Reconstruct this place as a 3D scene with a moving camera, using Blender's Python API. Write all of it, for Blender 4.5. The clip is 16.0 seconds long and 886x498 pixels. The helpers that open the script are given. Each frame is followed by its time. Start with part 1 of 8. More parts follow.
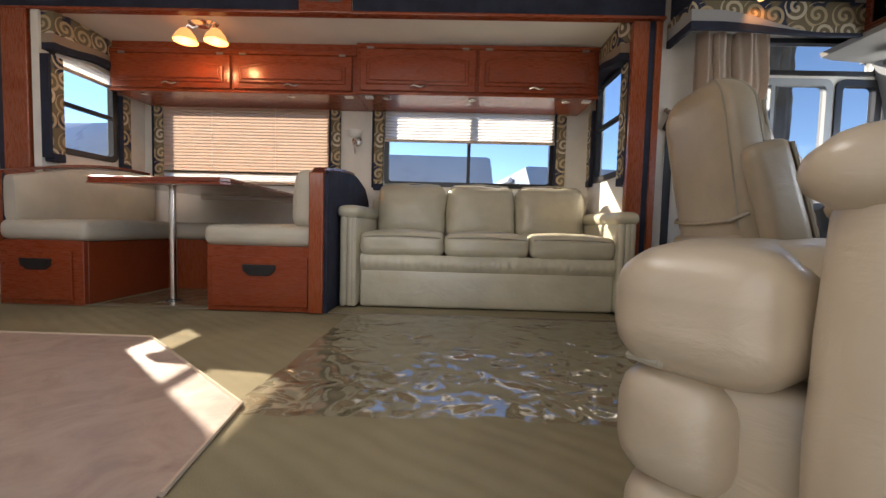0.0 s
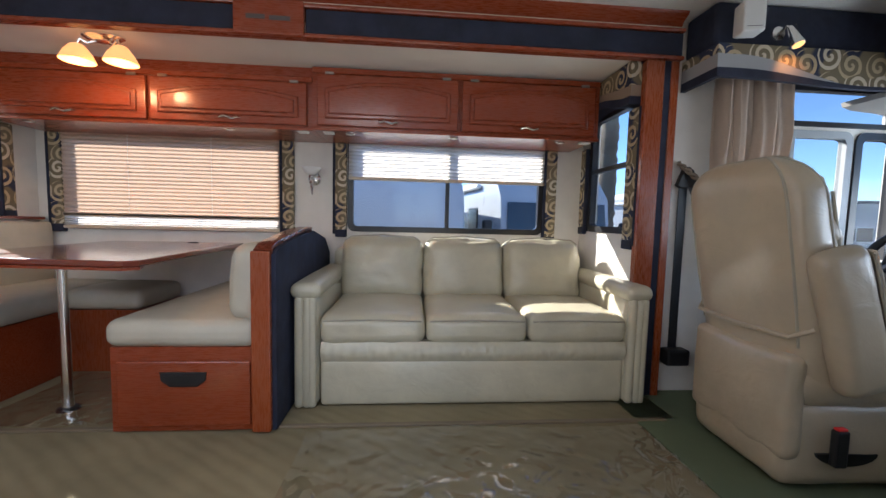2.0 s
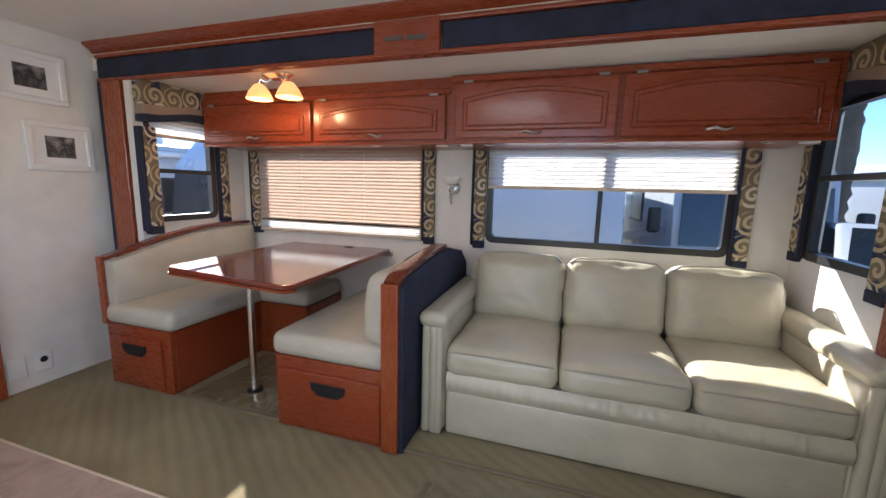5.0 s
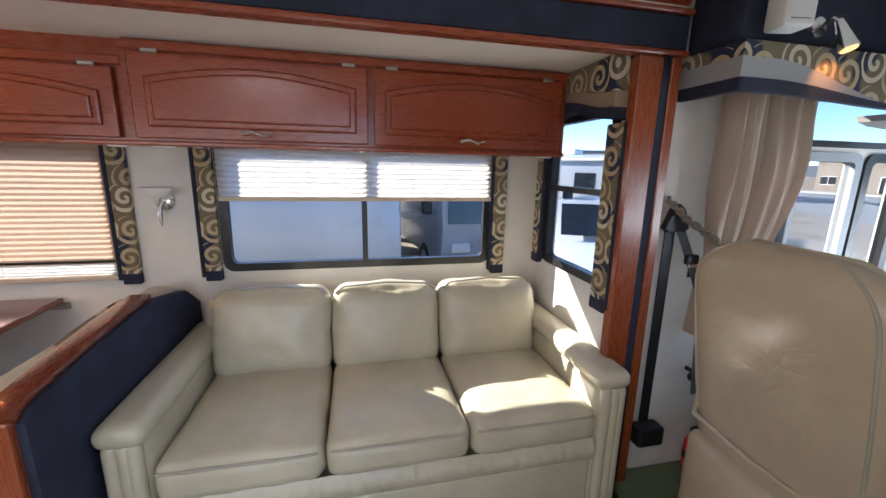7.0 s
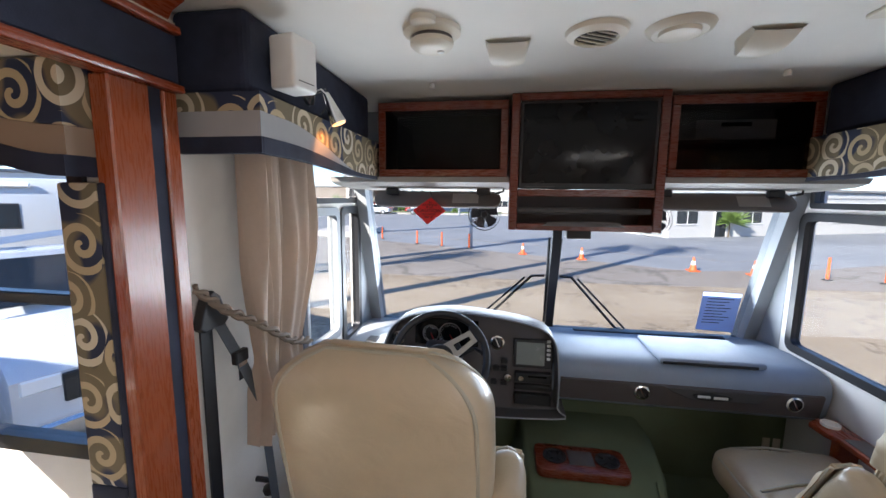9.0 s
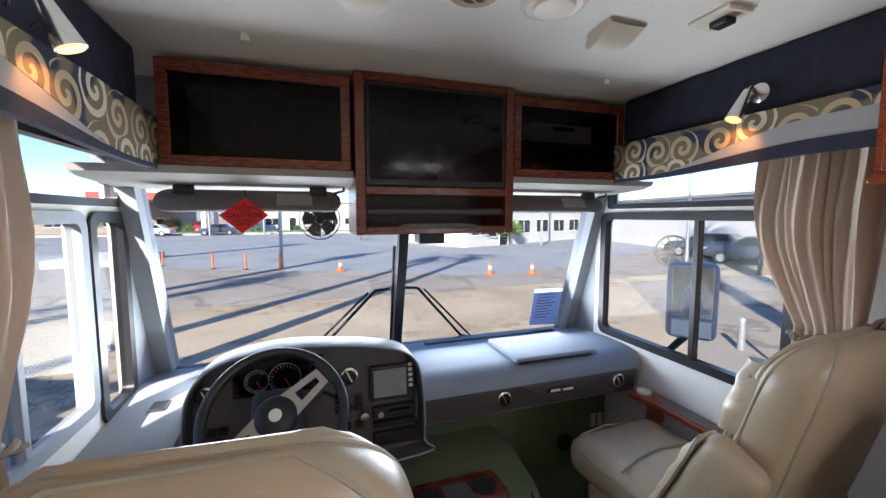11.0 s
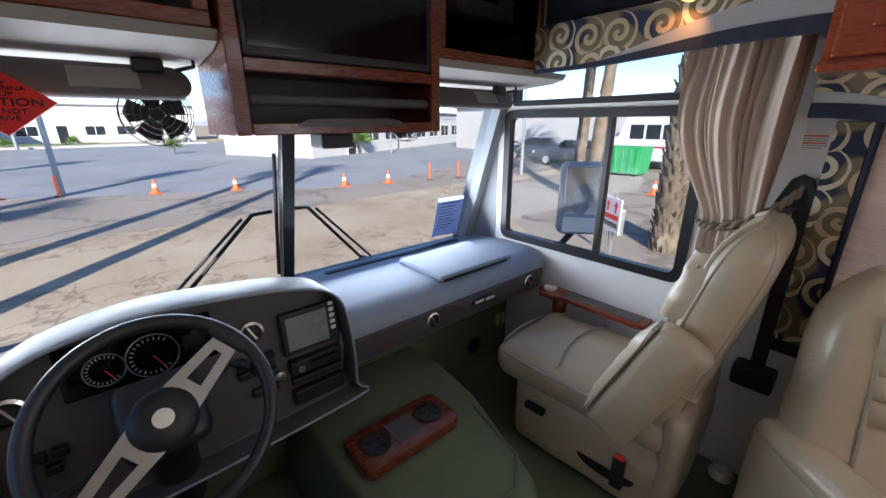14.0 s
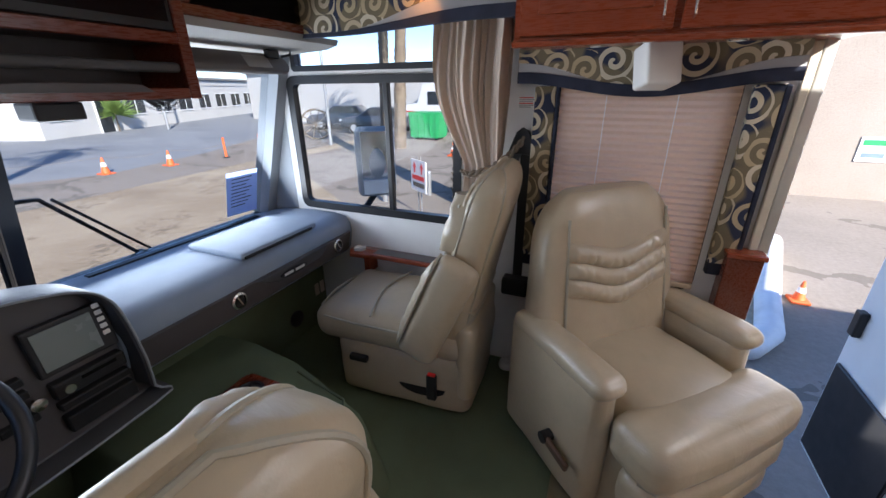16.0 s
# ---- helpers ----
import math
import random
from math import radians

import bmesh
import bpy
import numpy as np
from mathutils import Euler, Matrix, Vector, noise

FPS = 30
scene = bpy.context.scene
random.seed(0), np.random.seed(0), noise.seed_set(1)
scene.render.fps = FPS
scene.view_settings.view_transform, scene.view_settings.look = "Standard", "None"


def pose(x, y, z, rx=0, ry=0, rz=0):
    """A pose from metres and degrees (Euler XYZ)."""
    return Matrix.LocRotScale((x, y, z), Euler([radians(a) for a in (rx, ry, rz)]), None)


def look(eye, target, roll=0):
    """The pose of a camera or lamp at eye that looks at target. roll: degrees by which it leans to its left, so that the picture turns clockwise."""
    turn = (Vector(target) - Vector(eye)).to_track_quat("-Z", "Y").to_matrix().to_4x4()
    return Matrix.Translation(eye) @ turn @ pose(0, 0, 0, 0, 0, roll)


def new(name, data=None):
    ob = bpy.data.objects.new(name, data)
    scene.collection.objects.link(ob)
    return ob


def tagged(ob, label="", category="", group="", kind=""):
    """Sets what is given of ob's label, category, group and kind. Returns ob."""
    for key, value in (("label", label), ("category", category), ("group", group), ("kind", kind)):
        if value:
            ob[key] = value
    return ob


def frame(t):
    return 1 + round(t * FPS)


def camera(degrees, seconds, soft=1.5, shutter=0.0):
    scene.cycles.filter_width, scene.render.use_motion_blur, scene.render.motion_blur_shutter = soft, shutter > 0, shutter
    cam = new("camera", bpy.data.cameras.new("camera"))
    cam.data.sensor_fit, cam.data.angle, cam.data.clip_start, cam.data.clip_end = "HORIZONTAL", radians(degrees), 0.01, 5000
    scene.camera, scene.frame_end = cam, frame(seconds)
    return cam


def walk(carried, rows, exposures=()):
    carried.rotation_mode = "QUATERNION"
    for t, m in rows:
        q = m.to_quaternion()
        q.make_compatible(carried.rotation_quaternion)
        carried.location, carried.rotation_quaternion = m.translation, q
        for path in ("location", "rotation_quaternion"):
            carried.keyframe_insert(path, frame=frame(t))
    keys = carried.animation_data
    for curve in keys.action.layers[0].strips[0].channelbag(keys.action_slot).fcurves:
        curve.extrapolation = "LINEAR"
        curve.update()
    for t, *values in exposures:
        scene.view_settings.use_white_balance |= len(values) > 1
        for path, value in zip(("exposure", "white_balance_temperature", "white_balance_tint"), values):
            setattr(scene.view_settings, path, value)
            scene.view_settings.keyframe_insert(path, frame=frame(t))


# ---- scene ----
cam = camera(97.5, 16.0)
PATH = [
    (0, (0.045, 0.221, 0.501), (0.01, 2.218, 0.394), 1.5),
    (0.5, (-0.021, 0.363, 0.632), (-0.029, 2.361, 0.536), 1.5),
    (1, (-0.05, 0.441, 0.808), (-0.017, 2.439, 0.712), 1.5),
    (1.5, (-0.058, 0.542, 0.845), (0.04, 2.536, 0.724), 1.5),
    (2, (-0.063, 0.685, 0.941), (0.095, 2.673, 0.788), 1.4),
    (2.5, (-0.059, 0.762, 1.005), (0.113, 2.746, 0.816), 1.5),
    (3, (-0.101, 0.855, 1.077), (-0.05, 2.843, 0.865), 1.5),
    (3.5, (-0.079, 0.828, 1.158), (-0.302, 2.802, 0.925), 1.5),
    (4, (-0.031, 0.829, 1.187), (-0.542, 2.745, 0.929), 1.5),
    (4.2, (-0.02, 0.83, 1.187), (-0.633, 2.714, 0.92), 1.6),
    (6.5, (0.033, 1.239, 1.315), (-0.183, 3.188, 0.921), 1.6),
    (7, (0.129, 1.37, 1.384), (0.567, 3.276, 0.968), 1.2),
    (7.5, (0.226, 1.516, 1.444), (1.3, 3.149, 1.021), 1.1),
    (8, (0.232, 1.676, 1.481), (1.8, 2.856, 1.096), 0.8),
    (8.5, (0.268, 1.79, 1.525), (2.11, 2.492, 1.186), 0.7),
    (9, (0.407, 1.85, 1.536), (2.367, 2.148, 1.273), 0.6),
    (9.5, (0.542, 1.869, 1.546), (2.533, 1.875, 1.364), 0.5),
    (10, (0.608, 1.878, 1.527), (2.593, 1.665, 1.404), 0.5),
    (10.2, (0.631, 1.895, 1.513), (2.605, 1.596, 1.401), 0.4),
    (12.3, (0.968, 2.061, 1.43), (2.636, 1.027, 1.043), 0.0),
    (12.5, (1.004, 2.057, 1.435), (2.642, 0.987, 1.022), -0.1),
    (13, (1.054, 2.05, 1.43), (2.63, 0.91, 0.964), -0.2),
    (13.5, (1.101, 2.054, 1.435), (2.61, 0.856, 0.899), -0.2),
    (14, (1.142, 2.096, 1.422), (2.586, 0.86, 0.8), -0.2),
    (14.5, (1.139, 2.128, 1.418), (2.505, 0.844, 0.722), -0.3),
    (15, (1.095, 2.12, 1.419), (2.33, 0.737, 0.67), -0.4),
    (15.5, (1.033, 2.107, 1.42), (2.049, 0.567, 0.647), -0.6),
    (16, (0.987, 2.12, 1.415), (1.706, 0.418, 0.65), -0.4),
]
EXPOSURE = [(0, 2.0, 7000, 13), (1, 2.05, 6100, 11), (4, 2.25, 6000, 11), (7, 2.35, 6150, 12), (9, 2.65, 6300, 13), (10.2, 2.7, 6350, 13), (12.5, 2.57, 6400, 14), (16, 2.43, 6150, 14)]
walk(cam, [(t, look(*p)) for t, *p in PATH], EXPOSURE)

# ---- world, sun ----
SUN_DIR = Vector((1.0, -0.83, -0.72)).normalized()
world = bpy.data.worlds.new("world")
scene.world = world
world.use_nodes = True
wn = world.node_tree
sky = wn.nodes.new("ShaderNodeTexSky")
sky.sky_type = "NISHITA"
sky.sun_disc = False
sky.air_density, sky.dust_density, sky.ozone_density = 0.7, 0.0, 4.5
sky.sun_elevation = math.asin(-SUN_DIR.z)
sky.sun_rotation = math.atan2(-SUN_DIR.x, -SUN_DIR.y)
wn.links.new(sky.outputs["Color"], wn.nodes["Background"].inputs["Color"])
wn.nodes["Background"].inputs["Strength"].default_value = 0.09
sun = new("sun", bpy.data.lights.new("sun", "SUN"))
sun.data.energy, sun.data.angle, sun.data.color = 3.1, radians(0.6), (1.0, 0.93, 0.82)
sun.matrix_world = look((0, 0, 30), Vector((0, 0, 30)) + SUN_DIR)


def bulb(x, y, z, power, size=0.02, color=(1.0, 0.62, 0.3)):
    lamp = new("bulb_light", bpy.data.lights.new("bulb_light", "POINT"))
    lamp.data.energy, lamp.data.shadow_soft_size, lamp.data.color = power, size, color
    lamp.location = (x, y, z)


def window_light(x, y, z, target, width, height, power, color=(1.0, 0.97, 0.93)):
    """Stands in for the sky's light in an opening."""
    lamp = new("window_light", bpy.data.lights.new("window_light", "AREA"))
    lamp.data.shape, lamp.data.size, lamp.data.size_y = "RECTANGLE", width, height
    lamp.data.energy, lamp.data.color = power, color
    lamp.matrix_world = look((x, y, z), target)


# lamp added in an unseen galley opening, to brighten the living area
window_light(-1.7, 0.25, 1.28, (-1.7, 2.0, 1.0), 1.55, 0.6, 2.6)
# lamp added in an unseen roof opening, shining down by the entry
window_light(-0.6, 0.85, 2.09, (-0.6, 0.851, 0.0), 0.66, 0.56, 2.5)
# the windshield's two halves, lit by the bright ground and sky before them
for y in (0.95, 2.11):
    window_light(2.90, y, 1.04, (1.6, y, 1.80), 1.0, 0.56, 3.6, (0.84, 0.93, 1.0))
# the open entry door
window_light(0.0, -0.03, 0.7, (0.1, 2.0, 0.6), 0.7, 1.9, 1.2)


# ---- materials ----
class Graph:
    """A small helper to write node materials."""

    def __init__(self, name):
        self.mat = bpy.data.materials.new(name)
        self.mat.use_nodes = True
        self.tree = self.mat.node_tree
        self.bsdf = self.tree.nodes["Principled BSDF"]
        self.out = self.tree.nodes["Material Output"]
        self.co = self.node("ShaderNodeTexCoord").outputs["Object"]

    def node(self, kind, **values):
        n = self.tree.nodes.new(kind)
        for k, v in values.items():
            setattr(n, k, v)
        return n

    def link(self, a, b):
        self.tree.links.new(a, b)

    def put(self, socket, v):
        if hasattr(v, "links"):
            self.link(v, socket)
        else:
            socket.default_value = v

    def mapped(self, scale=(1, 1, 1), rot=(0, 0, 0), src=None):
        m = self.node("ShaderNodeMapping")
        m.inputs["Scale"].default_value = scale
        m.inputs["Rotation"].default_value = [radians(a) for a in rot]
        self.link(src or self.co, m.inputs["Vector"])
        return m.outputs["Vector"]

    def noise(self, scale, detail=3, rough=0.55, src=None, distort=0.0):
        n = self.node("ShaderNodeTexNoise")
        n.inputs["Scale"].default_value = scale
        n.inputs["Detail"].default_value = detail
        n.inputs["Roughness"].default_value = rough
        n.inputs["Distortion"].default_value = distort
        self.link(src or self.co, n.inputs["Vector"])
        return n.outputs["Fac"]

    def math(self, op, a, b=0.0, c=0.0, clamp=False):
        n = self.node("ShaderNodeMath", operation=op, use_clamp=clamp)
        for s, v in zip(n.inputs, (a, b, c)):
            self.put(s, v)
        return n.outputs[0]

    def ramp(self, fac, stops):
        n = self.node("ShaderNodeValToRGB")
        while len(n.color_ramp.elements) < len(stops):
            n.color_ramp.elements.new(0.5)
        for e, (p, c) in zip(n.color_ramp.elements, stops):
            e.position, e.color = p, (*c, 1) if len(c) == 3 else c
        self.link(fac, n.inputs["Fac"])
        return n.outputs["Color"]

    def mix(self, fac, a, b):
        n = self.node("ShaderNodeMix", data_type="RGBA")
        self.put(n.inputs["Factor"], fac)
        for s, v in ((n.inputs[6], a), (n.inputs[7], b)):
            self.put(s, v if hasattr(v, "links") else (*v, 1))
        return n.outputs[2]

    def bump(self, height, strength=0.2, distance=0.002):
        n = self.node("ShaderNodeBump")
        n.inputs["Strength"].default_value = strength
        n.inputs["Distance"].default_value = distance
        if self.bsdf.inputs["Normal"].links:
            self.link(self.bsdf.inputs["Normal"].links[0].from_socket, n.inputs["Normal"])
        self.link(height, n.inputs["Height"])
        self.link(n.outputs["Normal"], self.bsdf.inputs["Normal"])

    def set(self, **values):
        for k, v in values.items():
            self.put(self.bsdf.inputs[k.replace("_", " ")], v if hasattr(v, "links") or not isinstance(v, tuple) else (*v, 1))


def shade(c, f):
    return tuple(min(1.0, x * f) for x in c)


def plain(name, color, rough=0.5, metal=0.0, vary=0.12, scale=6.0, fine=120.0, bump=0.1, dist=0.001, coat=0.0):
    g = Graph(name)
    big = g.ramp(g.noise(scale, 4), [(0.3, shade(color, 1 - vary)), (0.7, shade(color, 1 + vary))])
    g.set(Base_Color=big, Metallic=metal, Coat_Weight=coat)
    g.set(Roughness=g.math("MULTIPLY_ADD", g.noise(scale * 2.3, 3), 0.24, rough - 0.12, clamp=True))
    if bump:
        g.bump(g.noise(fine, 2), bump, dist)
    return g.mat


def wood(name, dark, light, axis="x", rough=0.28, coat=0.4):
    g = Graph(name)
    sc = {"x": (1.2, 14, 14), "y": (14, 1.2, 14), "z": (14, 14, 1.2)}[axis]
    grain = g.noise(3.0, 6, 0.65, src=g.mapped(sc), distort=1.2)
    fine = g.noise(16.0, 3, 0.6, src=g.mapped(sc))
    cloudy = g.noise(2.2, 3, 0.5)
    mixed = g.math("MULTIPLY_ADD", fine, 0.16, g.math("MULTIPLY_ADD", grain, 0.24, g.math("MULTIPLY", cloudy, 0.60)))
    g.set(Base_Color=g.ramp(mixed, [(0.28, dark), (0.74, light)]), Coat_Weight=coat, Coat_Roughness=0.12)
    g.set(Roughness=g.math("MULTIPLY_ADD", fine, 0.2, rough - 0.1))
    g.bump(fine, 0.06, 0.0006)
    return g.mat


def leather(name, color, rough=0.36):
    g = Graph(name)
    stain = g.noise(3.5, 5, 0.6)
    col = g.ramp(stain, [(0.28, shade(color, 0.84)), (0.7, shade(color, 1.1))])
    v = g.node("ShaderNodeTexVoronoi")
    v.inputs["Scale"].default_value = 420
    g.link(g.co, v.inputs["Vector"])
    folds = g.noise(9.0, 4, 0.55, src=g.mapped((1, 1, 1.6)), distort=0.8)
    g.set(Base_Color=col, Roughness=g.math("MULTIPLY_ADD", g.noise(14, 3), 0.22, rough - 0.12), Specular_IOR_Level=0.6, Coat_Weight=0.25, Coat_Roughness=0.22)
    crease = g.node("ShaderNodeTexNoise", noise_type="RIDGED_MULTIFRACTAL")
    crease.inputs["Scale"].default_value = 5.5
    crease.inputs["Detail"].default_value = 3
    g.link(g.mapped((1, 1, 1.5)), crease.inputs["Vector"])
    g.bump(v.outputs["Distance"], 0.12, 0.0006)
    g.bump(crease.outputs["Fac"], 0.07, 0.004)
    g.bump(folds, 0.3, 0.012)
    return g.mat


def swirl_fabric(name):
    """Navy cloth with cream and gold woven scrolls; it runs along x or y and up z."""
    g = Graph(name)
    sep = g.node("ShaderNodeSeparateXYZ")
    g.link(g.co, sep.inputs[0])
    u = g.math("ADD", sep.outputs[0], sep.outputs[1])
    com = g.node("ShaderNodeCombineXYZ")
    g.link(u, com.inputs[0])
    g.link(sep.outputs[2], com.inputs[1])
    sc = g.mapped((8.2, 8.2, 8.2), src=com.outputs[0])
    vor = g.node("ShaderNodeTexVoronoi", voronoi_dimensions="2D")
    vor.inputs["Scale"].default_value = 1.0
    vor.inputs["Randomness"].default_value = 0.45
    g.link(sc, vor.inputs["Vector"])
    d = g.node("ShaderNodeVectorMath", operation="SUBTRACT")
    g.link(sc, d.inputs[0])
    g.link(vor.outputs["Position"], d.inputs[1])
    ds = g.node("ShaderNodeSeparateXYZ")
    g.link(d.outputs[0], ds.inputs[0])
    ang = g.math("ARCTAN2", ds.outputs[1], ds.outputs[0])
    wave = g.math("SINE", g.math("ADD", ang, g.math("MULTIPLY", vor.outputs["Distance"], 20.0)))
    line = g.math("GREATER_THAN", wave, 0.12)
    inside = g.math("LESS_THAN", vor.outputs["Distance"], 0.56)
    fac = g.math("MULTIPLY", line, inside)
    gold = g.ramp(vor.outputs["Color"], [(0.35, (0.46, 0.36, 0.22)), (0.75, (0.60, 0.53, 0.40))])
    patch = g.ramp(g.noise(7.0, 1), [(0.41, (0.018, 0.026, 0.058)), (0.46, (0.17, 0.135, 0.08))])
    col = g.mix(fac, patch, gold)
    g.set(Base_Color=col, Roughness=0.82)
    g.bump(g.noise(600, 1), 0.3, 0.0006)
    return g.mat


def glass_pane(name, tint=(1, 1, 1)):
    g = Graph(name)
    tr = g.node("ShaderNodeBsdfTransparent")
    tr.inputs[0].default_value = (*tint, 1)
    gl = g.node("ShaderNodeBsdfGlossy")
    gl.inputs["Roughness"].default_value = 0.02
    lw = g.node("ShaderNodeLayerWeight")
    lw.inputs["Blend"].default_value = 0.5
    fac = g.math("MULTIPLY_ADD", g.math("POWER", lw.outputs["Facing"], 5.0), 0.30, 0.012)
    mx = g.node("ShaderNodeMixShader")
    g.link(fac, mx.inputs[0])
    g.link(tr.outputs[0], mx.inputs[1])
    g.link(gl.outputs[0], mx.inputs[2])
    g.link(mx.outputs[0], g.out.inputs["Surface"])
    return g.mat


def translucent(name, color, amount=0.5, rough=0.8):
    g = Graph(name)
    col = g.ramp(g.noise(60, 3), [(0.3, shade(color, 0.97)), (0.7, shade(color, 1.02))])
    g.set(Base_Color=col, Roughness=rough)
    tl = g.node("ShaderNodeBsdfTranslucent")
    g.link(col, tl.inputs["Color"])
    mx = g.node("ShaderNodeMixShader")
    mx.inputs[0].default_value = amount
    g.link(g.bsdf.outputs[0], mx.inputs[1])
    g.link(tl.outputs[0], mx.inputs[2])
    g.link(mx.outputs[0], g.out.inputs["Surface"])
    return g.mat


def carpet(name, color, stripe=False):
    g = Graph(name)
    base = g.ramp(g.noise(2.2, 5), [(0.3, shade(color, 0.78)), (0.72, shade(color, 1.2))])
    tuft = g.noise(420, 2)
    col = g.mix(g.math("MULTIPLY", tuft, 0.5), base, shade(color, 0.55))
    g.set(Base_Color=col, Roughness=0.95, Specular_IOR_Level=0.1)
    g.bump(tuft, 0.6, 0.004)
    if stripe:
        w = g.node("ShaderNodeTexWave", bands_direction="Y")
        w.inputs["Scale"].default_value = 5.0
        w.inputs["Distortion"].default_value = 3.5
        w.inputs["Detail"].default_value = 2
        g.link(g.mapped((1, 1, 1), (0, 0, 35)), w.inputs["Vector"])
        g.bump(w.outputs["Fac"], 0.28, 0.008)
    return g.mat


def glowing(name, color, strength):
    g = Graph(name)
    g.set(Base_Color=color, Emission_Color=color, Emission_Strength=strength, Roughness=0.4)
    return g.mat


def vinyl_floor(name):
    g = Graph(name)
    a = g.noise(5, 6, 0.65, distort=1.5)
    col = g.ramp(a, [(0.25, (0.28, 0.20, 0.16)), (0.5, (0.40, 0.30, 0.245)), (0.75, (0.47, 0.37, 0.31))])
    g.set(Base_Color=col, Roughness=g.math("MULTIPLY_ADD", g.noise(20), 0.3, 0.22))
    g.bump(g.noise(28, 5), 0.25, 0.002)
    return g.mat


def film_plastic(name):
    g = Graph(name)
    tr = g.node("ShaderNodeBsdfTransparent")
    tr.inputs[0].default_value = (0.93, 0.935, 0.93, 1)
    gl = g.node("ShaderNodeBsdfGlossy")
    gl.inputs["Roughness"].default_value = 0.03
    b = g.node("ShaderNodeBump")
    b.inputs["Strength"].default_value = 1.0
    b.inputs["Distance"].default_value = 0.022
    fold = g.node("ShaderNodeTexNoise", noise_type="RIDGED_MULTIFRACTAL")
    fold.inputs["Scale"].default_value = 9.0
    fold.inputs["Detail"].default_value = 4
    fold.inputs["Distortion"].default_value = 0.8
    g.link(g.co, fold.inputs["Vector"])
    g.link(fold.outputs["Fac"], b.inputs["Height"])
    g.link(b.outputs[0], gl.inputs["Normal"])
    lw = g.node("ShaderNodeLayerWeight")
    lw.inputs["Blend"].default_value = 0.5
    g.link(b.outputs[0], lw.inputs["Normal"])
    fac = g.math("MULTIPLY_ADD", g.math("POWER", lw.outputs["Facing"], 2.4), 0.8, 0.05)
    mx = g.node("ShaderNodeMixShader")
    g.link(fac, mx.inputs[0])
    g.link(tr.outputs[0], mx.inputs[1])
    g.link(gl.outputs[0], mx.inputs[2])
    g.link(mx.outputs[0], g.out.inputs["Surface"])
    return g.mat


M_WOOD = wood("cherry_wood", (0.205, 0.034, 0.010), (0.290, 0.055, 0.016))
M_WOOD_V = wood("cherry_wood_upright", (0.225, 0.044, 0.012), (0.33, 0.074, 0.020), "z")
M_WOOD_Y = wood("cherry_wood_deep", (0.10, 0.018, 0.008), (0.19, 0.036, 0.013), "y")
M_TABLE = wood("table_veneer", (0.11, 0.02, 0.012), (0.26, 0.055, 0.03), "x", rough=0.2, coat=0.7)
M_LEATHER = leather("ivory_leather", (0.57, 0.525, 0.385))
M_SEAT = leather("tan_seat_leather", (0.48, 0.395, 0.275))
M_BENCH = plain("bench_upholstery", (0.50, 0.47, 0.38), 0.6, bump=0.3, fine=300, vary=0.08)
M_PIPING = plain("leather_piping", (0.40, 0.37, 0.29), 0.45)
M_NAVY = plain("navy_fabric", (0.016, 0.020, 0.040), 0.85, vary=0.35, scale=9, bump=0.4, fine=400)
M_SWIRL = swirl_fabric("scroll_fabric")
M_WALL = plain("wallpaper", (0.74, 0.71, 0.65), 0.75, vary=0.05, scale=9, fine=90, bump=0.25, dist=0.0015)
M_WALLW = plain("white_wall_panel", (0.76, 0.75, 0.73), 0.6, vary=0.04, fine=150)
M_CEIL = plain("ceiling_vinyl", (0.82, 0.79, 0.73), 0.7, vary=0.03, scale=3, fine=200, bump=0.15)
M_CARPET = carpet("olive_carpet", (0.31, 0.262, 0.16), True)
M_GREEN = carpet("green_carpet", (0.155, 0.19, 0.115))
M_VINYL = vinyl_floor("vinyl_floor")
M_FILM = film_plastic("plastic_film")
M_BLACK = plain("black_plastic", (0.012, 0.012, 0.014), 0.45, bump=0.1)
M_FRAME = plain("black_window_frame", (0.014, 0.014, 0.016), 0.35, bump=0)
M_GLASS = glass_pane("window_glass", (0.85, 0.88, 0.905))
M_SMOKE = glass_pane("smoked_glass", (0.5, 0.5, 0.52))
M_CABGLASS = glass_pane("cab_glass", (0.76, 0.77, 0.775))
M_BLIND = translucent("pleated_shade", (0.66, 0.485, 0.36), 0.42)
M_BLIND_TAN = translucent("tan_pleated_shade", (0.74, 0.50, 0.35), 0.5)
M_BLINDW = translucent("pleated_shade_light", (0.88, 0.85, 0.80), 0.6)
M_TRIM_DARK = plain("brown_floor_trim", (0.20, 0.155, 0.10), 0.6)
M_RAIL = plain("shade_rail", (0.55, 0.45, 0.34), 0.5)
M_CURTAIN = translucent("taupe_curtain", (0.62, 0.51, 0.42), 0.22)
M_GREY = plain("grey_dash_plastic", (0.062, 0.060, 0.062), 0.5, vary=0.08, fine=500, bump=0.3)
M_DASH_TOP = plain("dash_top_vinyl", (0.25, 0.305, 0.385), 0.62, vary=0.05, fine=500, bump=0.3)
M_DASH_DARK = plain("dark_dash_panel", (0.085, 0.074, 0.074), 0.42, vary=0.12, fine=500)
M_PILLAR = plain("grey_pillar_trim", (0.30, 0.32, 0.335), 0.55, vary=0.04, fine=300)
M_CREAM = plain("cream_plastic", (0.58, 0.51, 0.40), 0.5, vary=0.03, bump=0.05)
M_FITTING = plain("pale_ceiling_fitting", (0.76, 0.71, 0.60), 0.45, vary=0.03, bump=0.05)
M_WHITE = plain("white_plastic", (0.78, 0.77, 0.74), 0.45, vary=0.03, bump=0.05)
M_CHROME = plain("chrome", (0.82, 0.81, 0.79), 0.22, 1.0, vary=0.05, bump=0)
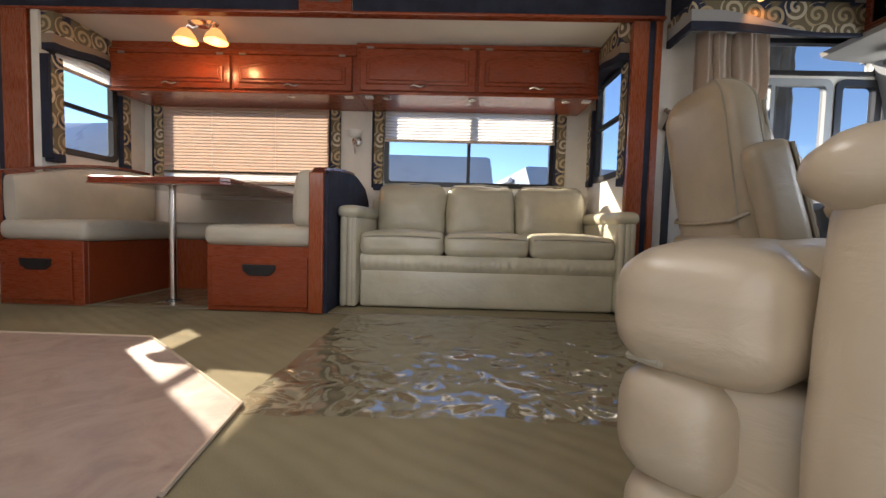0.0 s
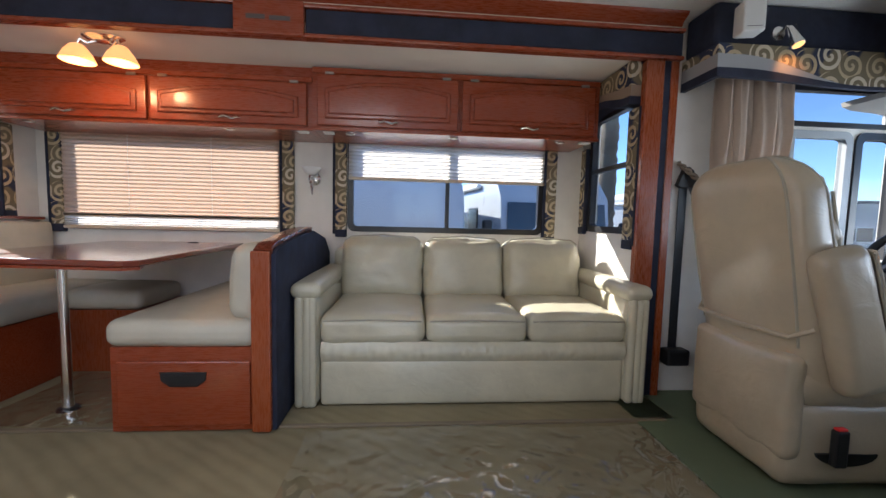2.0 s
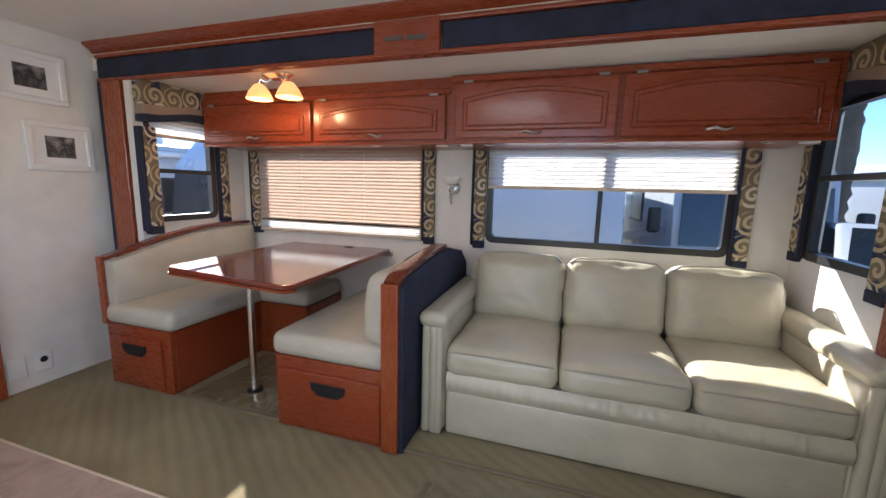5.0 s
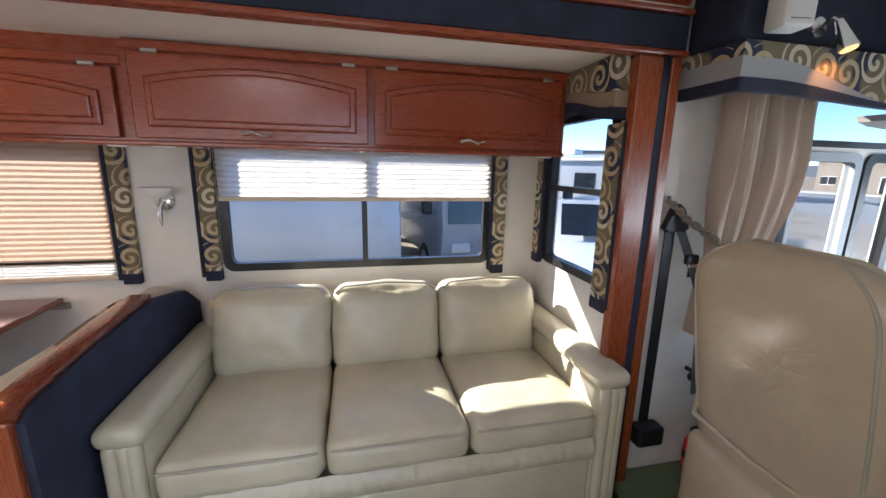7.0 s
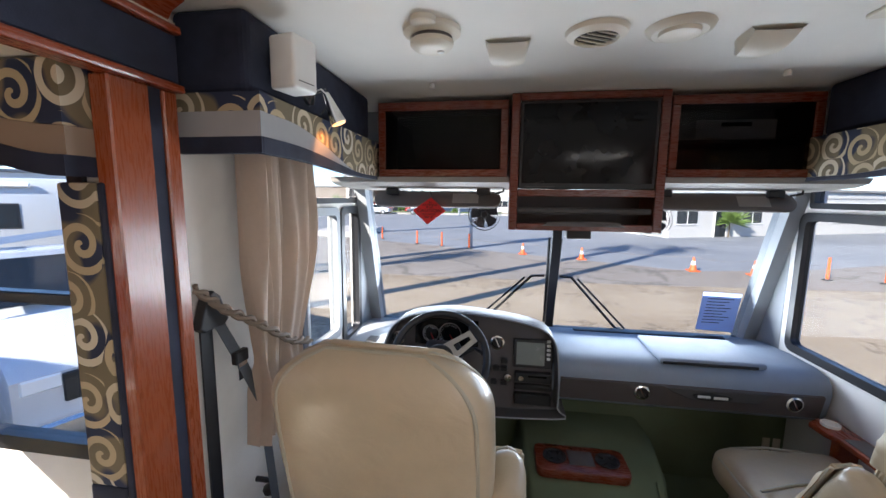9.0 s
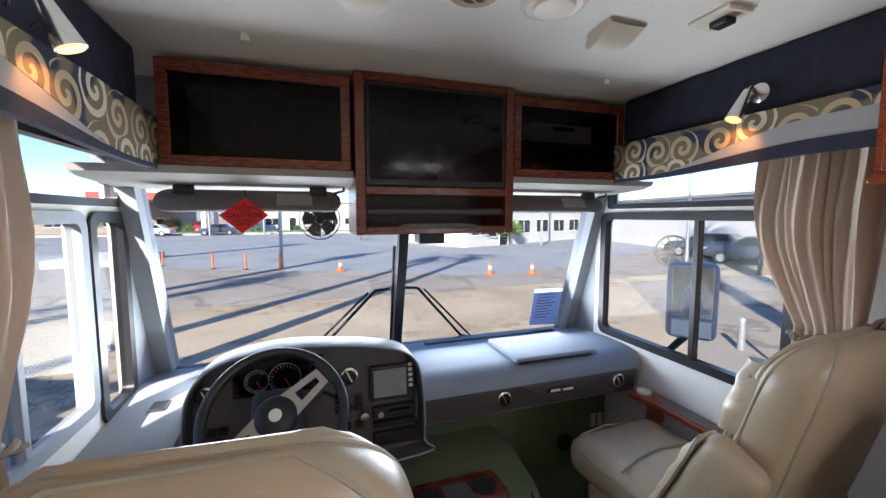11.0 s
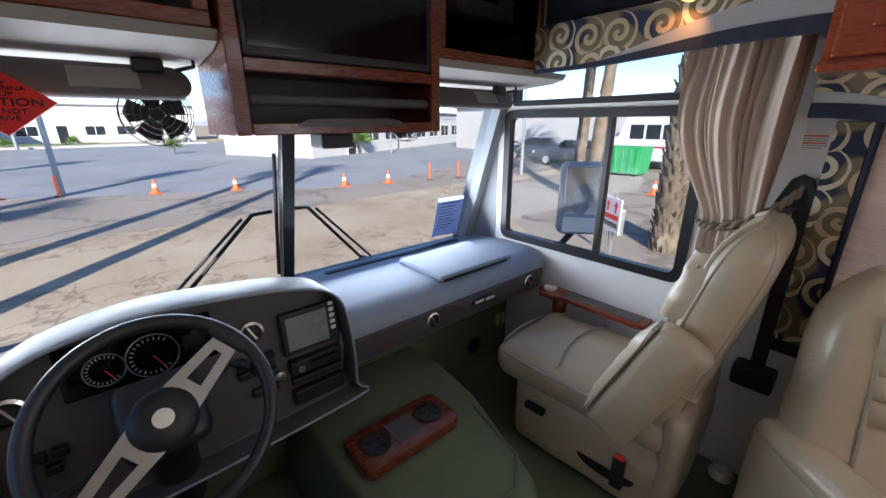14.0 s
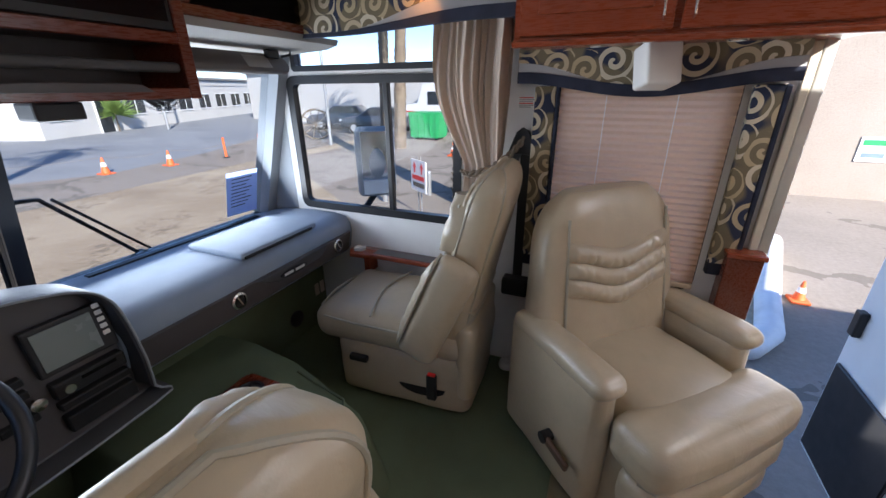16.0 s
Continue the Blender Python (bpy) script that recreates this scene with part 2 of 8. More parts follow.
M_BRUSHED = plain("brushed_metal", (0.42, 0.40, 0.38), 0.34, 1.0, vary=0.08, bump=0.05)
M_SCREEN = plain("dark_screen", (0.005, 0.005, 0.006), 0.09, vary=0.1, bump=0)
M_SCREEN.node_tree.nodes["Principled BSDF"].inputs["Specular IOR Level"].default_value = 0.2
M_LCD = plain("grey_lcd", (0.22, 0.25, 0.24), 0.25, vary=0.04, bump=0)
M_RUBBER = plain("black_rubber", (0.02, 0.02, 0.022), 0.6, vary=0.15, fine=250)
M_WHEEL = plain("wheel_leather", (0.018, 0.018, 0.02), 0.38, vary=0.15, fine=350, bump=0.25)
M_AMBER = glowing("amber_glass_lit", (1.0, 0.44, 0.15), 0.26)
M_LENS = glowing("warm_lamp_lens", (1.0, 0.45, 0.12), 0.45)
M_TAUPE = plain("taupe_band_cloth", (0.30, 0.22, 0.16), 0.55, vary=0.08, fine=300, bump=0.15)
M_SATIN = plain("satin_silver_cloth", (0.35, 0.35, 0.355), 0.42, vary=0.05, fine=300, bump=0.15)
M_RED = plain("red_sign", (0.78, 0.03, 0.025), 0.45, vary=0.06)
M_DARKPANE = plain("tinted_pane", (0.03, 0.035, 0.04), 0.1, bump=0)
M_INK = plain("black_ink", (0.01, 0.01, 0.01), 0.6, bump=0)
M_PAPER = translucent("paper_sheet", (0.58, 0.66, 0.86), 0.6)
M_BELT = plain("grey_webbing", (0.09, 0.10, 0.11), 0.7, fine=600, bump=0.4)
M_ROPE = plain("taupe_rope", (0.21, 0.165, 0.125), 0.8, fine=200, bump=0.5)
M_ALU = plain("aluminium_door_frame", (0.55, 0.54, 0.50), 0.4, 0.7, bump=0.05)

# ---- mesh helpers ----


def thing(name, label, category, at=(0, 0, 0), group="", kind=""):
    ob = new(name)
    ob.empty_display_size = 0.1
    ob.location = at
    bpy.context.view_layer.update()
    return tagged(ob, label, category, group, kind)


def root_offset(ob):
    off = Vector(ob.location)
    while ob.parent:
        ob = ob.parent
        off += Vector(ob.location)
    return off


def part(name, bm, material, parent=None, label="", smooth=False):
    """Links a bmesh, written in the world's metres, as one mesh object under a thing or a part."""
    if parent is not None:
        bmesh.ops.translate(bm, verts=bm.verts, vec=-root_offset(parent))
    me = bpy.data.meshes.new(name)
    bm.normal_update()
    bm.to_mesh(me)
    bm.free()
    me.materials.append(material)
    if smooth:
        me.polygons.foreach_set("use_smooth", [True] * len(me.polygons))
        me.set_sharp_from_angle(angle=radians(40))
    ob = new(name, me)
    if parent is not None:
        ob.parent = parent
    if label:
        ob["label"] = label
    return ob


def solid(name, bm, material, label, category, kind="", smooth=False, group=""):
    """A top-level thing that is one mesh, its origin at its base."""
    co = [v.co for v in bm.verts]
    base = Vector((sum(c.x for c in co) / len(co), sum(c.y for c in co) / len(co), min(c.z for c in co)))
    bmesh.ops.translate(bm, verts=bm.verts, vec=-base)
    ob = part(name, bm, material, None, label, smooth)
    ob.location = base
    return tagged(ob, label, category, group, kind)


def box(bm, x0, x1, y0, y1, z0, z1, bevel=0.0, seg=1, m=None):
    vs = bmesh.ops.create_cube(bm, size=1)["verts"]
    for v in vs:
        v.co = ((x0 + x1) / 2 + v.co.x * (x1 - x0), (y0 + y1) / 2 + v.co.y * (y1 - y0), (z0 + z1) / 2 + v.co.z * (z1 - z0))
    if bevel:
        es = list({e for v in vs for e in v.link_edges})
        out = bmesh.ops.bevel(bm, geom=es, offset=bevel, segments=seg, affect="EDGES", profile=0.5)
        vs = list({v for f in out["faces"] for v in f.verts} | {v for v in vs if v.is_valid})
    if m is not None:
        bmesh.ops.transform(bm, matrix=m, verts=vs)
    return bm


def B(*a, **k):
    return box(bmesh.new(), *a, **k)


def boxes(*rows, bevel=0.0):
    bm = bmesh.new()
    for r in rows:
        box(bm, *r, bevel=bevel)
    return bm


def prism(pts, axis, a0, a1, bevel=0.0, bm=None):
    """Extrudes a flat outline along an axis. pts are (y, z) for x, (x, z) for y, (x, y) for z."""
    bm = bm or bmesh.new()

    def place(p, a):
        return {"x": (a, p[0], p[1]), "y": (p[0], a, p[1]), "z": (p[0], p[1], a)}[axis]
    lo = [bm.verts.new(place(p, a0)) for p in pts]
    hi = [bm.verts.new(place(p, a1)) for p in pts]
    n = len(pts)
    fs = [bm.faces.new(lo), bm.faces.new(hi[::-1])]
    fs += [bm.faces.new((lo[i], hi[i], hi[(i + 1) % n], lo[(i + 1) % n])) for i in range(n)]
    bmesh.ops.recalc_face_normals(bm, faces=fs)
    if bevel:
        bmesh.ops.bevel(bm, geom=[e for f in fs[:2] for e in f.edges], offset=bevel, segments=2, affect="EDGES", profile=0.5)
    return bm


def cyl(p0, p1, r, r2=None, seg=16, bm=None):
    bm = bm or bmesh.new()
    p0, p1 = Vector(p0), Vector(p1)
    d = p1 - p0
    m = Matrix.Translation((p0 + p1) / 2) @ d.to_track_quat("Z", "Y").to_matrix().to_4x4()
    bmesh.ops.create_cone(bm, cap_ends=True, segments=seg, radius1=r, radius2=r if r2 is None else r2, depth=d.length, matrix=m)
    return bm


def tube(pts, r, seg=8, closed=False, bm=None):
    """A round bar along a line of points; r may be a list."""
    bm = bm or bmesh.new()
    pts = [Vector(p) for p in pts]
    n = len(pts)
    rs = r if isinstance(r, (list, tuple)) else [r] * n
    rings, ref = [], None
    for i, p in enumerate(pts):
        a = pts[(i - 1) % n] if closed or i > 0 else p
        b = pts[(i + 1) % n] if closed or i < n - 1 else p
        d = (b - a).normalized()
        if ref is None:
            ref = d.orthogonal().normalized()
        ref = (ref - d * ref.dot(d)).normalized()
        s = d.cross(ref)
        rings.append([bm.verts.new(p + (ref * math.cos(2 * math.pi * k / seg) + s * math.sin(2 * math.pi * k / seg)) * rs[i]) for k in range(seg)])
    for i in range(n if closed else n - 1):
        a, b = rings[i], rings[(i + 1) % n]
        for k in range(seg):
            bm.faces.new((a[k], a[(k + 1) % seg], b[(k + 1) % seg], b[k]))
    if not closed:
        bm.faces.new(rings[0][::-1])
        bm.faces.new(rings[-1])
    bmesh.ops.recalc_face_normals(bm, faces=bm.faces)
    return bm


def lathe(profile, seg=20, bm=None, m=None):
    """Turns (radius, height) pairs about z."""
    bm = bm or bmesh.new()
    rings = [[bm.verts.new((r * math.cos(2 * math.pi * k / seg), r * math.sin(2 * math.pi * k / seg), z)) for k in range(seg)] for r, z in profile]
    fs = []
    for a, b in zip(rings, rings[1:]):
        fs += [bm.faces.new((a[k], a[(k + 1) % seg], b[(k + 1) % seg], b[k])) for k in range(seg)]
    fs += [bm.faces.new(rings[0][::-1]), bm.faces.new(rings[-1])]
    if m is not None:
        bmesh.ops.transform(bm, matrix=m, verts=[v for r in rings for v in r])
    return bm


def soft(x0, x1, y0, y1, z0, z1, r=0.04, bulge=(0, 0, 0), wrinkle=0.0, flat=5, m=None, bm=None, seed=0.0):
    """A padded block: rounded edges, faces that swell, and a little unevenness."""
    bm = bm or bmesh.new()
    c = Vector(((x0 + x1) / 2, (y0 + y1) / 2, (z0 + z1) / 2))
    h = Vector(((x1 - x0) / 2, (y1 - y0) / 2, (z1 - z0) / 2))
    r = min(r, h.x, h.y, h.z)
    made = []
    lines = []
    for i in range(3):
        arc = [h[i], h[i] - r * 0.22, h[i] - r * 0.55, h[i] - r]
        inner = [(h[i] - r) * (2 * k / flat - 1) for k in range(1, flat)]
        lines.append([-a for a in arc] + inner + arc[::-1])
    for ax in range(3):
        u, v = (ax + 1) % 3, (ax + 2) % 3
        for sgn in (-1, 1):
            grid = []
            for a in lines[u]:
                row = []
                for b in lines[v]:
                    p = Vector((0, 0, 0))
                    p[ax], p[u], p[v] = sgn * h[ax], a, b
                    inner = Vector([max(-(h[i] - r), min(h[i] - r, p[i])) for i in range(3)])
                    d = p - inner
                    q = inner + d.normalized() * r if d.length > 1e-9 else p
                    for i in range(3):
                        if bulge[i]:
                            j, k = (i + 1) % 3, (i + 2) % 3
                            s = max(-1, min(1, p[i] / h[i] * 1.0))
                            q[i] += bulge[i] * s * max(0, 1 - (p[j] / h[j]) ** 2) * max(0, 1 - (p[k] / h[k]) ** 2)
                    q += c
                    if wrinkle:
                        q += (noise.noise_vector(q * 9 + Vector((seed, seed, 0))) + 0.5 * noise.noise_vector(q * 22)) * wrinkle
                    row.append(bm.verts.new(q))
                grid.append(row)
            for i in range(len(grid) - 1):
                for j in range(len(grid[0]) - 1):
                    quad = (grid[i][j], grid[i + 1][j], grid[i + 1][j + 1], grid[i][j + 1])
                    bm.faces.new(quad if sgn > 0 else quad[::-1])
            made += [w for row in grid for w in row]
    bmesh.ops.remove_doubles(bm, verts=made, dist=1e-5)
    if m is not None:
        bmesh.ops.transform(bm, matrix=m, verts=[w for w in made if w.is_valid])
    return bm


def moved(bm, m):
    bmesh.ops.transform(bm, matrix=m, verts=bm.verts)
    return bm


def loft(rows, bm=None, closed=False):
    """Faces between rows of points; all rows are of one length."""
    bm = bm or bmesh.new()
    vs = [[bm.verts.new(p) for p in row] for row in rows]
    for a, b in zip(vs, vs[1:]):
        n = len(a)
        for k in range(n if closed else n - 1):
            bm.faces.new((a[k], a[(k + 1) % n], b[(k + 1) % n], b[k]))
    return bm


def thicken(bm, t):
    bmesh.ops.recalc_face_normals(bm, faces=bm.faces)
    bmesh.ops.solidify(bm, geom=bm.faces[:], thickness=t)
    bmesh.ops.recalc_face_normals(bm, faces=bm.faces)
    return bm


def writing(body, size, m, material, name, parent, label=""):
    """Letters of the built-in font as a thin mesh."""
    cu = bpy.data.curves.new(name, "FONT")
    cu.body, cu.size, cu.extrude, cu.align_x, cu.align_y = body, size, 0.0006, "CENTER", "CENTER"
    tmp = bpy.data.objects.new(name, cu)
    me = bpy.data.meshes.new_from_object(tmp)
    bpy.data.objects.remove(tmp)
    bm = bmesh.new()
    bm.from_mesh(me)
    bpy.data.meshes.remove(me)
    moved(bm, m)
    return part(name, bm, material, parent, label)


def wall_with_holes(axis, a0, a1, u0, u1, z0, z1, holes):
    """A wall slab with openings. axis y: it runs along x; axis x: it runs along y. holes: (u0, u1, z0, z1)."""
    bm = bmesh.new()
    us = sorted({u0, u1, *[v for h in holes for v in h[:2]]})
    zs = sorted({z0, z1, *[v for h in holes for v in h[2:]]})
    for ua, ub in zip(us, us[1:]):
        for za, zb in zip(zs, zs[1:]):
            if any(h[0] <= ua and ub <= h[1] and h[2] <= za and zb <= h[3] for h in holes):
                continue
            box(bm, *((ua, ub, a0, a1) if axis == "y" else (a0, a1, ua, ub)), za, zb)
    bmesh.ops.remove_doubles(bm, verts=bm.verts, dist=1e-5)
    seen = {}
    for f in bm.faces:
        seen.setdefault(tuple(round(x, 4) for x in f.calc_center_median()), []).append(f)
    bmesh.ops.delete(bm, geom=[f for fs in seen.values() if len(fs) > 1 for f in fs], context="FACES_ONLY")
    return bm

# ---- large structure ----
DW, PW = 2.72, 0.335          # faces of the driver's and the passenger's side walls
SW, SF, SR = 3.47, 1.165, -2.53   # slide-out: outer wall, front end, rear end
CZ = 2.01                     # ceiling
REAR = -2.87


def structure(name, bm, material, label, smooth=False):
    return solid(name, bm, material, label, name.rstrip("_0123456789").replace("_", " "), "structure", smooth)


structure("floor", boxes((REAR - 0.05, 3.05, 0.86, 2.40, -0.09, 0), (0.42, 3.05, 0.30, 0.86, -0.09, 0), (REAR - 0.05, -0.42, 0.30, 0.86, -0.09, 0), (REAR - 0.05, SR - 0.002, 2.40, 2.76, -0.09, 0)),
          M_CARPET, "olive brown carpeted floor of the motorhome")
structure("floor_slide", B(SR, SF + 0.05, 2.404, SW, -0.09, 0.006), M_CARPET, "carpeted floor inside the slide-out")
structure("floor_cab", B(1.02, 2.9, 0.34, 2.71, 0.0, 0.006), M_GREEN, "green carpet of the driver's cab")
structure("floor_vinyl", prism([(REAR, 0.34), (-0.44, 0.34), (-0.47, 0.89), (-0.52, 1.25), (-1.22, 1.83), (REAR, 1.83)], "z", 0.0, 0.006), M_VINYL,
          "pinkish beige vinyl floor of the galley")
structure("trim_floor", tube([(REAR, 1.835, 0.006), (-1.22, 1.835, 0.006), (-0.515, 1.253, 0.006), (-0.465, 0.89, 0.006)], 0.006, 6), M_RAIL,
          "thin edging strip between vinyl and carpet")
structure("trim_slide", B(SR, SF, 2.385, 2.41, 0.0, 0.011, bevel=0.003), M_TRIM_DARK, "thin brown strip along the slide-out floor edge")
structure("stairwell", boxes((-0.42, 0.42, 0.86, 0.90, -0.75, -0.005), (-0.42, 0.42, 0.56, 0.86, -0.50, -0.46), (-0.42, 0.42, 0.28, 0.56, -0.78, -0.74),
                             (-0.45, -0.42, 0.28, 0.90, -0.78, -0.005), (0.42, 0.45, 0.28, 0.90, -0.78, -0.005), (-0.42, 0.42, 0.54, 0.56, -0.74, -0.50)),
          M_RUBBER, "dark stepwell inside the entry door")
structure("ceiling", boxes((REAR - 0.05, -0.95, 0.28, 2.78, CZ, CZ + 0.08), (-0.25, 2.75, 0.28, 2.78, CZ, CZ + 0.08), (-0.95, -0.25, 0.28, 0.55, CZ, CZ + 0.08), (-0.95, -0.25, 1.15, 2.78, CZ, CZ + 0.08)), M_CEIL, "cream vinyl ceiling")
structure("ceiling_slide", B(SR - 0.05, SF + 0.05, 2.66, SW + 0.05, 1.80, 1.86), M_CEIL, "cream ceiling of the slide-out")
structure("wall_rear", B(REAR - 0.05, REAR, 0.28, 2.78, 0, CZ), M_WALL, "pale textured wallpaper wall")
structure("wall_driver", wall_with_holes("y", DW, DW + 0.05, 1.215, 2.70, -0.7, CZ, [(1.72, 2.36, 0.80, 1.46), (2.42, 2.66, 0.72, 1.46), (1.72, 2.62, 1.52, 1.70)]),
          M_WALL, "pale textured wallpaper wall beside the driver")
structure("wall_driver_upper", B(REAR, 1.215, DW - 0.05, DW + 0.05, 1.86, CZ), M_WALL, "wall band above the slide-out")
structure("wall_passenger", wall_with_holes("y", PW - 0.05, PW, REAR, 2.70, -0.7, CZ,
          [(1.66, 2.63, 0.78, 1.46), (1.70, 2.58, 1.52, 1.70), (0.60, 1.22, 0.62, 1.45), (-0.40, 0.40, -0.7, 1.93), (-2.5, -0.9, 0.95, 1.60)]), M_WALLW, "white panelled wall on the entry side")
structure("wall_slide", wall_with_holes("y", SW, SW + 0.05, SR, SF, -0.1, 1.80, [(-2.36, -0.98, 0.84, 1.44), (-0.50, 0.86, 0.86, 1.46)]), M_WALL, "pale wallpaper wall of the slide-out")
structure("wall_slide_front", wall_with_holes("x", SF, SF + 0.05, 2.702, SW + 0.05, -0.1, 1.80, [(2.80, 3.31, 0.90, 1.62)]), M_WALL, "pale wallpaper end wall of the slide-out")
structure("wall_slide_rear", wall_with_holes("x", SR - 0.05, SR, 2.64, SW + 0.05, -0.1, 1.80, [(2.72, 3.17, 0.95, 1.58)]), M_WALL, "pale wallpaper end wall by the dinette")
# unseen rear body, added so its shadow falls on the ground by the door
structure("wall_body_rear", B(-7.6, REAR - 0.051, 0.29, 2.77, -0.7, CZ + 0.08, bevel=0.05, seg=2), M_WALLW, "plain unseen rear body of the motorhome, added to shade the yard")
structure("wall_body", boxes((REAR, SR - 0.05, DW, DW + 0.05, -0.7, CZ), (REAR, 3.0, DW - 0.02, DW + 0.04, -0.75, -0.1), (2.9, 3.0, 0.3, 2.75, -0.75, 0.5)),
          M_WALLW, "outer body skirt of the motorhome")


def window_unit(name, axis, a, u0, u1, z0, z1, label, bars=(), side=1, bar_axis="z", frame=0.032, rounded=0.05, trim=None, glass=None):
    """A framed window in a wall. bars: places of the dividers. side: +1 where the room lies at lower coordinates."""
    w = thing(name, label, "window", (0, 0, 0), kind="structure")

    def flat(pts, d0, d1):
        return prism(pts, axis, d0, d1)

    def ring(o, i, d0, d1):
        def corners(u0, u1, z0, z1, r):
            out = []
            for cu, cz, st in ((u1 - r, z1 - r, 0), (u0 + r, z1 - r, 90), (u0 + r, z0 + r, 180), (u1 - r, z0 + r, 270)):
                out += [(cu + r * math.cos(radians(st + k * 22.5)), cz + r * math.sin(radians(st + k * 22.5))) for k in range(5)]
            return out
        po, pi = corners(*o, rounded), corners(*i, max(0.01, rounded - frame * 0.6))
        bm = bmesh.new()

        def at(p, d):
            return (d, *p) if axis == "x" else (p[0], d, p[1])
        rows = [[bm.verts.new(at(p, d)) for p in pts] for pts, d in ((po, d0), (po, d1), (pi, d1), (pi, d0))]
        n = len(po)
        for r in range(4):
            for k in range(n):
                bm.faces.new((rows[r][k], rows[r][(k + 1) % n], rows[(r + 1) % 4][(k + 1) % n], rows[(r + 1) % 4][k]))
        bmesh.ops.recalc_face_normals(bm, faces=bm.faces)
        return bm
    inner = a - 0.012 * side
    outer = a + 0.03 * side
    lo, hi = min(inner, outer), max(inner, outer)
    part("window_frame", ring((u0 - 0.02, u1 + 0.02, z0 - 0.02, z1 + 0.02), (u0 + frame - 0.012, u1 - frame + 0.012, z0 + frame - 0.012, z1 - frame + 0.012), lo, hi), trim or M_FRAME, w, smooth=True)
    cuts = [u0 if bar_axis == "z" else z0, *bars, u1 if bar_axis == "z" else z1]
    for k, b in enumerate(bars):
        r = (b - 0.014, b + 0.014, z0, z1) if bar_axis == "z" else (u0, u1, b - 0.014, b + 0.014)
        d = (lo + 0.004, hi - 0.004)
        part("window_bar", B(*d, *r, bevel=0.003) if axis == "x" else B(r[0], r[1], *d, r[2], r[3], bevel=0.003), trim or M_FRAME, w)
    mid = a + 0.012 * side
    for p, q in zip(cuts, cuts[1:]):
        r = (p + 0.01, q - 0.01, z0 + 0.01, z1 - 0.01) if bar_axis == "z" else (u0 + 0.01, u1 - 0.01, p + 0.01, q - 0.01)
        g = part("pane", B(mid - 0.002, mid + 0.002, *r) if axis == "x" else B(r[0], r[1], mid - 0.002, mid + 0.002, r[2], r[3]), glass or M_GLASS, w)
        g.visible_shadow = False
    return w


window_unit("window_1", "y", SW, -0.50, 0.86, 0.86, 1.46, "black framed sliding window behind the sofa", (0.18,))
window_unit("window_2", "y", SW, -2.36, -0.98, 0.84, 1.44, "black framed window behind the dinette blind", ())
window_unit("window_3", "x", SF, 2.80, 3.31, 0.90, 1.62, "black framed end window beside the sofa", (1.285,), bar_axis="y")
window_unit("window_4", "x", SR, 2.72, 3.17, 0.95, 1.58, "black framed end window beside the dinette", (1.26,), side=-1, bar_axis="y")
window_unit("window_5", "y", PW, 1.66, 2.63, 0.78, 1.46, "black framed sliding window beside the passenger seat", (2.04,), side=-1, glass=M_CABGLASS)
window_unit("window_6", "y", PW, 1.70, 2.58, 1.52, 1.70, "narrow upper window beside the passenger seat", (), side=-1, frame=0.02, rounded=0.02, glass=M_CABGLASS)
window_unit("window_7", "y", DW, 1.72, 2.36, 0.80, 1.46, "grey framed sliding window beside the driver", (2.02,), trim=M_PILLAR, glass=M_CABGLASS)
window_unit("window_8", "y", DW, 2.42, 2.66, 0.72, 1.46, "small fixed black framed window beside the dashboard", (), glass=M_CABGLASS)
window_unit("window_9", "y", DW, 1.72, 2.62, 1.52, 1.70, "narrow upper window beside the driver", (), frame=0.02, rounded=0.02, glass=M_CABGLASS)
# unseen window, added so that more light enters from behind
window_unit("window_11", "y", PW, -2.5, -0.9, 0.95, 1.60, "unseen black framed window added over the galley to let in light", (-1.7,), side=-1)
# unseen hatch, added over a ceiling opening for extra sky light
g = structure("window_12", B(-0.97, -0.23, 0.53, 1.17, CZ + 0.085, CZ + 0.095), M_GLASS, "unseen clear roof pane added above the entry to let in light")
g.visible_shadow = False
window_unit("window_10", "y", PW, 0.60, 1.22, 0.62, 1.45, "window behind the recliner's blind", (), side=-1)


def pleated(name, axis, a, u0, u1, z0, z1, material, label, side=-1, step=0.025, slump=0.0):
    """A pleated shade with head and bottom rails and its draw cords."""
    th = thing(name, label, "blind", (u0, a, z0) if axis == "y" else (a, u0, z0))
    n = max(4, int((z1 - z0) / step))
    rows = []
    for k in range(n * 2 + 1):
        z = z0 + (z1 - z0) * k / (n * 2)
        d = a + side * (0.006 + (0.010 if k % 2 else 0.0))
        row = []
        for j in range(9):
            u = u0 + (u1 - u0) * j / 8
            w = d + side * 0.0025 * noise.noise(Vector((u * 3, z * 20, 1.3)))
            row.append((u, w, z) if axis == "y" else (w, u, z))
        rows.append(row)
    part("pleats", loft(rows), material, th)
    for nm, zz, hh in (("bottom_rail", z0 - 0.022, 0.022), ("head_rail", z1, 0.02)):
        d0, d1 = sorted((a + side * 0.001, a + side * 0.022))
        part(nm, B(u0, u1, d0, d1, zz, zz + hh, bevel=0.003) if axis == "y" else B(d0, d1, u0, u1, zz, zz + hh, bevel=0.003), M_RAIL, th)
    for f in (0.3, 0.68):
        u = u0 + (u1 - u0) * f
        w = a + side * 0.019
        part("draw_cord", cyl((u, w, z0), (u, w, z1), 0.0015, seg=6) if axis == "y" else cyl((w, u, z0), (w, u, z1), 0.0015, seg=6), M_WHITE, th)
    return th


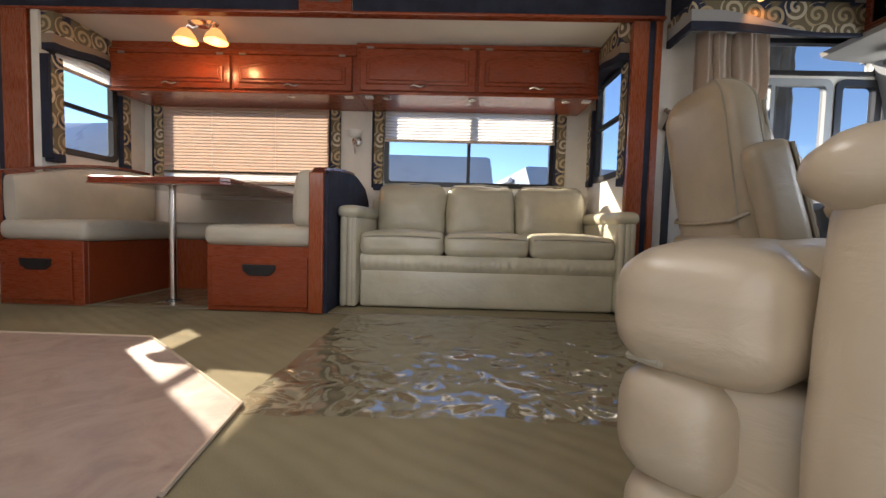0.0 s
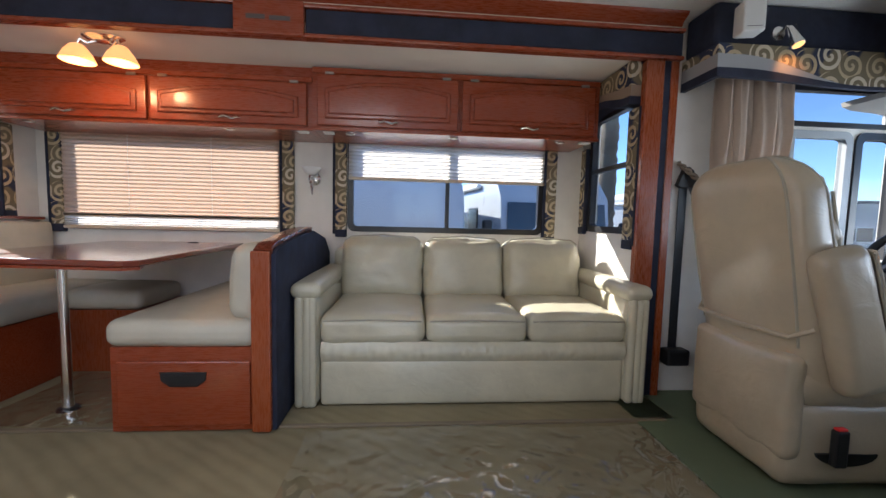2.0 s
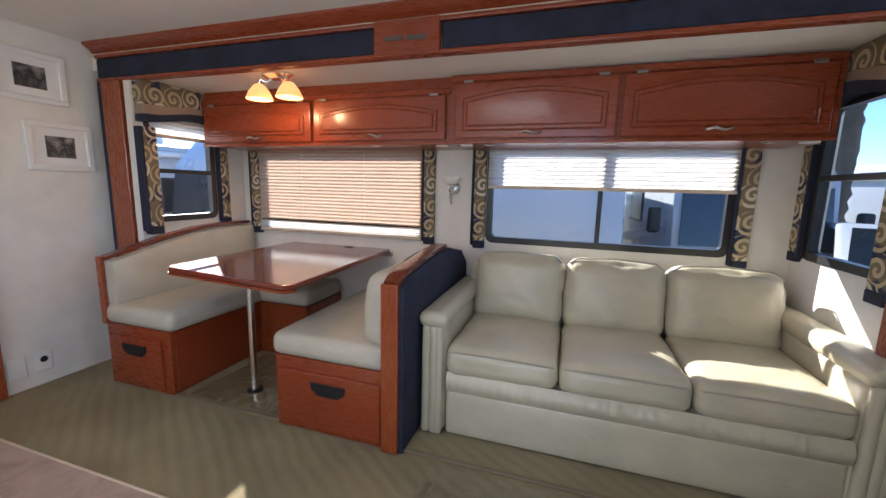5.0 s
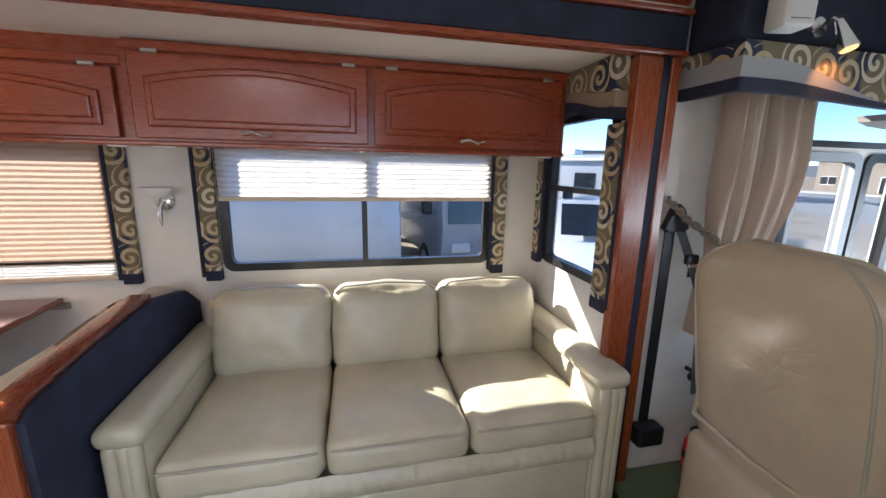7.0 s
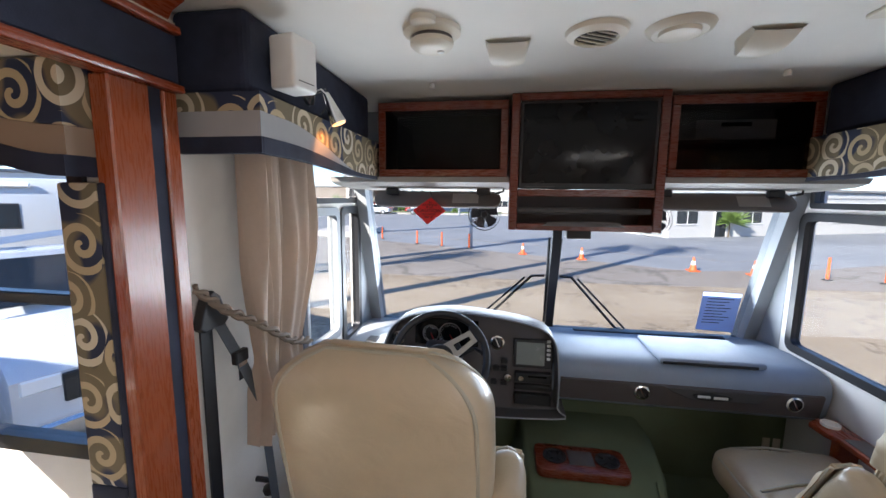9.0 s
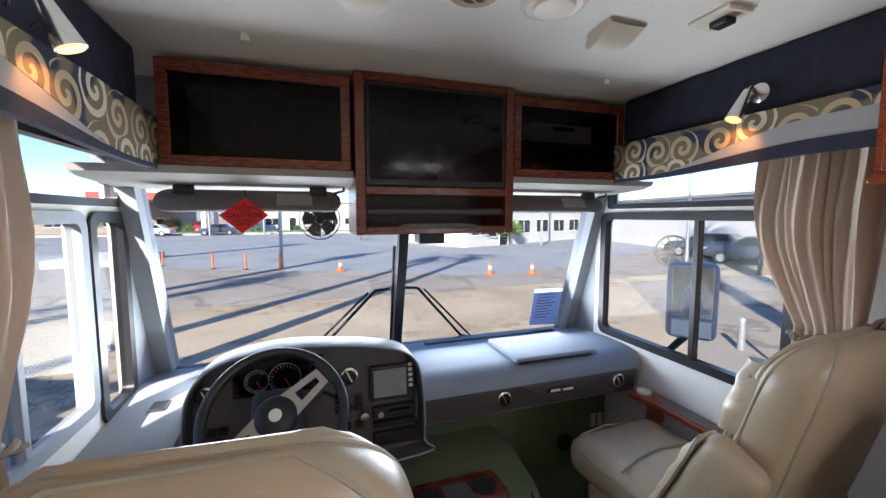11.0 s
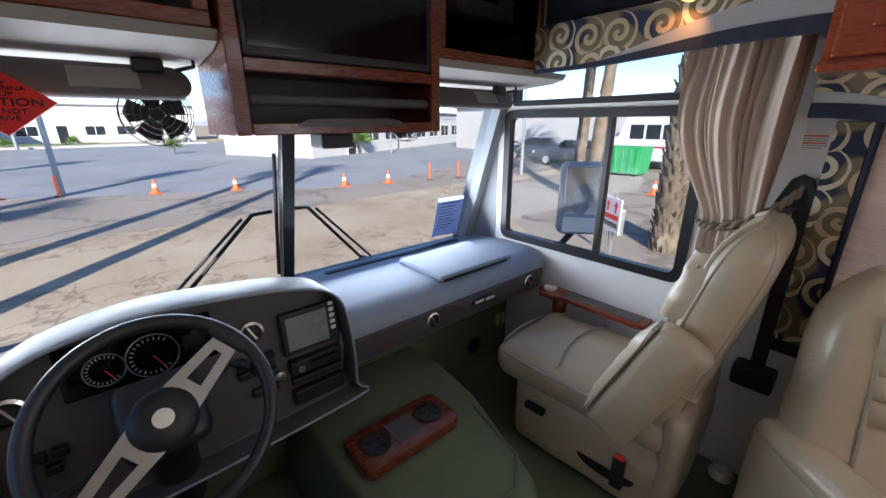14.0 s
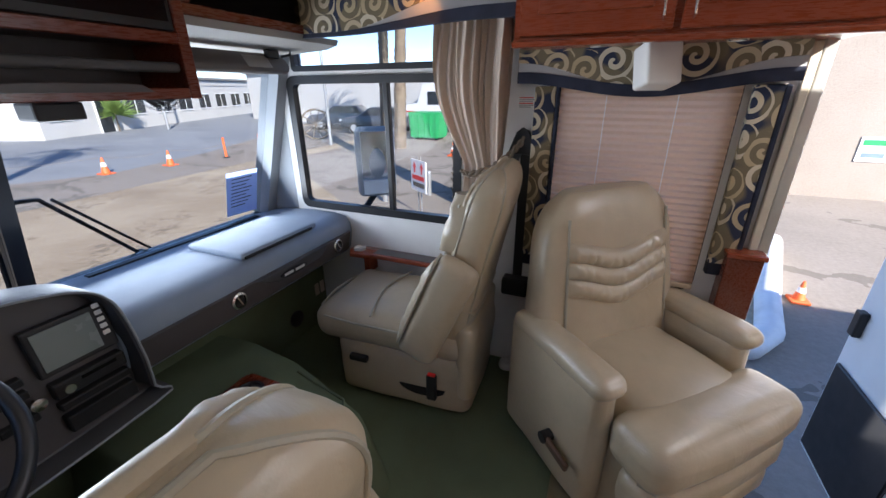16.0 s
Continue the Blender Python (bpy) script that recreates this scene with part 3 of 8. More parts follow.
pleated("pleated_blind", "y", SW - 0.013, -2.36, -0.97, 0.93, 1.46, M_BLIND, "beige pleated window shade, lowered over the dinette window")
# the bright gap below the shade is drawn as a pale strip
pleated("pleated_blind", "y", SW - 0.013, -2.36, -0.97, 0.845, 0.905, M_BLINDW, "pale pleated strip standing in for the sunlit gap under the dinette shade")
pleated("pleated_blind", "y", SW - 0.013, -0.51, 0.875, 1.22, 1.47, M_BLINDW, "pale pleated shade half raised over the sofa window")
pleated("pleated_blind", "x", SR + 0.013, 2.72, 3.18, 1.49, 1.63, M_BLINDW, "pale pleated shade raised on the end window", side=1)
pleated("pleated_blind", "y", PW + 0.013, 0.585, 1.235, 0.64, 1.43, M_BLIND_TAN, "tan pleated window shade, lowered behind the recliner", side=1)


def valance_strip(name, axis, a, u, w, z0, z1, label, depth=0.035, side=-1):
    """An upright padded side valance of scroll cloth with dark edging and a pointed foot."""
    th = thing(name, label, "valance", (u, a, z0) if axis == "y" else (a, u, z0))
    d0, d1 = sorted((a, a + side * depth))
    def bx(u0, u1, e, za, zb, b=0.006):
        return B(u0, u1, d0 + (0 if side > 0 else -e), d1 + (e if side > 0 else 0), za, zb, bevel=b, seg=2) if axis == "y" else B(d0 + (0 if side > 0 else -e), d1 + (e if side > 0 else 0), u0, u1, za, zb, bevel=b, seg=2)
    part("cloth_panel", bx(u, u + w, 0, z0 + 0.05, z1), M_SWIRL, th, smooth=True)
    part("dark_foot", bx(u, u + w, 0.002, z0, z0 + 0.052), M_NAVY, th)
    part("dark_edge", bx(u - 0.018, u - 0.001, 0.001, z0 + 0.02, z1), M_NAVY, th)
    return th


for u in (-2.43, -0.955):
    valance_strip("valance", "y", SW, u, 0.075, 0.80 if u > -2 else 0.80, 1.445, "scroll patterned side valance of the dinette window")
for u in (-0.60, 0.89):
    valance_strip("valance", "y", SW, u, 0.075, 0.78 if u > 0 else 0.80, 1.445, "scroll patterned side valance of the sofa window")
valance_strip("valance", "x", SF, 3.35, 0.07, 0.86, 1.45, "scroll patterned side valance of the end window")
valance_strip("valance", "x", SF, 2.70, 0.10, 0.80, 1.56, "wide scroll patterned side valance of the end window", 0.05)
valance_strip("valance", "x", SR, 3.22, 0.07, 0.88, 1.45, "scroll patterned side valance by the dinette", side=1)
valance_strip("valance", "x", SR, 2.655, 0.08, 0.86, 1.52, "wide scroll patterned side valance by the dinette", 0.06, side=1)
for u in (0.47, 1.222):
    valance_strip("valance", "y", PW, u, 0.085, 0.62 if u > 1 else 0.70, 1.42, "scroll patterned side valance behind the recliner", 0.04, side=1)


def top_valance(name, axis, a, u0, u1, label, side=-1, depth=0.10, z_end=1.52, z_mid=1.62, z1=1.79, band=0.045, band_mat=None):
    """A shaped upper valance board: scroll cloth, a silvery band and a dark lower edge that follow a curve."""
    th = thing(name, label, "valance", (u0, a, z_end) if axis == "y" else (a, u0, z_end))
    d0, d1 = sorted((a, a + side * depth))
    n = 20
    low = []
    for k in range(n + 1):
        f = k / n
        s = (1 - math.cos(2 * math.pi * f)) / 2
        low.append((u0 + (u1 - u0) * f, z_end + (z_mid - z_end) * s))
    def board(lo_off, hi, e0, e1):
        up = [(u, hi) if isinstance(hi, float) else (u, z + hi[0]) for u, z in low]
        return prism([(u, z + lo_off) for u, z in low] + up[::-1], axis, d0 - e0, d1 + e1)
    e = (0.0, 0.004) if side > 0 else (0.004, 0.0)
    bell = [(1 - math.cos(2 * math.pi * k / n)) / 2 for k in range(n + 1)]
    cloth_low = [(u, z + band * (1 - (0.25 if z_mid > z_end else 0.95) * b)) for (u, z), b in zip(low, bell)]
    part("cloth_face", prism(cloth_low + [(u, z1) for u, z in low[::-1]], axis, d0, d1), M_SWIRL, th)
    part("plain_band", prism([(u, z + 0.012) for u, z in low] + [(u, max(z - 0.001, w + 0.013)) for (u, z), (v, w) in zip(cloth_low[::-1], low[::-1])], axis, d0 + (0.002 if side < 0 else 0), d1 - (0.002 if side > 0 else 0)), band_mat or M_SATIN, th, "plain satin band")
    part("dark_edge", board(-0.03, (0.012,), e[0], e[1]), M_NAVY, th)
    return th


top_valance("upper_valance", "x", SF, 2.70, 3.43, "arched scroll patterned valance over the end window", z_end=1.60, z_mid=1.66, z1=1.795, band=0.07, band_mat=M_TAUPE)
top_valance("upper_valance", "x", SR, 2.655, 3.43, "arched scroll patterned valance over the dinette end window", side=1, z_end=1.58, z_mid=1.63, z1=1.795, depth=0.08, band=0.07, band_mat=M_TAUPE)
top_valance("upper_valance", "y", PW, 0.45, 1.37, "wavy scroll patterned valance behind the recliner", side=1, z_end=1.46, z_mid=1.41, z1=1.555, depth=0.09)


# ---- slide-out frame ----
fascia = thing("slide_fascia", "navy padded fascia with cherry wood mouldings over the slide-out", "fascia", (0, 2.62, 1.78), kind="structure")
part("lower_moulding", B(-2.80, 1.305, 2.634, 2.69, 1.782, 1.802, bevel=0.006, seg=2), M_WOOD, fascia)
part("upper_moulding", B(-2.80, 1.305, 2.634, 2.69, 1.918, 1.938, bevel=0.006, seg=2), M_WOOD, fascia)
part("navy_panel", B(-2.80, -0.915, 2.646, 2.69, 1.804, 1.916, bevel=0.004), M_NAVY, fascia)
part("navy_panel", B(-0.585, 1.30, 2.646, 2.69, 1.804, 1.916, bevel=0.004), M_NAVY, fascia)
emblem = part("emblem_block", B(-0.91, -0.59, 2.626, 2.69, 1.784, 1.938, bevel=0.005, seg=2), M_WOOD, fascia)
part("emblem_mark", boxes((-0.85, -0.765, 2.623, 2.626, 1.848, 1.868), (-0.745, -0.65, 2.623, 2.626, 1.845, 1.865)), M_DASH_DARK, emblem, "carved dark emblem bars")
part("crown_moulding", prism([(2.69, 1.947), (2.668, 1.952), (2.652, 1.976), (2.618, 1.995), (2.612, CZ), (2.69, CZ)], "x", -2.86, 1.30), M_WOOD, fascia, smooth=True)
part("crown_liner", B(-2.86, 1.30, 2.648, 2.69, 1.940, 1.947), M_CREAM, fascia)
for k, (x0, x1) in enumerate(((1.12, 1.295), (-2.80, -2.60))):
    post = thing("slide_post", "cherry wood post with a navy strip at the slide-out opening", "post", (x0, 2.62, 0), "slide-out posts", "structure")
    if k == 0:
        part("wood_board", B(x0, 1.217, 2.652, 2.70, 0, 1.782, bevel=0.004), M_WOOD_V, post)
        part("navy_strip", B(1.219, 1.252, 2.659, 2.70, 0, 1.782), M_NAVY, post)
        part("wood_edge", B(1.254, x1, 2.652, 2.72, 0, 1.782, bevel=0.004), M_WOOD_V, post)
    else:
        part("wood_board", B(-2.762, x1, 2.630, 2.68, 0, 1.782, bevel=0.004), M_WOOD_V, post)
        part("navy_strip", B(x0, -2.764, 2.637, 2.68, 0, 1.782), M_NAVY, post)


# ---- slide-out cabinets ----
def raised_door(name, parent, x0, x1, z0, z1, y, pull=True):
    """A cabinet door facing -y with a raised, arched panel."""
    d = part(name, B(x0, x1, y - 0.02, y, z0, z1, bevel=0.005, seg=2), M_WOOD, parent)
    i0, i1, b0, b1 = x0 + 0.055, x1 - 0.055, z0 + 0.05, z1 - 0.045
    n = 12
    arch = [(i0 + (i1 - i0) * k / n, b1 - 0.045 * (1 - math.sin(math.pi * k / n)) * (1 if 0 < k < n else 1)) for k in range(n + 1)]
    groove = [(i0 - 0.010, b0 - 0.010), (i1 + 0.010, b0 - 0.010)] + [(x + (0.010 if k > n / 2 else -0.010), z + 0.010) for k, (x, z) in reversed(list(enumerate(arch)))]
    part("panel_moulding", prism(groove, "y", y - 0.031, y - 0.019, bevel=0.008), M_WOOD, d)
    part("raised_panel", prism([(i0 + 0.012, b0 + 0.012), (i1 - 0.012, b0 + 0.012)] + [(min(i1 - 0.012, max(i0 + 0.012, x)), z - 0.012) for x, z in reversed(arch)], "y", y - 0.040, y - 0.030, bevel=0.007), M_WOOD, d)
    if pull:
        xm = x0 + (x1 - x0) * 0.5
        zz = z0 + 0.022
        part("pull", tube([(xm - 0.055, y - 0.021, zz), (xm - 0.05, y - 0.037, zz + 0.002), (xm - 0.02, y - 0.045, zz + 0.010), (xm + 0.02, y - 0.045, zz - 0.004), (xm + 0.05, y - 0.037, zz + 0.006), (xm + 0.055, y - 0.021, zz + 0.006)], 0.006, 8), M_CHROME, d, "wavy satin metal pull", True)
    for xh in (x0 + 0.07, x1 - 0.07):
        part("hinge", B(xh - 0.025, xh + 0.025, y - 0.026, y - 0.018, z1 - 0.004, z1 + 0.012, bevel=0.003), M_BRUSHED, d, "small metal hinge")


for x0, x1, z1, yf in ((-2.45, -0.655, 1.735, 3.055), (-0.65, 1.055, 1.785, 3.03)):
    cab = thing("overhead_cabinet", "glossy cherry wood overhead cabinet with two arched doors", "cabinet", (x0, yf, 1.44), "slide-out overhead cabinets")
    for nm, b in (("bottom_board", (x0, x1, yf, SW - 0.002, 1.445, 1.463)), ("top_board", (x0, x1, yf + 0.005, SW - 0.002, z1 - 0.02, z1)),
                  ("side_panel", (x0, x0 + 0.018, yf + 0.002, SW - 0.002, 1.463, z1 - 0.02)), ("side_panel", (x1 - 0.018, x1, yf + 0.002, SW - 0.002, 1.463, z1 - 0.02)),
                  ("face_frame", (x0 + 0.018, x1 - 0.018, yf + 0.004, yf + 0.02, 1.463, z1 - 0.02))):
        part(nm, B(*b), M_WOOD, cab)
    part("bottom_lip", B(x0 - 0.004, x1 + 0.004, yf - 0.012, yf + 0.02, 1.436, 1.454, bevel=0.005, seg=2), M_WOOD, cab)
    part("top_rail", B(x0, x1, yf - 0.012, yf + 0.004, z1 - 0.028, z1 + 0.004, bevel=0.004), M_WOOD, cab)
    xm = (x0 + x1) / 2
    for a, b in ((x0 + 0.03, xm - 0.012), (xm + 0.012, x1 - 0.03)):
        raised_door("door", cab, a, b, 1.462, z1 - 0.035, yf)
# scribe panel above the lower cabinet
structure("trim_cabinet_top", boxes((-2.45, -0.655, 3.075, 3.09, 1.739, 1.80), (-0.65, 1.055, 3.05, 3.065, 1.789, 1.80)), M_WOOD, "wood scribe strip between cabinet and ceiling")


def puck_light(x, y, z):
    th = thing("puck_light", "small round recessed light under the cabinet", "light", (x, y, z - 0.012), "under-cabinet lights")
    part("rim", lathe([(0.030, 0), (0.030, -0.006), (0.022, -0.010), (0.022, -0.004)], 20, m=Matrix.Translation((x, y, z))), M_CHROME, th, smooth=True)
    part("lens", lathe([(0.021, -0.003), (0.021, -0.007), (0.010, -0.010), (0.001, -0.0105)], 16, m=Matrix.Translation((x, y, z))), M_WHITE, th, smooth=True)


for x in (-2.25, -1.15, -0.45, 0.18, 0.86):
    puck_light(x, 3.12, 1.445)
for x in (-0.72, -0.57, 1.0):
    solid("switch_plate", B(x - 0.03, x + 0.03, 3.07, 3.12, 1.431, 1.4445, bevel=0.003), M_WHITE, "small white switch block under the cabinet", "switch")


def sconce(x, z):
    th = thing("wall_sconce", "chrome wall sconce with a white glass cup", "sconce", (x, SW, z), "")
    part("back_plate", lathe([(0.045, 0), (0.043, 0.010), (0.028, 0.018), (0.012, 0.024), (0.001, 0.025)], 24, m=Matrix.Translation((x, SW, z - 0.02)) @ Matrix.Rotation(radians(90), 4, "X")), M_CHROME, th, smooth=True)
    part("arm", tube([(x, SW - 0.02, z - 0.02), (x, SW - 0.06, z - 0.035), (x, SW - 0.085, z - 0.02), (x, SW - 0.09, z + 0.0)], 0.007), M_CHROME, th, smooth=True)
    part("stem", tube([(x, SW - 0.06, z - 0.03), (x - 0.005, SW - 0.07, z - 0.08), (x, SW - 0.07, z - 0.13)], [0.008, 0.012, 0.004]), M_CHROME, th, smooth=True)
    part("shade", lathe([(0.012, 0.0), (0.040, 0.012), (0.058, 0.035), (0.064, 0.05), (0.058, 0.05), (0.035, 0.02), (0.004, 0.008)], 24, m=Matrix.Translation((x, SW - 0.09, z))), M_WHITE, th, smooth=True)


sconce(-0.745, 1.215)


def ceiling_fixture(x, y, z):
    th = thing("ceiling_light", "chrome two-arm ceiling light with lit amber glass shades", "light", (x, y, z - 0.16))
    part("canopy", lathe([(0.02, -0.03), (0.05, -0.025), (0.072, -0.008), (0.072, 0.0)], 24, m=Matrix.Translation((x, y, z)) @ Matrix.Diagonal((1.35, 0.8, 1, 1))), M_CHROME, th, smooth=True)
    for s in (-1, 1):
        arm = part("arm", tube([(x + s * 0.02, y, z - 0.02), (x + s * 0.06, y - 0.02, z - 0.045), (x + s * 0.085, y - 0.03, z - 0.03), (x + s * 0.10, y - 0.03, z - 0.06)], 0.007), M_CHROME, th, smooth=True)
        sh = part("shade", lathe([(0.018, -0.055), (0.030, -0.062), (0.055, -0.095), (0.073, -0.135), (0.070, -0.137), (0.050, -0.10), (0.022, -0.068), (0.004, -0.06)], 24, m=Matrix.Translation((x + s * 0.10, y - 0.03, z))), M_AMBER, th, "lit amber glass bell shade", True)
        bulb(x + s * 0.10, y - 0.03, z - 0.15, 0.55, 0.03)


ceiling_fixture(-1.60, 2.80, 1.80)


# ---- dinette ----
def bench_drawer(parent, x0, x1, y):
    d = part("drawer", B(x0, x1, y - 0.012, y, 0.035, 0.315, bevel=0.004, seg=2), M_WOOD, parent)
    xm = (x0 + x1) / 2
    pts = [(xm - 0.095, 0.272), (xm + 0.095, 0.272), (xm + 0.09, 0.235), (xm + 0.055, 0.208), (xm - 0.055, 0.208), (xm - 0.09, 0.235)]
    part("finger_pull", prism(pts, "y", y - 0.018, y - 0.0125, bevel=0.003), M_BLACK, d, "black recessed plastic pull")
    part("pull_hollow", prism([(xm - 0.08, 0.258), (xm + 0.08, 0.258), (xm + 0.05, 0.222), (xm - 0.05, 0.222)], "y", y - 0.0205, y - 0.0182), M_INK, d)


b1 = thing("dinette_bench", "cherry dinette bench with grey-beige cushions and navy curved end panel", "bench", (-1.0, 2.9, 0.006))
for nm, bx in (("front_panel", (-1.315, -0.66, 2.37, 2.40, 0.0065, 0.375)), ("side_panel", (-1.315, -1.295, 2.40, SW - 0.003, 0.0065, 0.37)), ("seat_board", (-1.29, -0.66, 2.401, SW - 0.003, 0.33, 0.355))):
    part(nm, B(*bx, bevel=0.003), M_WOOD, b1)
bench_drawer(b1, -1.285, -0.745, 2.37)
part("seat_cushion", soft(-1.335, -0.72, 2.355, 3.45, 0.372, 0.49, 0.045, (0, 0.006, 0.012), 0.002), M_BENCH, b1, smooth=True)
part("back_cushion", soft(-0.865, -0.70, 2.385, 3.40, 0.47, 0.805, 0.065, (0.022, 0.008, 0.012), 0.004, flat=9, m=Matrix.Translation((-0.70, 0, 0.47)) @ Matrix.Rotation(radians(4), 4, "Y") @ Matrix.Translation((0.70, 0, -0.47))), M_BENCH, b1, smooth=True)
prof = [(2.365, 0.0065), (2.365, 0.775)] + [(2.40 + 0.62 * k / 8, 0.80 + 0.055 * math.sin(k / 8 * 1.5)) for k in range(9)] + [(3.30, 0.80), (3.44, 0.70), (3.44, 0.0065)]
part("end_panel", prism(prof, "x", -0.68, -0.635, bevel=0.006), M_NAVY, b1, "navy suede end panel", True)
part("front_post", B(-0.735, -0.655, 2.345, 2.40, 0.0065, 0.79, bevel=0.006, seg=2), M_WOOD_V, b1)
cap = [(y, z) for y, z in prof[1:11]]
capo = [(y - 0.012 if k == 0 else y, z + 0.022) for k, (y, z) in enumerate(cap)]
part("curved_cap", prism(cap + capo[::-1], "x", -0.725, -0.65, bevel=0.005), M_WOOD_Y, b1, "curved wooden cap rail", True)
part("cloth_trim", prism([(y + 0.05, z - 0.012) for y, z in cap[1:]] + [(y + 0.05, z - 0.05) for y, z in cap[1:]][::-1], "x", -0.79, -0.726), M_SWIRL, b1)

b2 = thing("dinette_bench", "cherry dinette bench with long grey-beige cushions against the wall", "bench", (-2.25, 2.9, 0.006))
for nm, bx in (("front_panel", (-2.52, -2.03, 2.38, 2.41, 0.0065, 0.375)), ("side_panel", (-2.05, -2.03, 2.41, SW - 0.003, 0.0065, 0.37)), ("seat_board", (-2.52, -2.051, 2.411, SW - 0.003, 0.33, 0.355))):
    part(nm, B(*bx, bevel=0.003), M_WOOD, b2)
bench_drawer(b2, -2.50, -2.09, 2.38)
part("seat_cushion", soft(-2.52, -2.0, 2.365, 3.45, 0.372, 0.49, 0.045, (0.0, 0.006, 0.012), 0.002, seed=3), M_BENCH, b2, smooth=True)
part("corner_cushion", soft(-2.05, -1.62, 3.02, 3.45, 0.372, 0.485, 0.045, (0.0, 0.004, 0.01), 0.002, seed=5), M_BENCH, b2, smooth=True)
part("corner_base", B(-2.028, -1.64, 3.04, SW - 0.003, 0.0065, 0.37), M_WOOD_V, b2)
rows = []
n = 16
for k in range(n + 1):
    y = 2.385 + 1.05 * k / n
    zt = 0.74 + 0.13 * math.sin(min(1, k / n * 1.1) * math.pi / 2 * 1.15)
    c = []
    for j in range(12):
        a = 2 * math.pi * j / 12
        w = 0.055 * (1 if 0 < k < n else 0.6)
        ca, sa = math.copysign(abs(math.cos(a)) ** 0.6, math.cos(a)), math.copysign(abs(math.sin(a)) ** 0.4, math.sin(a))
        c.append((-2.455 + w * ca + 0.0, y, (0.48 + zt) / 2 + (zt - 0.48) / 2 * sa))
    rows.append(c)
bm = loft(rows, closed=True)
bmesh.ops.holes_fill(bm, edges=bm.edges[:], sides=20)
part("back_cushion", bm, M_BENCH, b2, smooth=True)
capl = [(2.375 + 1.06 * k / n, 0.745 + 0.135 * math.sin(min(1, k / n * 1.1) * math.pi / 2 * 1.15)) for k in range(n + 1)]
part("curved_cap", prism(capl + [(y, z + 0.018) for y, z in capl][::-1], "x", -2.527, -2.465), M_WOOD_Y, b2, smooth=True)
part("end_post", B(-2.527, -2.49, 2.36, 2.385, 0.37, 0.765, bevel=0.004), M_WOOD_V, b2)

tb = thing("dinette_table", "glossy cherry dinette table on one chrome leg", "table", (-1.45, 2.5, 0.006))
part("tabletop", prism([(-2.04, 2.42), (-2.0, 2.385), (-1.20, 2.30), (-1.165, 2.34), (-1.22, 3.455), (-2.06, 3.455)], "z", 0.718, 0.745, bevel=0.006), M_TABLE, tb)
part("edge_band", prism([(-2.044, 2.418), (-2.002, 2.381), (-1.199, 2.296), (-1.161, 2.339), (-1.2, 2.42), (-2.03, 2.45)], "z", 0.706, 0.7175), M_WOOD, tb)
part("leg", lathe([(0.024, 0.0), (0.021, 0.05), (0.019, 0.70), (0.03, 0.705), (0.03, 0.717)], 20, m=Matrix.Translation((-1.66, 2.58, 0.0065))), M_CHROME, tb, "chrome table leg", True)
part("leg_socket", lathe([(0.045, 0.0), (0.043, 0.010), (0.026, 0.016)], 20, m=Matrix.Translation((-1.66, 2.58, 0.0065))), M_BLACK, tb, smooth=True)
part("wall_bracket", B(-2.04, -1.20, 3.44, SW - 0.001, 0.69, 0.716), M_BRUSHED, tb)
part("grommet", B(-1.55, -1.49, 3.38, 3.41, 0.7455, 0.749, bevel=0.002), M_BLACK, tb)


# ---- sofa ----
sofa = thing("sofa", "three-seat ivory leather sofa with padded back cushions", "sofa", (0.26, 2.95, 0.006))
part("front_skirt", soft(-0.50, 1.04, 2.565, 2.64, 0.012, 0.245, 0.02, (0, 0.004, 0), 0.0015), M_LEATHER, sofa, smooth=True)
rows = []
for k in range(9):
    z = 0.235 + 0.10 * k / 8
    row = []
    for j in range(161):
        x = -0.495 + 1.53 * j / 160
        f = math.sin(math.pi * k / 8)
        row.append((x, 2.566 - 0.022 * f - 0.004 * f * (math.sin(x * 130 + 3 * noise.noise(Vector((x * 9, 0, 0)))) * 0.6 + noise.noise(Vector((x * 40, z * 9, 2)))), z))
    rows.append(row)
part("gathered_band", thicken(loft(rows), -0.02), M_LEATHER, sofa, "gathered leather band under the seat", True)
part("seat_deck", B(-0.50, 1.04, 2.62, 3.40, 0.05, 0.33), M_LEATHER, sofa)
for k in range(3):
    x0 = -0.507 + 0.5165 * k
    sc = part("seat_cushion", soft(x0 + 0.003, x0 + 0.5135, 2.545, 3.16, 0.325, 0.468, 0.045, (0.0, 0.008, 0.020), 0.006, flat=14, seed=k * 3.1), M_LEATHER, sofa, smooth=True)
    part("piping", tube([(x0 + 0.02, 2.552, 0.44), (x0 + 0.10, 2.542, 0.446), (x0 + 0.256, 2.537, 0.45), (x0 + 0.41, 2.542, 0.446), (x0 + 0.496, 2.552, 0.44)], 0.005, 6), M_PIPING, sc, smooth=True)
    lean = Matrix.Translation((0, 3.10, 0.45)) @ Matrix.Rotation(radians(-12), 4, "X") @ Matrix.Translation((0, -3.10, -0.45))
    bc = part("back_cushion", soft(x0 + 0.0, x0 + 0.515, 3.07, 3.26, 0.43, 0.83, 0.07, (0.0, 0.034, 0.014), 0.009, flat=14, m=lean, seed=k * 5.7 + 1), M_LEATHER, sofa, smooth=True)
    part("piping", moved(tube([(x0 + 0.02, 3.10, 0.80), (x0 + 0.06, 3.10, 0.829), (x0 + 0.256, 3.10, 0.842), (x0 + 0.455, 3.10, 0.829), (x0 + 0.495, 3.10, 0.80)], 0.005, 6), lean), M_PIPING, bc, smooth=True)
part("back_frame", soft(-0.58, 1.11, 3.27, 3.44, 0.012, 0.74, 0.05), M_LEATHER, sofa, smooth=True)
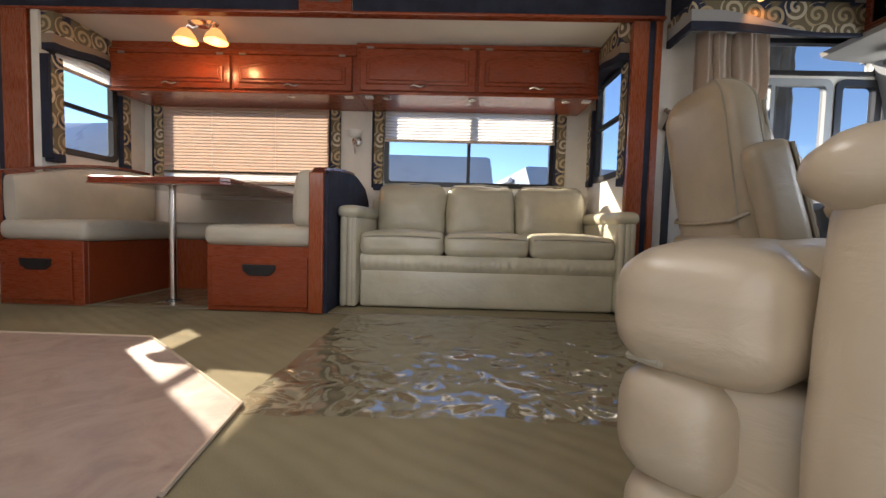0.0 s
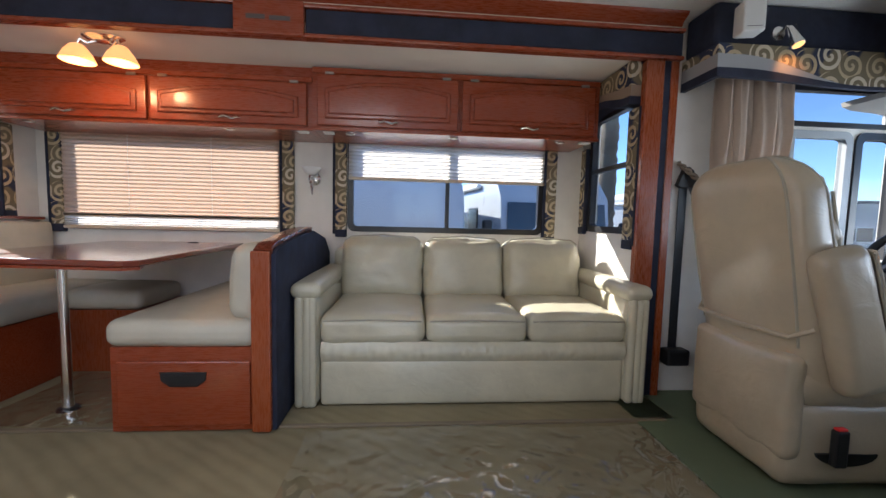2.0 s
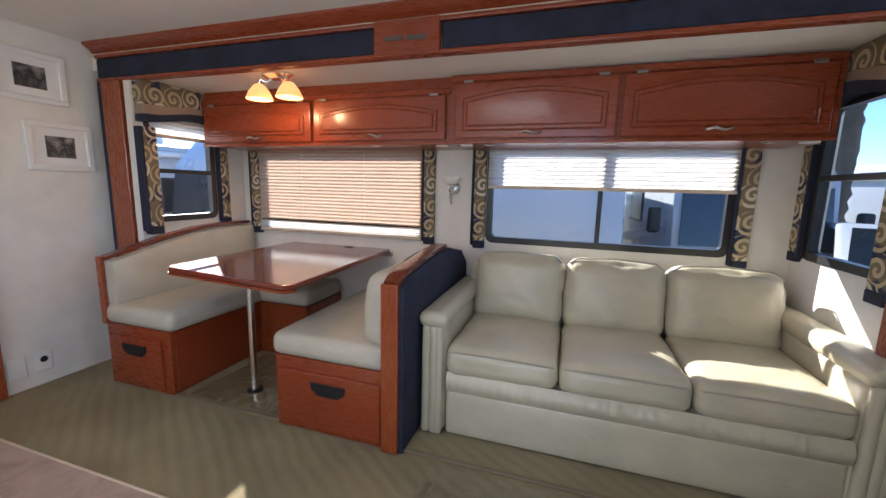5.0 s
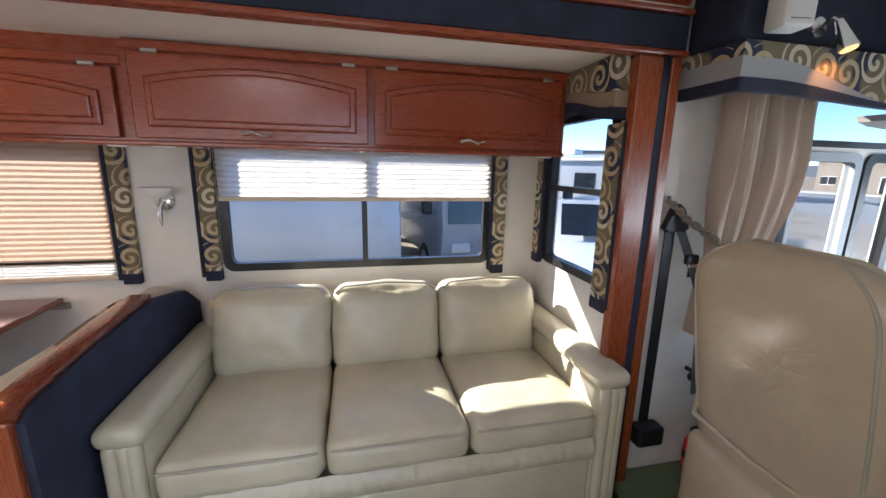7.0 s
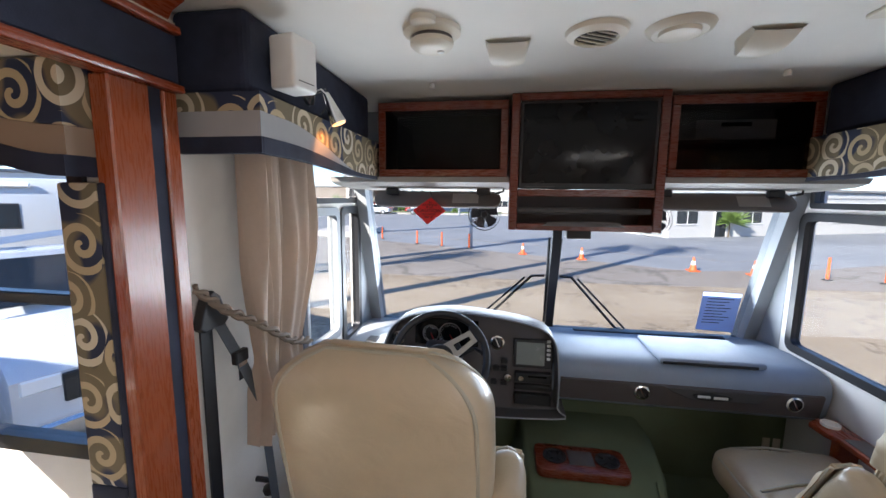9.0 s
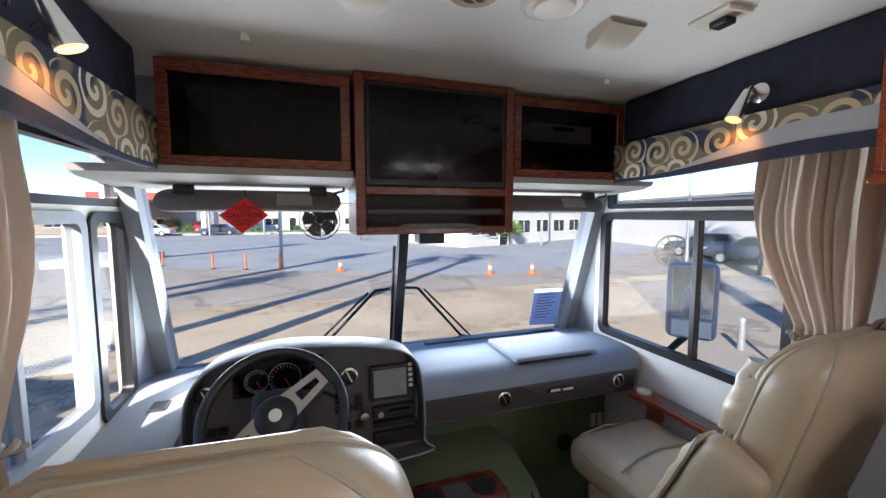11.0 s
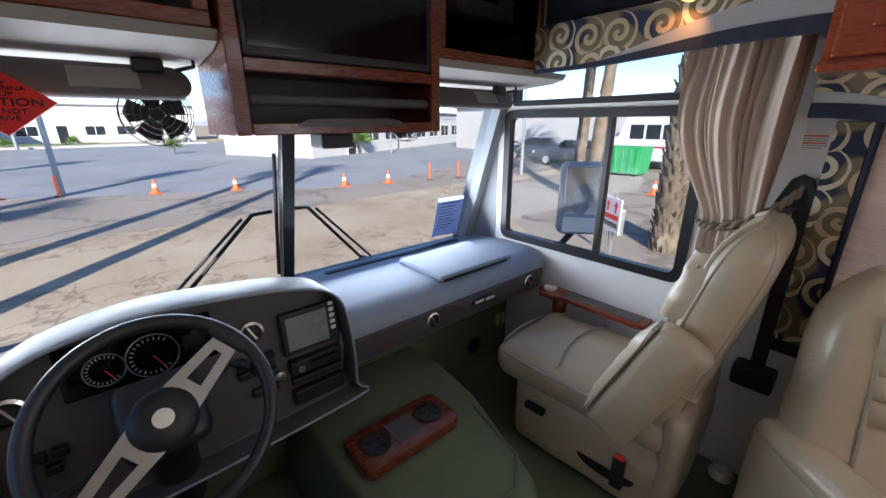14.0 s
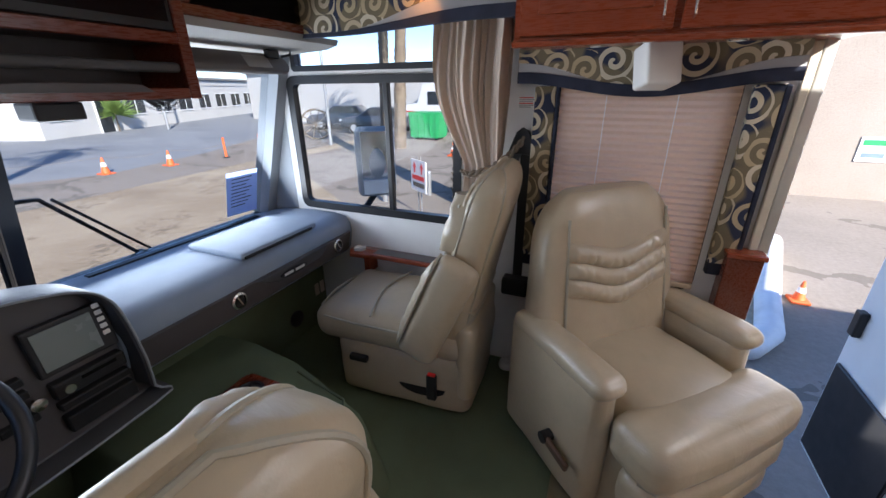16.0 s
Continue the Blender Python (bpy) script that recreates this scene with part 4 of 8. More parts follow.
for s, x0, x1 in ((-1, -0.625, -0.505), (1, 1.035, 1.155)):
    arm = part("arm", soft(x0, x1, 2.56, 3.42, 0.012, 0.565, 0.035, (0.006, 0, 0), 0.002, flat=6), M_LEATHER, sofa, smooth=True)
    part("arm_pad", soft(x0 - 0.012, x1 + 0.012, 2.53, 3.38, 0.545, 0.625, 0.038, (0, 0, 0.006), 0.002, flat=6), M_LEATHER, arm, smooth=True)
    for xx in (x0 + 0.03, (x0 + x1) / 2 + 0.008, x1 - 0.03):
        part("front_roll", soft(xx - 0.022, xx + 0.022, 2.535, 2.58, 0.012, 0.56, 0.02), M_LEATHER, arm, smooth=True)

# ---- plastic film on the carpet ----


def film_sheet(x0, x1, y0, y1, seed, label):
    nx, ny = int((x1 - x0) / 0.02), int((y1 - y0) / 0.02)
    rows = []
    for j in range(ny + 1):
        row = []
        for k in range(nx + 1):
            x, y = x0 + (x1 - x0) * k / nx, y0 + (y1 - y0) * j / ny
            p = Vector((x * 5 + seed, y * 5, seed))
            z = 0.010 + 0.010 * max(0, noise.noise(p)) + 0.008 * (1 - abs(noise.noise(p * 1.9))) ** 3 + 0.004 * abs(noise.noise(p * 3.7))
            row.append((x + 0.03 * noise.noise(Vector((y * 2, seed, 0))), y + 0.04 * noise.noise(Vector((x * 2, seed, 3))), z + 0.002))
        rows.append(row)
    ob = solid("plastic_film", loft(rows), M_FILM, label, "plastic film", smooth=True)
    ob.visible_shadow = False
    return ob


film_sheet(-0.50, 1.0, 1.18, 2.34, 1.7, "crinkled clear plastic film laid on the carpet")
film_sheet(-1.95, -1.34, 2.42, 3.0, 4.2, "crinkled clear plastic film under the dinette table")


# ---- cab: seats ----
def rings(rows, n=28, power=0.5, bm=None):
    """A padded body from level rings (x, y, z, half_x, half_y), capped at both ends."""
    bm = bm or bmesh.new()
    out = []
    for x, y, z, hx, hy in rows:
        c = []
        for k in range(n):
            a = 2 * math.pi * k / n
            ca, sa = math.cos(a), math.sin(a)
            c.append((x + hx * math.copysign(abs(ca) ** power, ca), y + hy * math.copysign(abs(sa) ** power, sa), z))
        out.append(c)
    vs = [[bm.verts.new(p) for p in row] for row in out]
    for a, b in zip(vs, vs[1:]):
        for k in range(n):
            bm.faces.new((a[k], a[(k + 1) % n], b[(k + 1) % n], b[k]))
    bm.faces.new(vs[0][::-1])
    bm.faces.new(vs[-1])
    bmesh.ops.recalc_face_normals(bm, faces=bm.faces)
    return bm


def crumple(bm, amount, scale=10.0, seed=0.0):
    for v in bm.verts:
        p = v.co * scale + Vector((seed, 0, seed))
        v.co += noise.noise_vector(p) * amount + noise.noise_vector(p * 2.3) * amount * 0.4
    return bm


def captain_seat(label, inner, recline=0.17, high=0.80, wide=0.235):
    """A leather cab seat that faces +x about the origin. inner: the side (+1 or -1 in y) of its folded armrest."""
    th = thing("captain_seat", label, "seat", (0, 0, 0.006), "cab seats")
    part("skirt", soft(-0.24, 0.42, -0.235, 0.235, 0.02, 0.34, 0.05, (0.012, 0.012, 0), 0.004, flat=7), M_SEAT, th, smooth=True)
    part("pedestal", B(-0.16, 0.30, -0.17, 0.17, 0.007, 0.06), M_BLACK, th)
    seat = part("seat_cushion", soft(-0.22, 0.53, -0.255, 0.255, 0.31, 0.475, 0.07, (0.012, 0.0, 0.02), 0.004, flat=8), M_SEAT, th, smooth=True)
    part("piping", tube([(-0.10, -0.25, 0.43), (0.30, -0.258, 0.44), (0.46, -0.24, 0.44), (0.535, -0.15, 0.44), (0.548, 0, 0.445), (0.535, 0.15, 0.44), (0.46, 0.24, 0.44), (0.30, 0.258, 0.44), (-0.10, 0.25, 0.43)], 0.006, 6), M_PIPING, seat, smooth=True)
    part("seat_seam", tube([(0.22, -0.24, 0.482), (0.25, -0.1, 0.497), (0.26, 0, 0.499), (0.25, 0.1, 0.497), (0.22, 0.24, 0.482)], 0.005, 6), M_PIPING, seat, smooth=True)
    rows = []
    for k in range(41):
        f = 1 - (1 - k / 40) ** 1.4
        z = 0.36 + high * f
        lean = -0.10 - recline * f
        hy = wide + 0.02 * math.sin(f * 2.6)
        hx = 0.105 - 0.02 * f
        if f > 0.80:
            g = (f - 0.80) / 0.20
            hy *= math.sqrt(max(0.0, 1 - (g * 0.90) ** 2.8))
            hx *= math.sqrt(max(0.0, 1 - (g * 0.985) ** 2.6))
        if f < 0.06:
            hx *= 0.9
        rows.append((lean, 0, z, hx, hy))
    back = part("backrest", crumple(rings(rows, 36, 0.55), 0.004, 7), M_SEAT, th, smooth=True)
    for turn, nm, rr in ((50, "shirred_trim", 0.012), (72, "front_piping", 0.005), (128, "rear_piping", 0.005)):
        ca, sa = math.cos(radians(turn)), math.sin(radians(turn))
        rise = [(x + hx * math.copysign(abs(ca) ** 0.55, ca), hy * sa ** 0.55, z) for x, y, z, hx, hy in rows[14 if nm == "shirred_trim" else 6:]]
        arc = rise + [(x, -y, z) for x, y, z in rise[::-1]]
        part(nm, crumple(tube(arc, rr, 8), 0.005 if nm == "shirred_trim" else 0.0, 60), M_SEAT if nm == "shirred_trim" else M_PIPING, back, "gathered cord along the crown" if nm == "shirred_trim" else "", True)
    # a lighter shell on the rear with its lower edge roll
    part("rear_welt", tube([(-0.195, -wide - 0.012, 0.60), (-0.243, -wide + 0.03, 0.565), (-0.25, 0, 0.555), (-0.243, wide - 0.03, 0.565), (-0.195, wide + 0.012, 0.60)], 0.009, 8), M_SEAT, back, smooth=True)
    part("rear_apron", crumple(soft(-0.25, -0.17, -0.245, 0.245, 0.12, 0.50, 0.035, (0.014, 0, 0), 0.004, flat=8), 0.006, 9, 2.0), M_SEAT, th, smooth=True)
    for s in (-1, 1):
        pts = [(-0.10 - recline * f + 0.088, s * (wide - 0.02 + 0.012 * math.sin(f * 3)), 0.36 + high * f) for f in [0.1 + 0.075 * k for k in range(11)]]
        part("piping", tube(pts, 0.006, 6), M_PIPING, back, smooth=True)
        wing = []
        for k in range(13):
            f = k / 12
            z = 0.84 + 0.22 * f
            w = 0.034 * math.sin(math.pi * min(1, max(0, f * 0.9 + 0.07))) ** 0.5
            wing.append((-0.10 - recline * 0.62 + 0.05 - recline * 0.3 * f, s * (0.206 - 0.02 * f * f), z, 0.075, w + 0.012))
        part("gathered_wing", crumple(rings(wing, 24, 0.6), 0.008, 26, s * 3.0), M_SEAT, back, "gathered elastic head wing", True)
    m = Matrix.Translation((-0.02 if inner > 0 else -0.05, inner * 0.297, 0.39 if inner > 0 else 0.42)) @ Matrix.Rotation(radians(-24 if inner > 0 else -17), 4, "Y")
    arm = part("armrest", crumple(soft(-0.085, 0.085, -0.045, 0.045, -0.02, 0.48, 0.043, (0.0, 0.010, 0.0), 0.002, flat=10, m=m), 0.003, 14, 1.0), M_SEAT, th, "folded-up padded armrest", True)
    rows_ = []
    for j in range(31):
        v = j / 30
        row = []
        for k in range(17):
            u = k / 16 * 2 - 1
            dome = (1 - u ** 4) * min(1.0, 6 * v, 6 * (1 - v))
            pleat = 0.5 + 0.5 * math.sin(v * 34 + 3.0 * noise.noise(Vector((u * 1.5, v * 3, 1.0))) + u * 1.2)
            row.append((0.078 + 0.016 * dome + 0.007 * pleat * dome, 0.036 * u, 0.02 + 0.43 * v))
        rows_.append(row)
    part("gathered_face", moved(thicken(loft(rows_), -0.012), m), M_SEAT, arm, "gathered leather pad", True)
    loop = [(0.082, 0.040 * s, z) for s, z in [(-1, 0.03 + 0.41 * k / 8) for k in range(9)]] + [(0.082, 0.0, 0.462)] + [(0.082, 0.040 * s, z) for s, z in [(1, 0.44 - 0.41 * k / 8) for k in range(9)]] + [(0.082, 0.0, 0.008)]
    part("piping", moved(tube(loop, 0.005, 6, True), m), M_PIPING, arm, smooth=True)
    part("lever", B(0.24, 0.33, inner * 0.262 - 0.014, inner * 0.262 + 0.014, 0.245, 0.275, bevel=0.006, seg=2), M_BLACK, th, "black seat slide lever")
    slot = [(-0.02 + 0.11 * math.cos(a), 0.16 + 0.045 * math.sin(a)) for a in [math.pi + math.pi * k / 10 for k in range(11)]]
    part("side_slot", prism(slot, "y", inner * 0.244 - 0.006, inner * 0.244 + 0.006), M_INK, th)
    bk = part("belt_buckle", B(-0.10, -0.055, inner * 0.272 - 0.014, inner * 0.272 + 0.014, 0.13, 0.26, bevel=0.007, seg=2), M_BLACK, th)
    part("release_button", B(-0.096, -0.060, inner * 0.272 - 0.010, inner * 0.272 + 0.010, 0.258, 0.268, bevel=0.003), M_RED, bk, "red release button")
    return th


driver = captain_seat("tan leather driver seat with folded armrest and gathered headrest wings", -1, 0.17, 0.83, 0.252)
driver.matrix_basis = pose(1.49, 2.11, 0.006, 0, 0, -3)
mate = captain_seat("tan leather passenger seat with folded armrest beside the window", 1, 0.20, 0.78)
mate.matrix_basis = pose(1.66, 0.63, 0.006, 0, 0, 4)


def recliner():
    th = thing("recliner", "large ivory leather recliner with channelled back and wide arms", "armchair", (0, 0, 0.0))
    part("seat_cushion", soft(-0.24, 0.42, -0.255, 0.255, 0.30, 0.475, 0.07, (0.02, 0.0, 0.03), 0.003, flat=10), M_SEAT, th, smooth=True)
    nose = part("seat_front", soft(0.22, 0.43, -0.335, 0.335, 0.315, 0.485, 0.06, (0.025, 0.0, 0.012), 0.003, flat=10), M_SEAT, th, "bulging front roll of the seat", True)
    part("piping", tube([(0.36, -0.322, 0.334), (0.405, -0.300, 0.330), (0.422, -0.18, 0.328), (0.43, 0, 0.328), (0.422, 0.18, 0.328), (0.405, 0.300, 0.330), (0.36, 0.322, 0.334)], 0.006, 6), M_PIPING, nose, smooth=True)
    part("footrest_pad", soft(0.28, 0.418, -0.33, 0.33, 0.165, 0.325, 0.05, (0.022, 0, 0), 0.003, flat=8), M_SEAT, th, smooth=True)
    part("footrest_panel", soft(0.28, 0.405, -0.328, 0.328, 0.025, 0.175, 0.045, (0.020, 0, 0), 0.003, flat=8), M_SEAT, th, smooth=True)
    part("swivel_base", lathe([(0.24, 0.002), (0.24, 0.03), (0.10, 0.04)], 24), M_BLACK, th)
    part("under_body", soft(-0.27, 0.36, -0.29, 0.29, 0.03, 0.33, 0.03), M_SEAT, th, smooth=True)
    for s in (-1, 1):
        arm = part("arm", soft(-0.29, 0.215, s * 0.322 - 0.052, s * 0.322 + 0.052, 0.03, 0.56, 0.04, (0.008, 0.010, 0), 0.003, flat=8), M_SEAT, th, smooth=True)
        part("arm_pad", soft(-0.26, 0.235, s * 0.325 - 0.062, s * 0.325 + 0.062, 0.525, 0.600, 0.043, (0.008, 0, 0.012), 0.003, flat=8), M_SEAT, arm, smooth=True)
    rows = []
    for k in range(33):
        f = 1 - (1 - k / 32) ** 1.5
        z = 0.36 + 0.70 * f
        hy = 0.365 - 0.060 * f
        hx = 0.105 - 0.02 * f
        if f > 0.60:
            g = (f - 0.60) / 0.40
            hy *= math.sqrt(max(0.0, 1 - (g * 0.84) ** 3.0))
            hx *= math.sqrt(max(0.0, 1 - (g * 0.93) ** 4.0))
        rows.append((-0.155 - 0.10 * f, 0, z, hx, hy))
    back = part("backrest", crumple(rings(rows, 44, 0.55), 0.004, 6, 4.0), M_SEAT, th, smooth=True)

    def face(y, z):
        f = (z - 0.36) / 0.70
        return -0.155 - 0.10 * f + (0.105 - 0.02 * f) * max(0.0, 1 - (abs(y) / (0.365 - 0.060 * f)) ** 3.6) ** 0.28
    grid = []
    for j in range(31):
        v = j / 30
        row = []
        for k in range(97):
            y = -0.245 + 0.49 * k / 96
            z = 0.665 + 0.20 * v - 0.030 * math.cos(y * 13.2) * (1 - 0.25 * v)
            puff = abs(math.sin(3 * math.pi * v)) ** 0.55
            ends = min(1.0, (0.245 - abs(y)) / 0.03)
            gather = 0.0035 * math.sin(y * 150 + 4 * noise.noise(Vector((y * 14, v * 3, 0)))) * (0.4 + noise.noise(Vector((y * 9, v * 6, 8))))
            row.append((face(y, z) - 0.004 + (0.024 * puff + gather * puff) * ends, y, z))
        grid.append(row)
    part("channel_panel", thicken(loft(grid), -0.006), M_SEAT, back, "three gathered wavy channels across the back", True)
    for s in (-1, 1):
        part("piping", tube([(face(s * (0.262 - 0.03 * f), 0.42 + 0.60 * f) + 0.003, s * (0.262 - 0.03 * f), 0.42 + 0.60 * f) for f in [k / 14 for k in range(14)]], 0.005, 6), M_PIPING, back, smooth=True)
    lever = part("lever", moved(soft(0.0, 0.145, -0.010, 0.010, -0.018, 0.018, 0.009, flat=3), Matrix.Translation((0.03, -0.41, 0.235)) @ Matrix.Rotation(radians(8), 4, "Y")), M_LEVER, th, "brown wooden recline lever", True)
    part("lever_boss", cyl((0.045, -0.385, 0.235), (0.045, -0.425, 0.235), 0.022, seg=16), M_BLACK, lever, smooth=True)
    return th


M_LEVER = plain("brown_lever", (0.12, 0.065, 0.04), 0.4)
rec = recliner()
rec.matrix_basis = pose(0.80, 0.688, 0.001, 0, 0, 135)


# ---- cab: front shell ----
def slope_x(z):
    return 2.955 - 0.33 * (z - 0.73)


shell = [(2.70, -0.7), (3.02, -0.7), (2.99, 0.66), (2.70, 1.60), (2.70, 1.60)]
for nm, y0, y1 in (("wall_front_driver", DW - 0.002, DW + 0.05), ("wall_front_passenger", PW - 0.05, PW + 0.002)):
    structure(nm, prism(shell[:4], "y", y0, y1), M_PILLAR, "grey front corner panel of the cab")
structure("wall_front", boxes((2.58, 2.62, PW, DW, 0.006, 0.52)), M_GREEN, "green carpeted firewall under the dashboard")
structure("wall_front_upper", B(2.60, 2.75, 0.28, 2.78, 1.60, CZ), M_PILLAR, "grey panel above the windshield")
wind = thing("windshield", "two-part panoramic windshield with a black centre post", "windshield", (2.95, 1.53, 0.7), kind="structure")
for y0, y1 in ((0.385, 1.505), (1.555, 2.67)):
    bm = bmesh.new()
    a, b = 0.68, 1.62
    vs = [bm.verts.new(p) for p in ((slope_x(a), y0, a), (slope_x(a), y1, a), (slope_x(b), y1, b), (slope_x(b), y0, b))]
    bm.faces.new(vs)
    g = part("pane", thicken(bm, 0.005), M_CABGLASS, wind)
    g.visible_shadow = False
def slanted(y0, y1, za, zb, d0, d1):
    return prism([(slope_x(za) + d0, za), (slope_x(za) + d1, za), (slope_x(zb) + d1, zb), (slope_x(zb) + d0, zb)], "y", y0, y1)
part("centre_post", slanted(1.505, 1.555, 0.68, 1.62, -0.02, 0.03), M_FRAME, wind)
part("bottom_gasket", prism([(slope_x(0.68) - 0.03, 0.67), (slope_x(0.68) + 0.03, 0.67), (slope_x(0.70) + 0.02, 0.705), (slope_x(0.70) - 0.02, 0.705)], "y", 0.36, 2.70), M_FRAME, wind)
for nm, y0, y1, sgn in (("pillar_driver", 2.65, DW - 0.003, 1), ("pillar_passenger", PW + 0.003, 0.405, -1)):
    structure(nm, slanted(y0, y1, 0.60, 1.64, -0.07, 0.05), M_PILLAR, "grey padded windshield pillar trim")

# dashboard
dash = thing("dashboard", "grey moulded dashboard with a blue-grey top and dark lower panel", "dashboard", (2.5, 1.5, 0.50), kind="structure")
prof = [(2.975, 0.50), (2.965, 0.70), (2.80, 0.735), (2.60, 0.75), (2.42, 0.75), (2.345, 0.735), (2.318, 0.70), (2.312, 0.655), (2.33, 0.55), (2.36, 0.515), (2.44, 0.50)]
part("body", prism(prof, "y", 0.345, 1.58, bevel=0.01), M_DASH_TOP, dash, smooth=True)
part("lower_panel", prism([(2.300, 0.655), (2.32, 0.66), (2.345, 0.55), (2.322, 0.545)], "y", 0.38, 1.54, bevel=0.004), M_DASH_DARK, dash, "dark textured glove panel")
part("grab_recess", prism([(0.60 + 0.0, 0.655), (1.06, 0.655), (1.03, 0.63), (0.95, 0.60), (0.66, 0.60), (0.62, 0.63)], "x", 2.292, 2.315, bevel=0.006), M_GREY, dash)
part("badge", prism([(0.855 + 0.085 * math.cos(a), 0.622 + 0.018 * math.sin(a)) for a in [2 * math.pi * k / 24 for k in range(24)]], "x", 2.286, 2.293), M_BLACK, dash)
part("badge_mark", boxes((2.284, 2.2862, 0.865, 0.92, 0.617, 0.629), (2.284, 2.2862, 0.79, 0.85, 0.615, 0.627)), M_WHITE, dash)
lid = part("lid", soft(2.345, 2.68, 0.60, 1.075, 0.745, 0.775, 0.014, flat=3), M_DASH_TOP, dash, "raised hatch lid with black front edge", True)
part("lid_edge", B(2.340, 2.352, 0.64, 1.06, 0.748, 0.762, bevel=0.003), M_BLACK, lid)
part("defroster_slot", B(2.80, 2.835, 0.55, 1.40, 0.733, 0.742, bevel=0.003), M_BLACK, dash)
part("defroster_slot", B(2.80, 2.835, 1.70, 2.40, 0.733, 0.742, bevel=0.003), M_BLACK, dash)
part("left_ledge", prism([(2.975, 0.45), (2.965, 0.70), (2.72, 0.735), (2.15, 0.70), (2.10, 0.66), (2.14, 0.42)], "y", 2.44, DW - 0.004, bevel=0.01), M_PILLAR, dash, "grey ledge beside the driver", True)
part("rear_ledge", prism([(2.975, 0.50), (2.965, 0.70), (2.66, 0.745), (2.60, 0.50)], "y", 1.58, 2.44), M_DASH_TOP, dash)
part("ledge_switch", B(2.44, 2.52, 2.54, 2.60, 0.715, 0.728, bevel=0.004), M_BLACK, dash)


def dash_vent(x, y, z, tilt=0):
    v = part("air_vent", lathe([(0.036, 0), (0.036, 0.012), (0.028, 0.016), (0.026, 0.006), (0.001, 0.006)], 24, m=Matrix.Translation((x, y, z)) @ Matrix.Rotation(radians(-90 + tilt), 4, "Y")), M_CHROME, dash, "round chrome air vent", True)
    part("vent_core", lathe([(0.026, 0.007), (0.022, 0.012), (0.001, 0.013)], 20, m=Matrix.Translation((x, y, z)) @ Matrix.Rotation(radians(-90 + tilt), 4, "Y")), M_INK, v, smooth=True)
    part("vent_vane", moved(boxes((-0.024, 0.024, -0.003, 0.003, 0.011, 0.015)), Matrix.Translation((x, y, z)) @ Matrix.Rotation(radians(-90 + tilt), 4, "Y") @ Matrix.Rotation(radians(25), 4, "Z")), M_CHROME, v)


dash_vent(2.312, 1.159, 0.612)
dash_vent(2.312, 0.502, 0.612)

# driver's pod
outline = [(2.45, 0.45), (2.445, 0.62), (2.435, 0.78), (2.40, 0.87), (2.33, 0.925), (2.22, 0.955), (2.08, 0.968), (1.90, 0.955), (1.75, 0.935), (1.64, 0.905), (1.585, 0.86), (1.562, 0.79), (1.552, 0.65), (1.555, 0.52), (1.58, 0.46)]


def rounded_outline(pts, n=4):
    """A closed smooth curve through the given corners."""
    out = []
    for k in range(len(pts)):
        a, b, c, d = (pts[(k + i) % len(pts)] for i in (-1, 0, 1, 2))
        for j in range(n):
            t = j / n
            out.append(tuple(0.5 * (2 * b[i] + (c[i] - a[i]) * t + (2 * a[i] - 5 * b[i] + 4 * c[i] - d[i]) * t * t + (3 * b[i] - a[i] - 3 * c[i] + d[i]) * t ** 3) for i in (0, 1)))
    return out


outline = rounded_outline(outline)


def pod_ring(x, grow, squash):
    cy, cz = 2.0, 0.72
    return [(x - 0.09 * (0.72 - (cz + (z - cz))) * -1 * 0.0 + (0.10 if z > 0.6 else 0.06) * (z - 0.72), cy + (y - cy) * grow, cz + (z - cz) * (grow if z < cz else squash)) for y, z in outline]


pod = part("driver_pod", loft([pod_ring(2.345, 0.90, 0.90), pod_ring(2.335, 0.955, 0.955), pod_ring(2.27, 0.97, 0.965), pod_ring(2.262, 0.99, 0.985), pod_ring(2.28, 1.0, 1.0), pod_ring(2.42, 1.0, 0.96), pod_ring(2.66, 0.97, 0.10)], closed=True), M_GREY, dash, "grey hooded instrument pod", True)
part("silver_rim", tube(pod_ring(2.263, 0.992, 0.987), 0.004, 6), M_PILLAR, pod, "thin grey pod rim", True)
bm = bmesh.new()
bm.faces.new([bm.verts.new(p) for p in pod_ring(2.338, 0.94, 0.94)])
bmesh.ops.recalc_face_normals(bm, faces=bm.faces)
part("pod_face", thicken(bm, 0.01), M_DASH_DARK, pod)
cl = part("cluster_lens", moved(B(-0.008, 0.008, 1.955, 2.285, -0.065, 0.07, bevel=0.004, seg=2), Matrix.Translation((2.335, 0, 0.84)) @ Matrix.Rotation(radians(6), 4, "Y")), M_SCREEN, dash)
for y, r in ((2.10, 0.058), (2.20, 0.042)):
    mm = Matrix.Translation((2.325, y, 0.835)) @ Matrix.Rotation(radians(-90 + 6), 4, "Y")
    part("dial_ring", moved(tube([(r * math.cos(2 * math.pi * k / 28), r * math.sin(2 * math.pi * k / 28), 0.003) for k in range(28)], 0.0022, 6, True), mm), M_BRUSHED, cl, smooth=True)
    bm = bmesh.new()
    for k in range(19):
        a = radians(-130 + 260 * k / 18)
        box(bm, -0.001, 0.001, r * 0.74, r * 0.88, 0.004, 0.0046, m=mm @ Matrix.Rotation(a, 4, "Z") @ Matrix.Identity(4))
    tagged(part("dial_ticks", bm, M_WHITE, cl), kind="stuff")
    part("needle", box(bmesh.new(), -0.0012, 0.0012, 0, r * 0.75, 0.005, 0.007, m=mm @ Matrix.Rotation(radians(118), 4, "Z")), M_RED, cl, "red gauge needle")
dash_vent(2.338, 1.857, 0.805, 6)
dash_vent(2.330, 2.375, 0.80, 6)
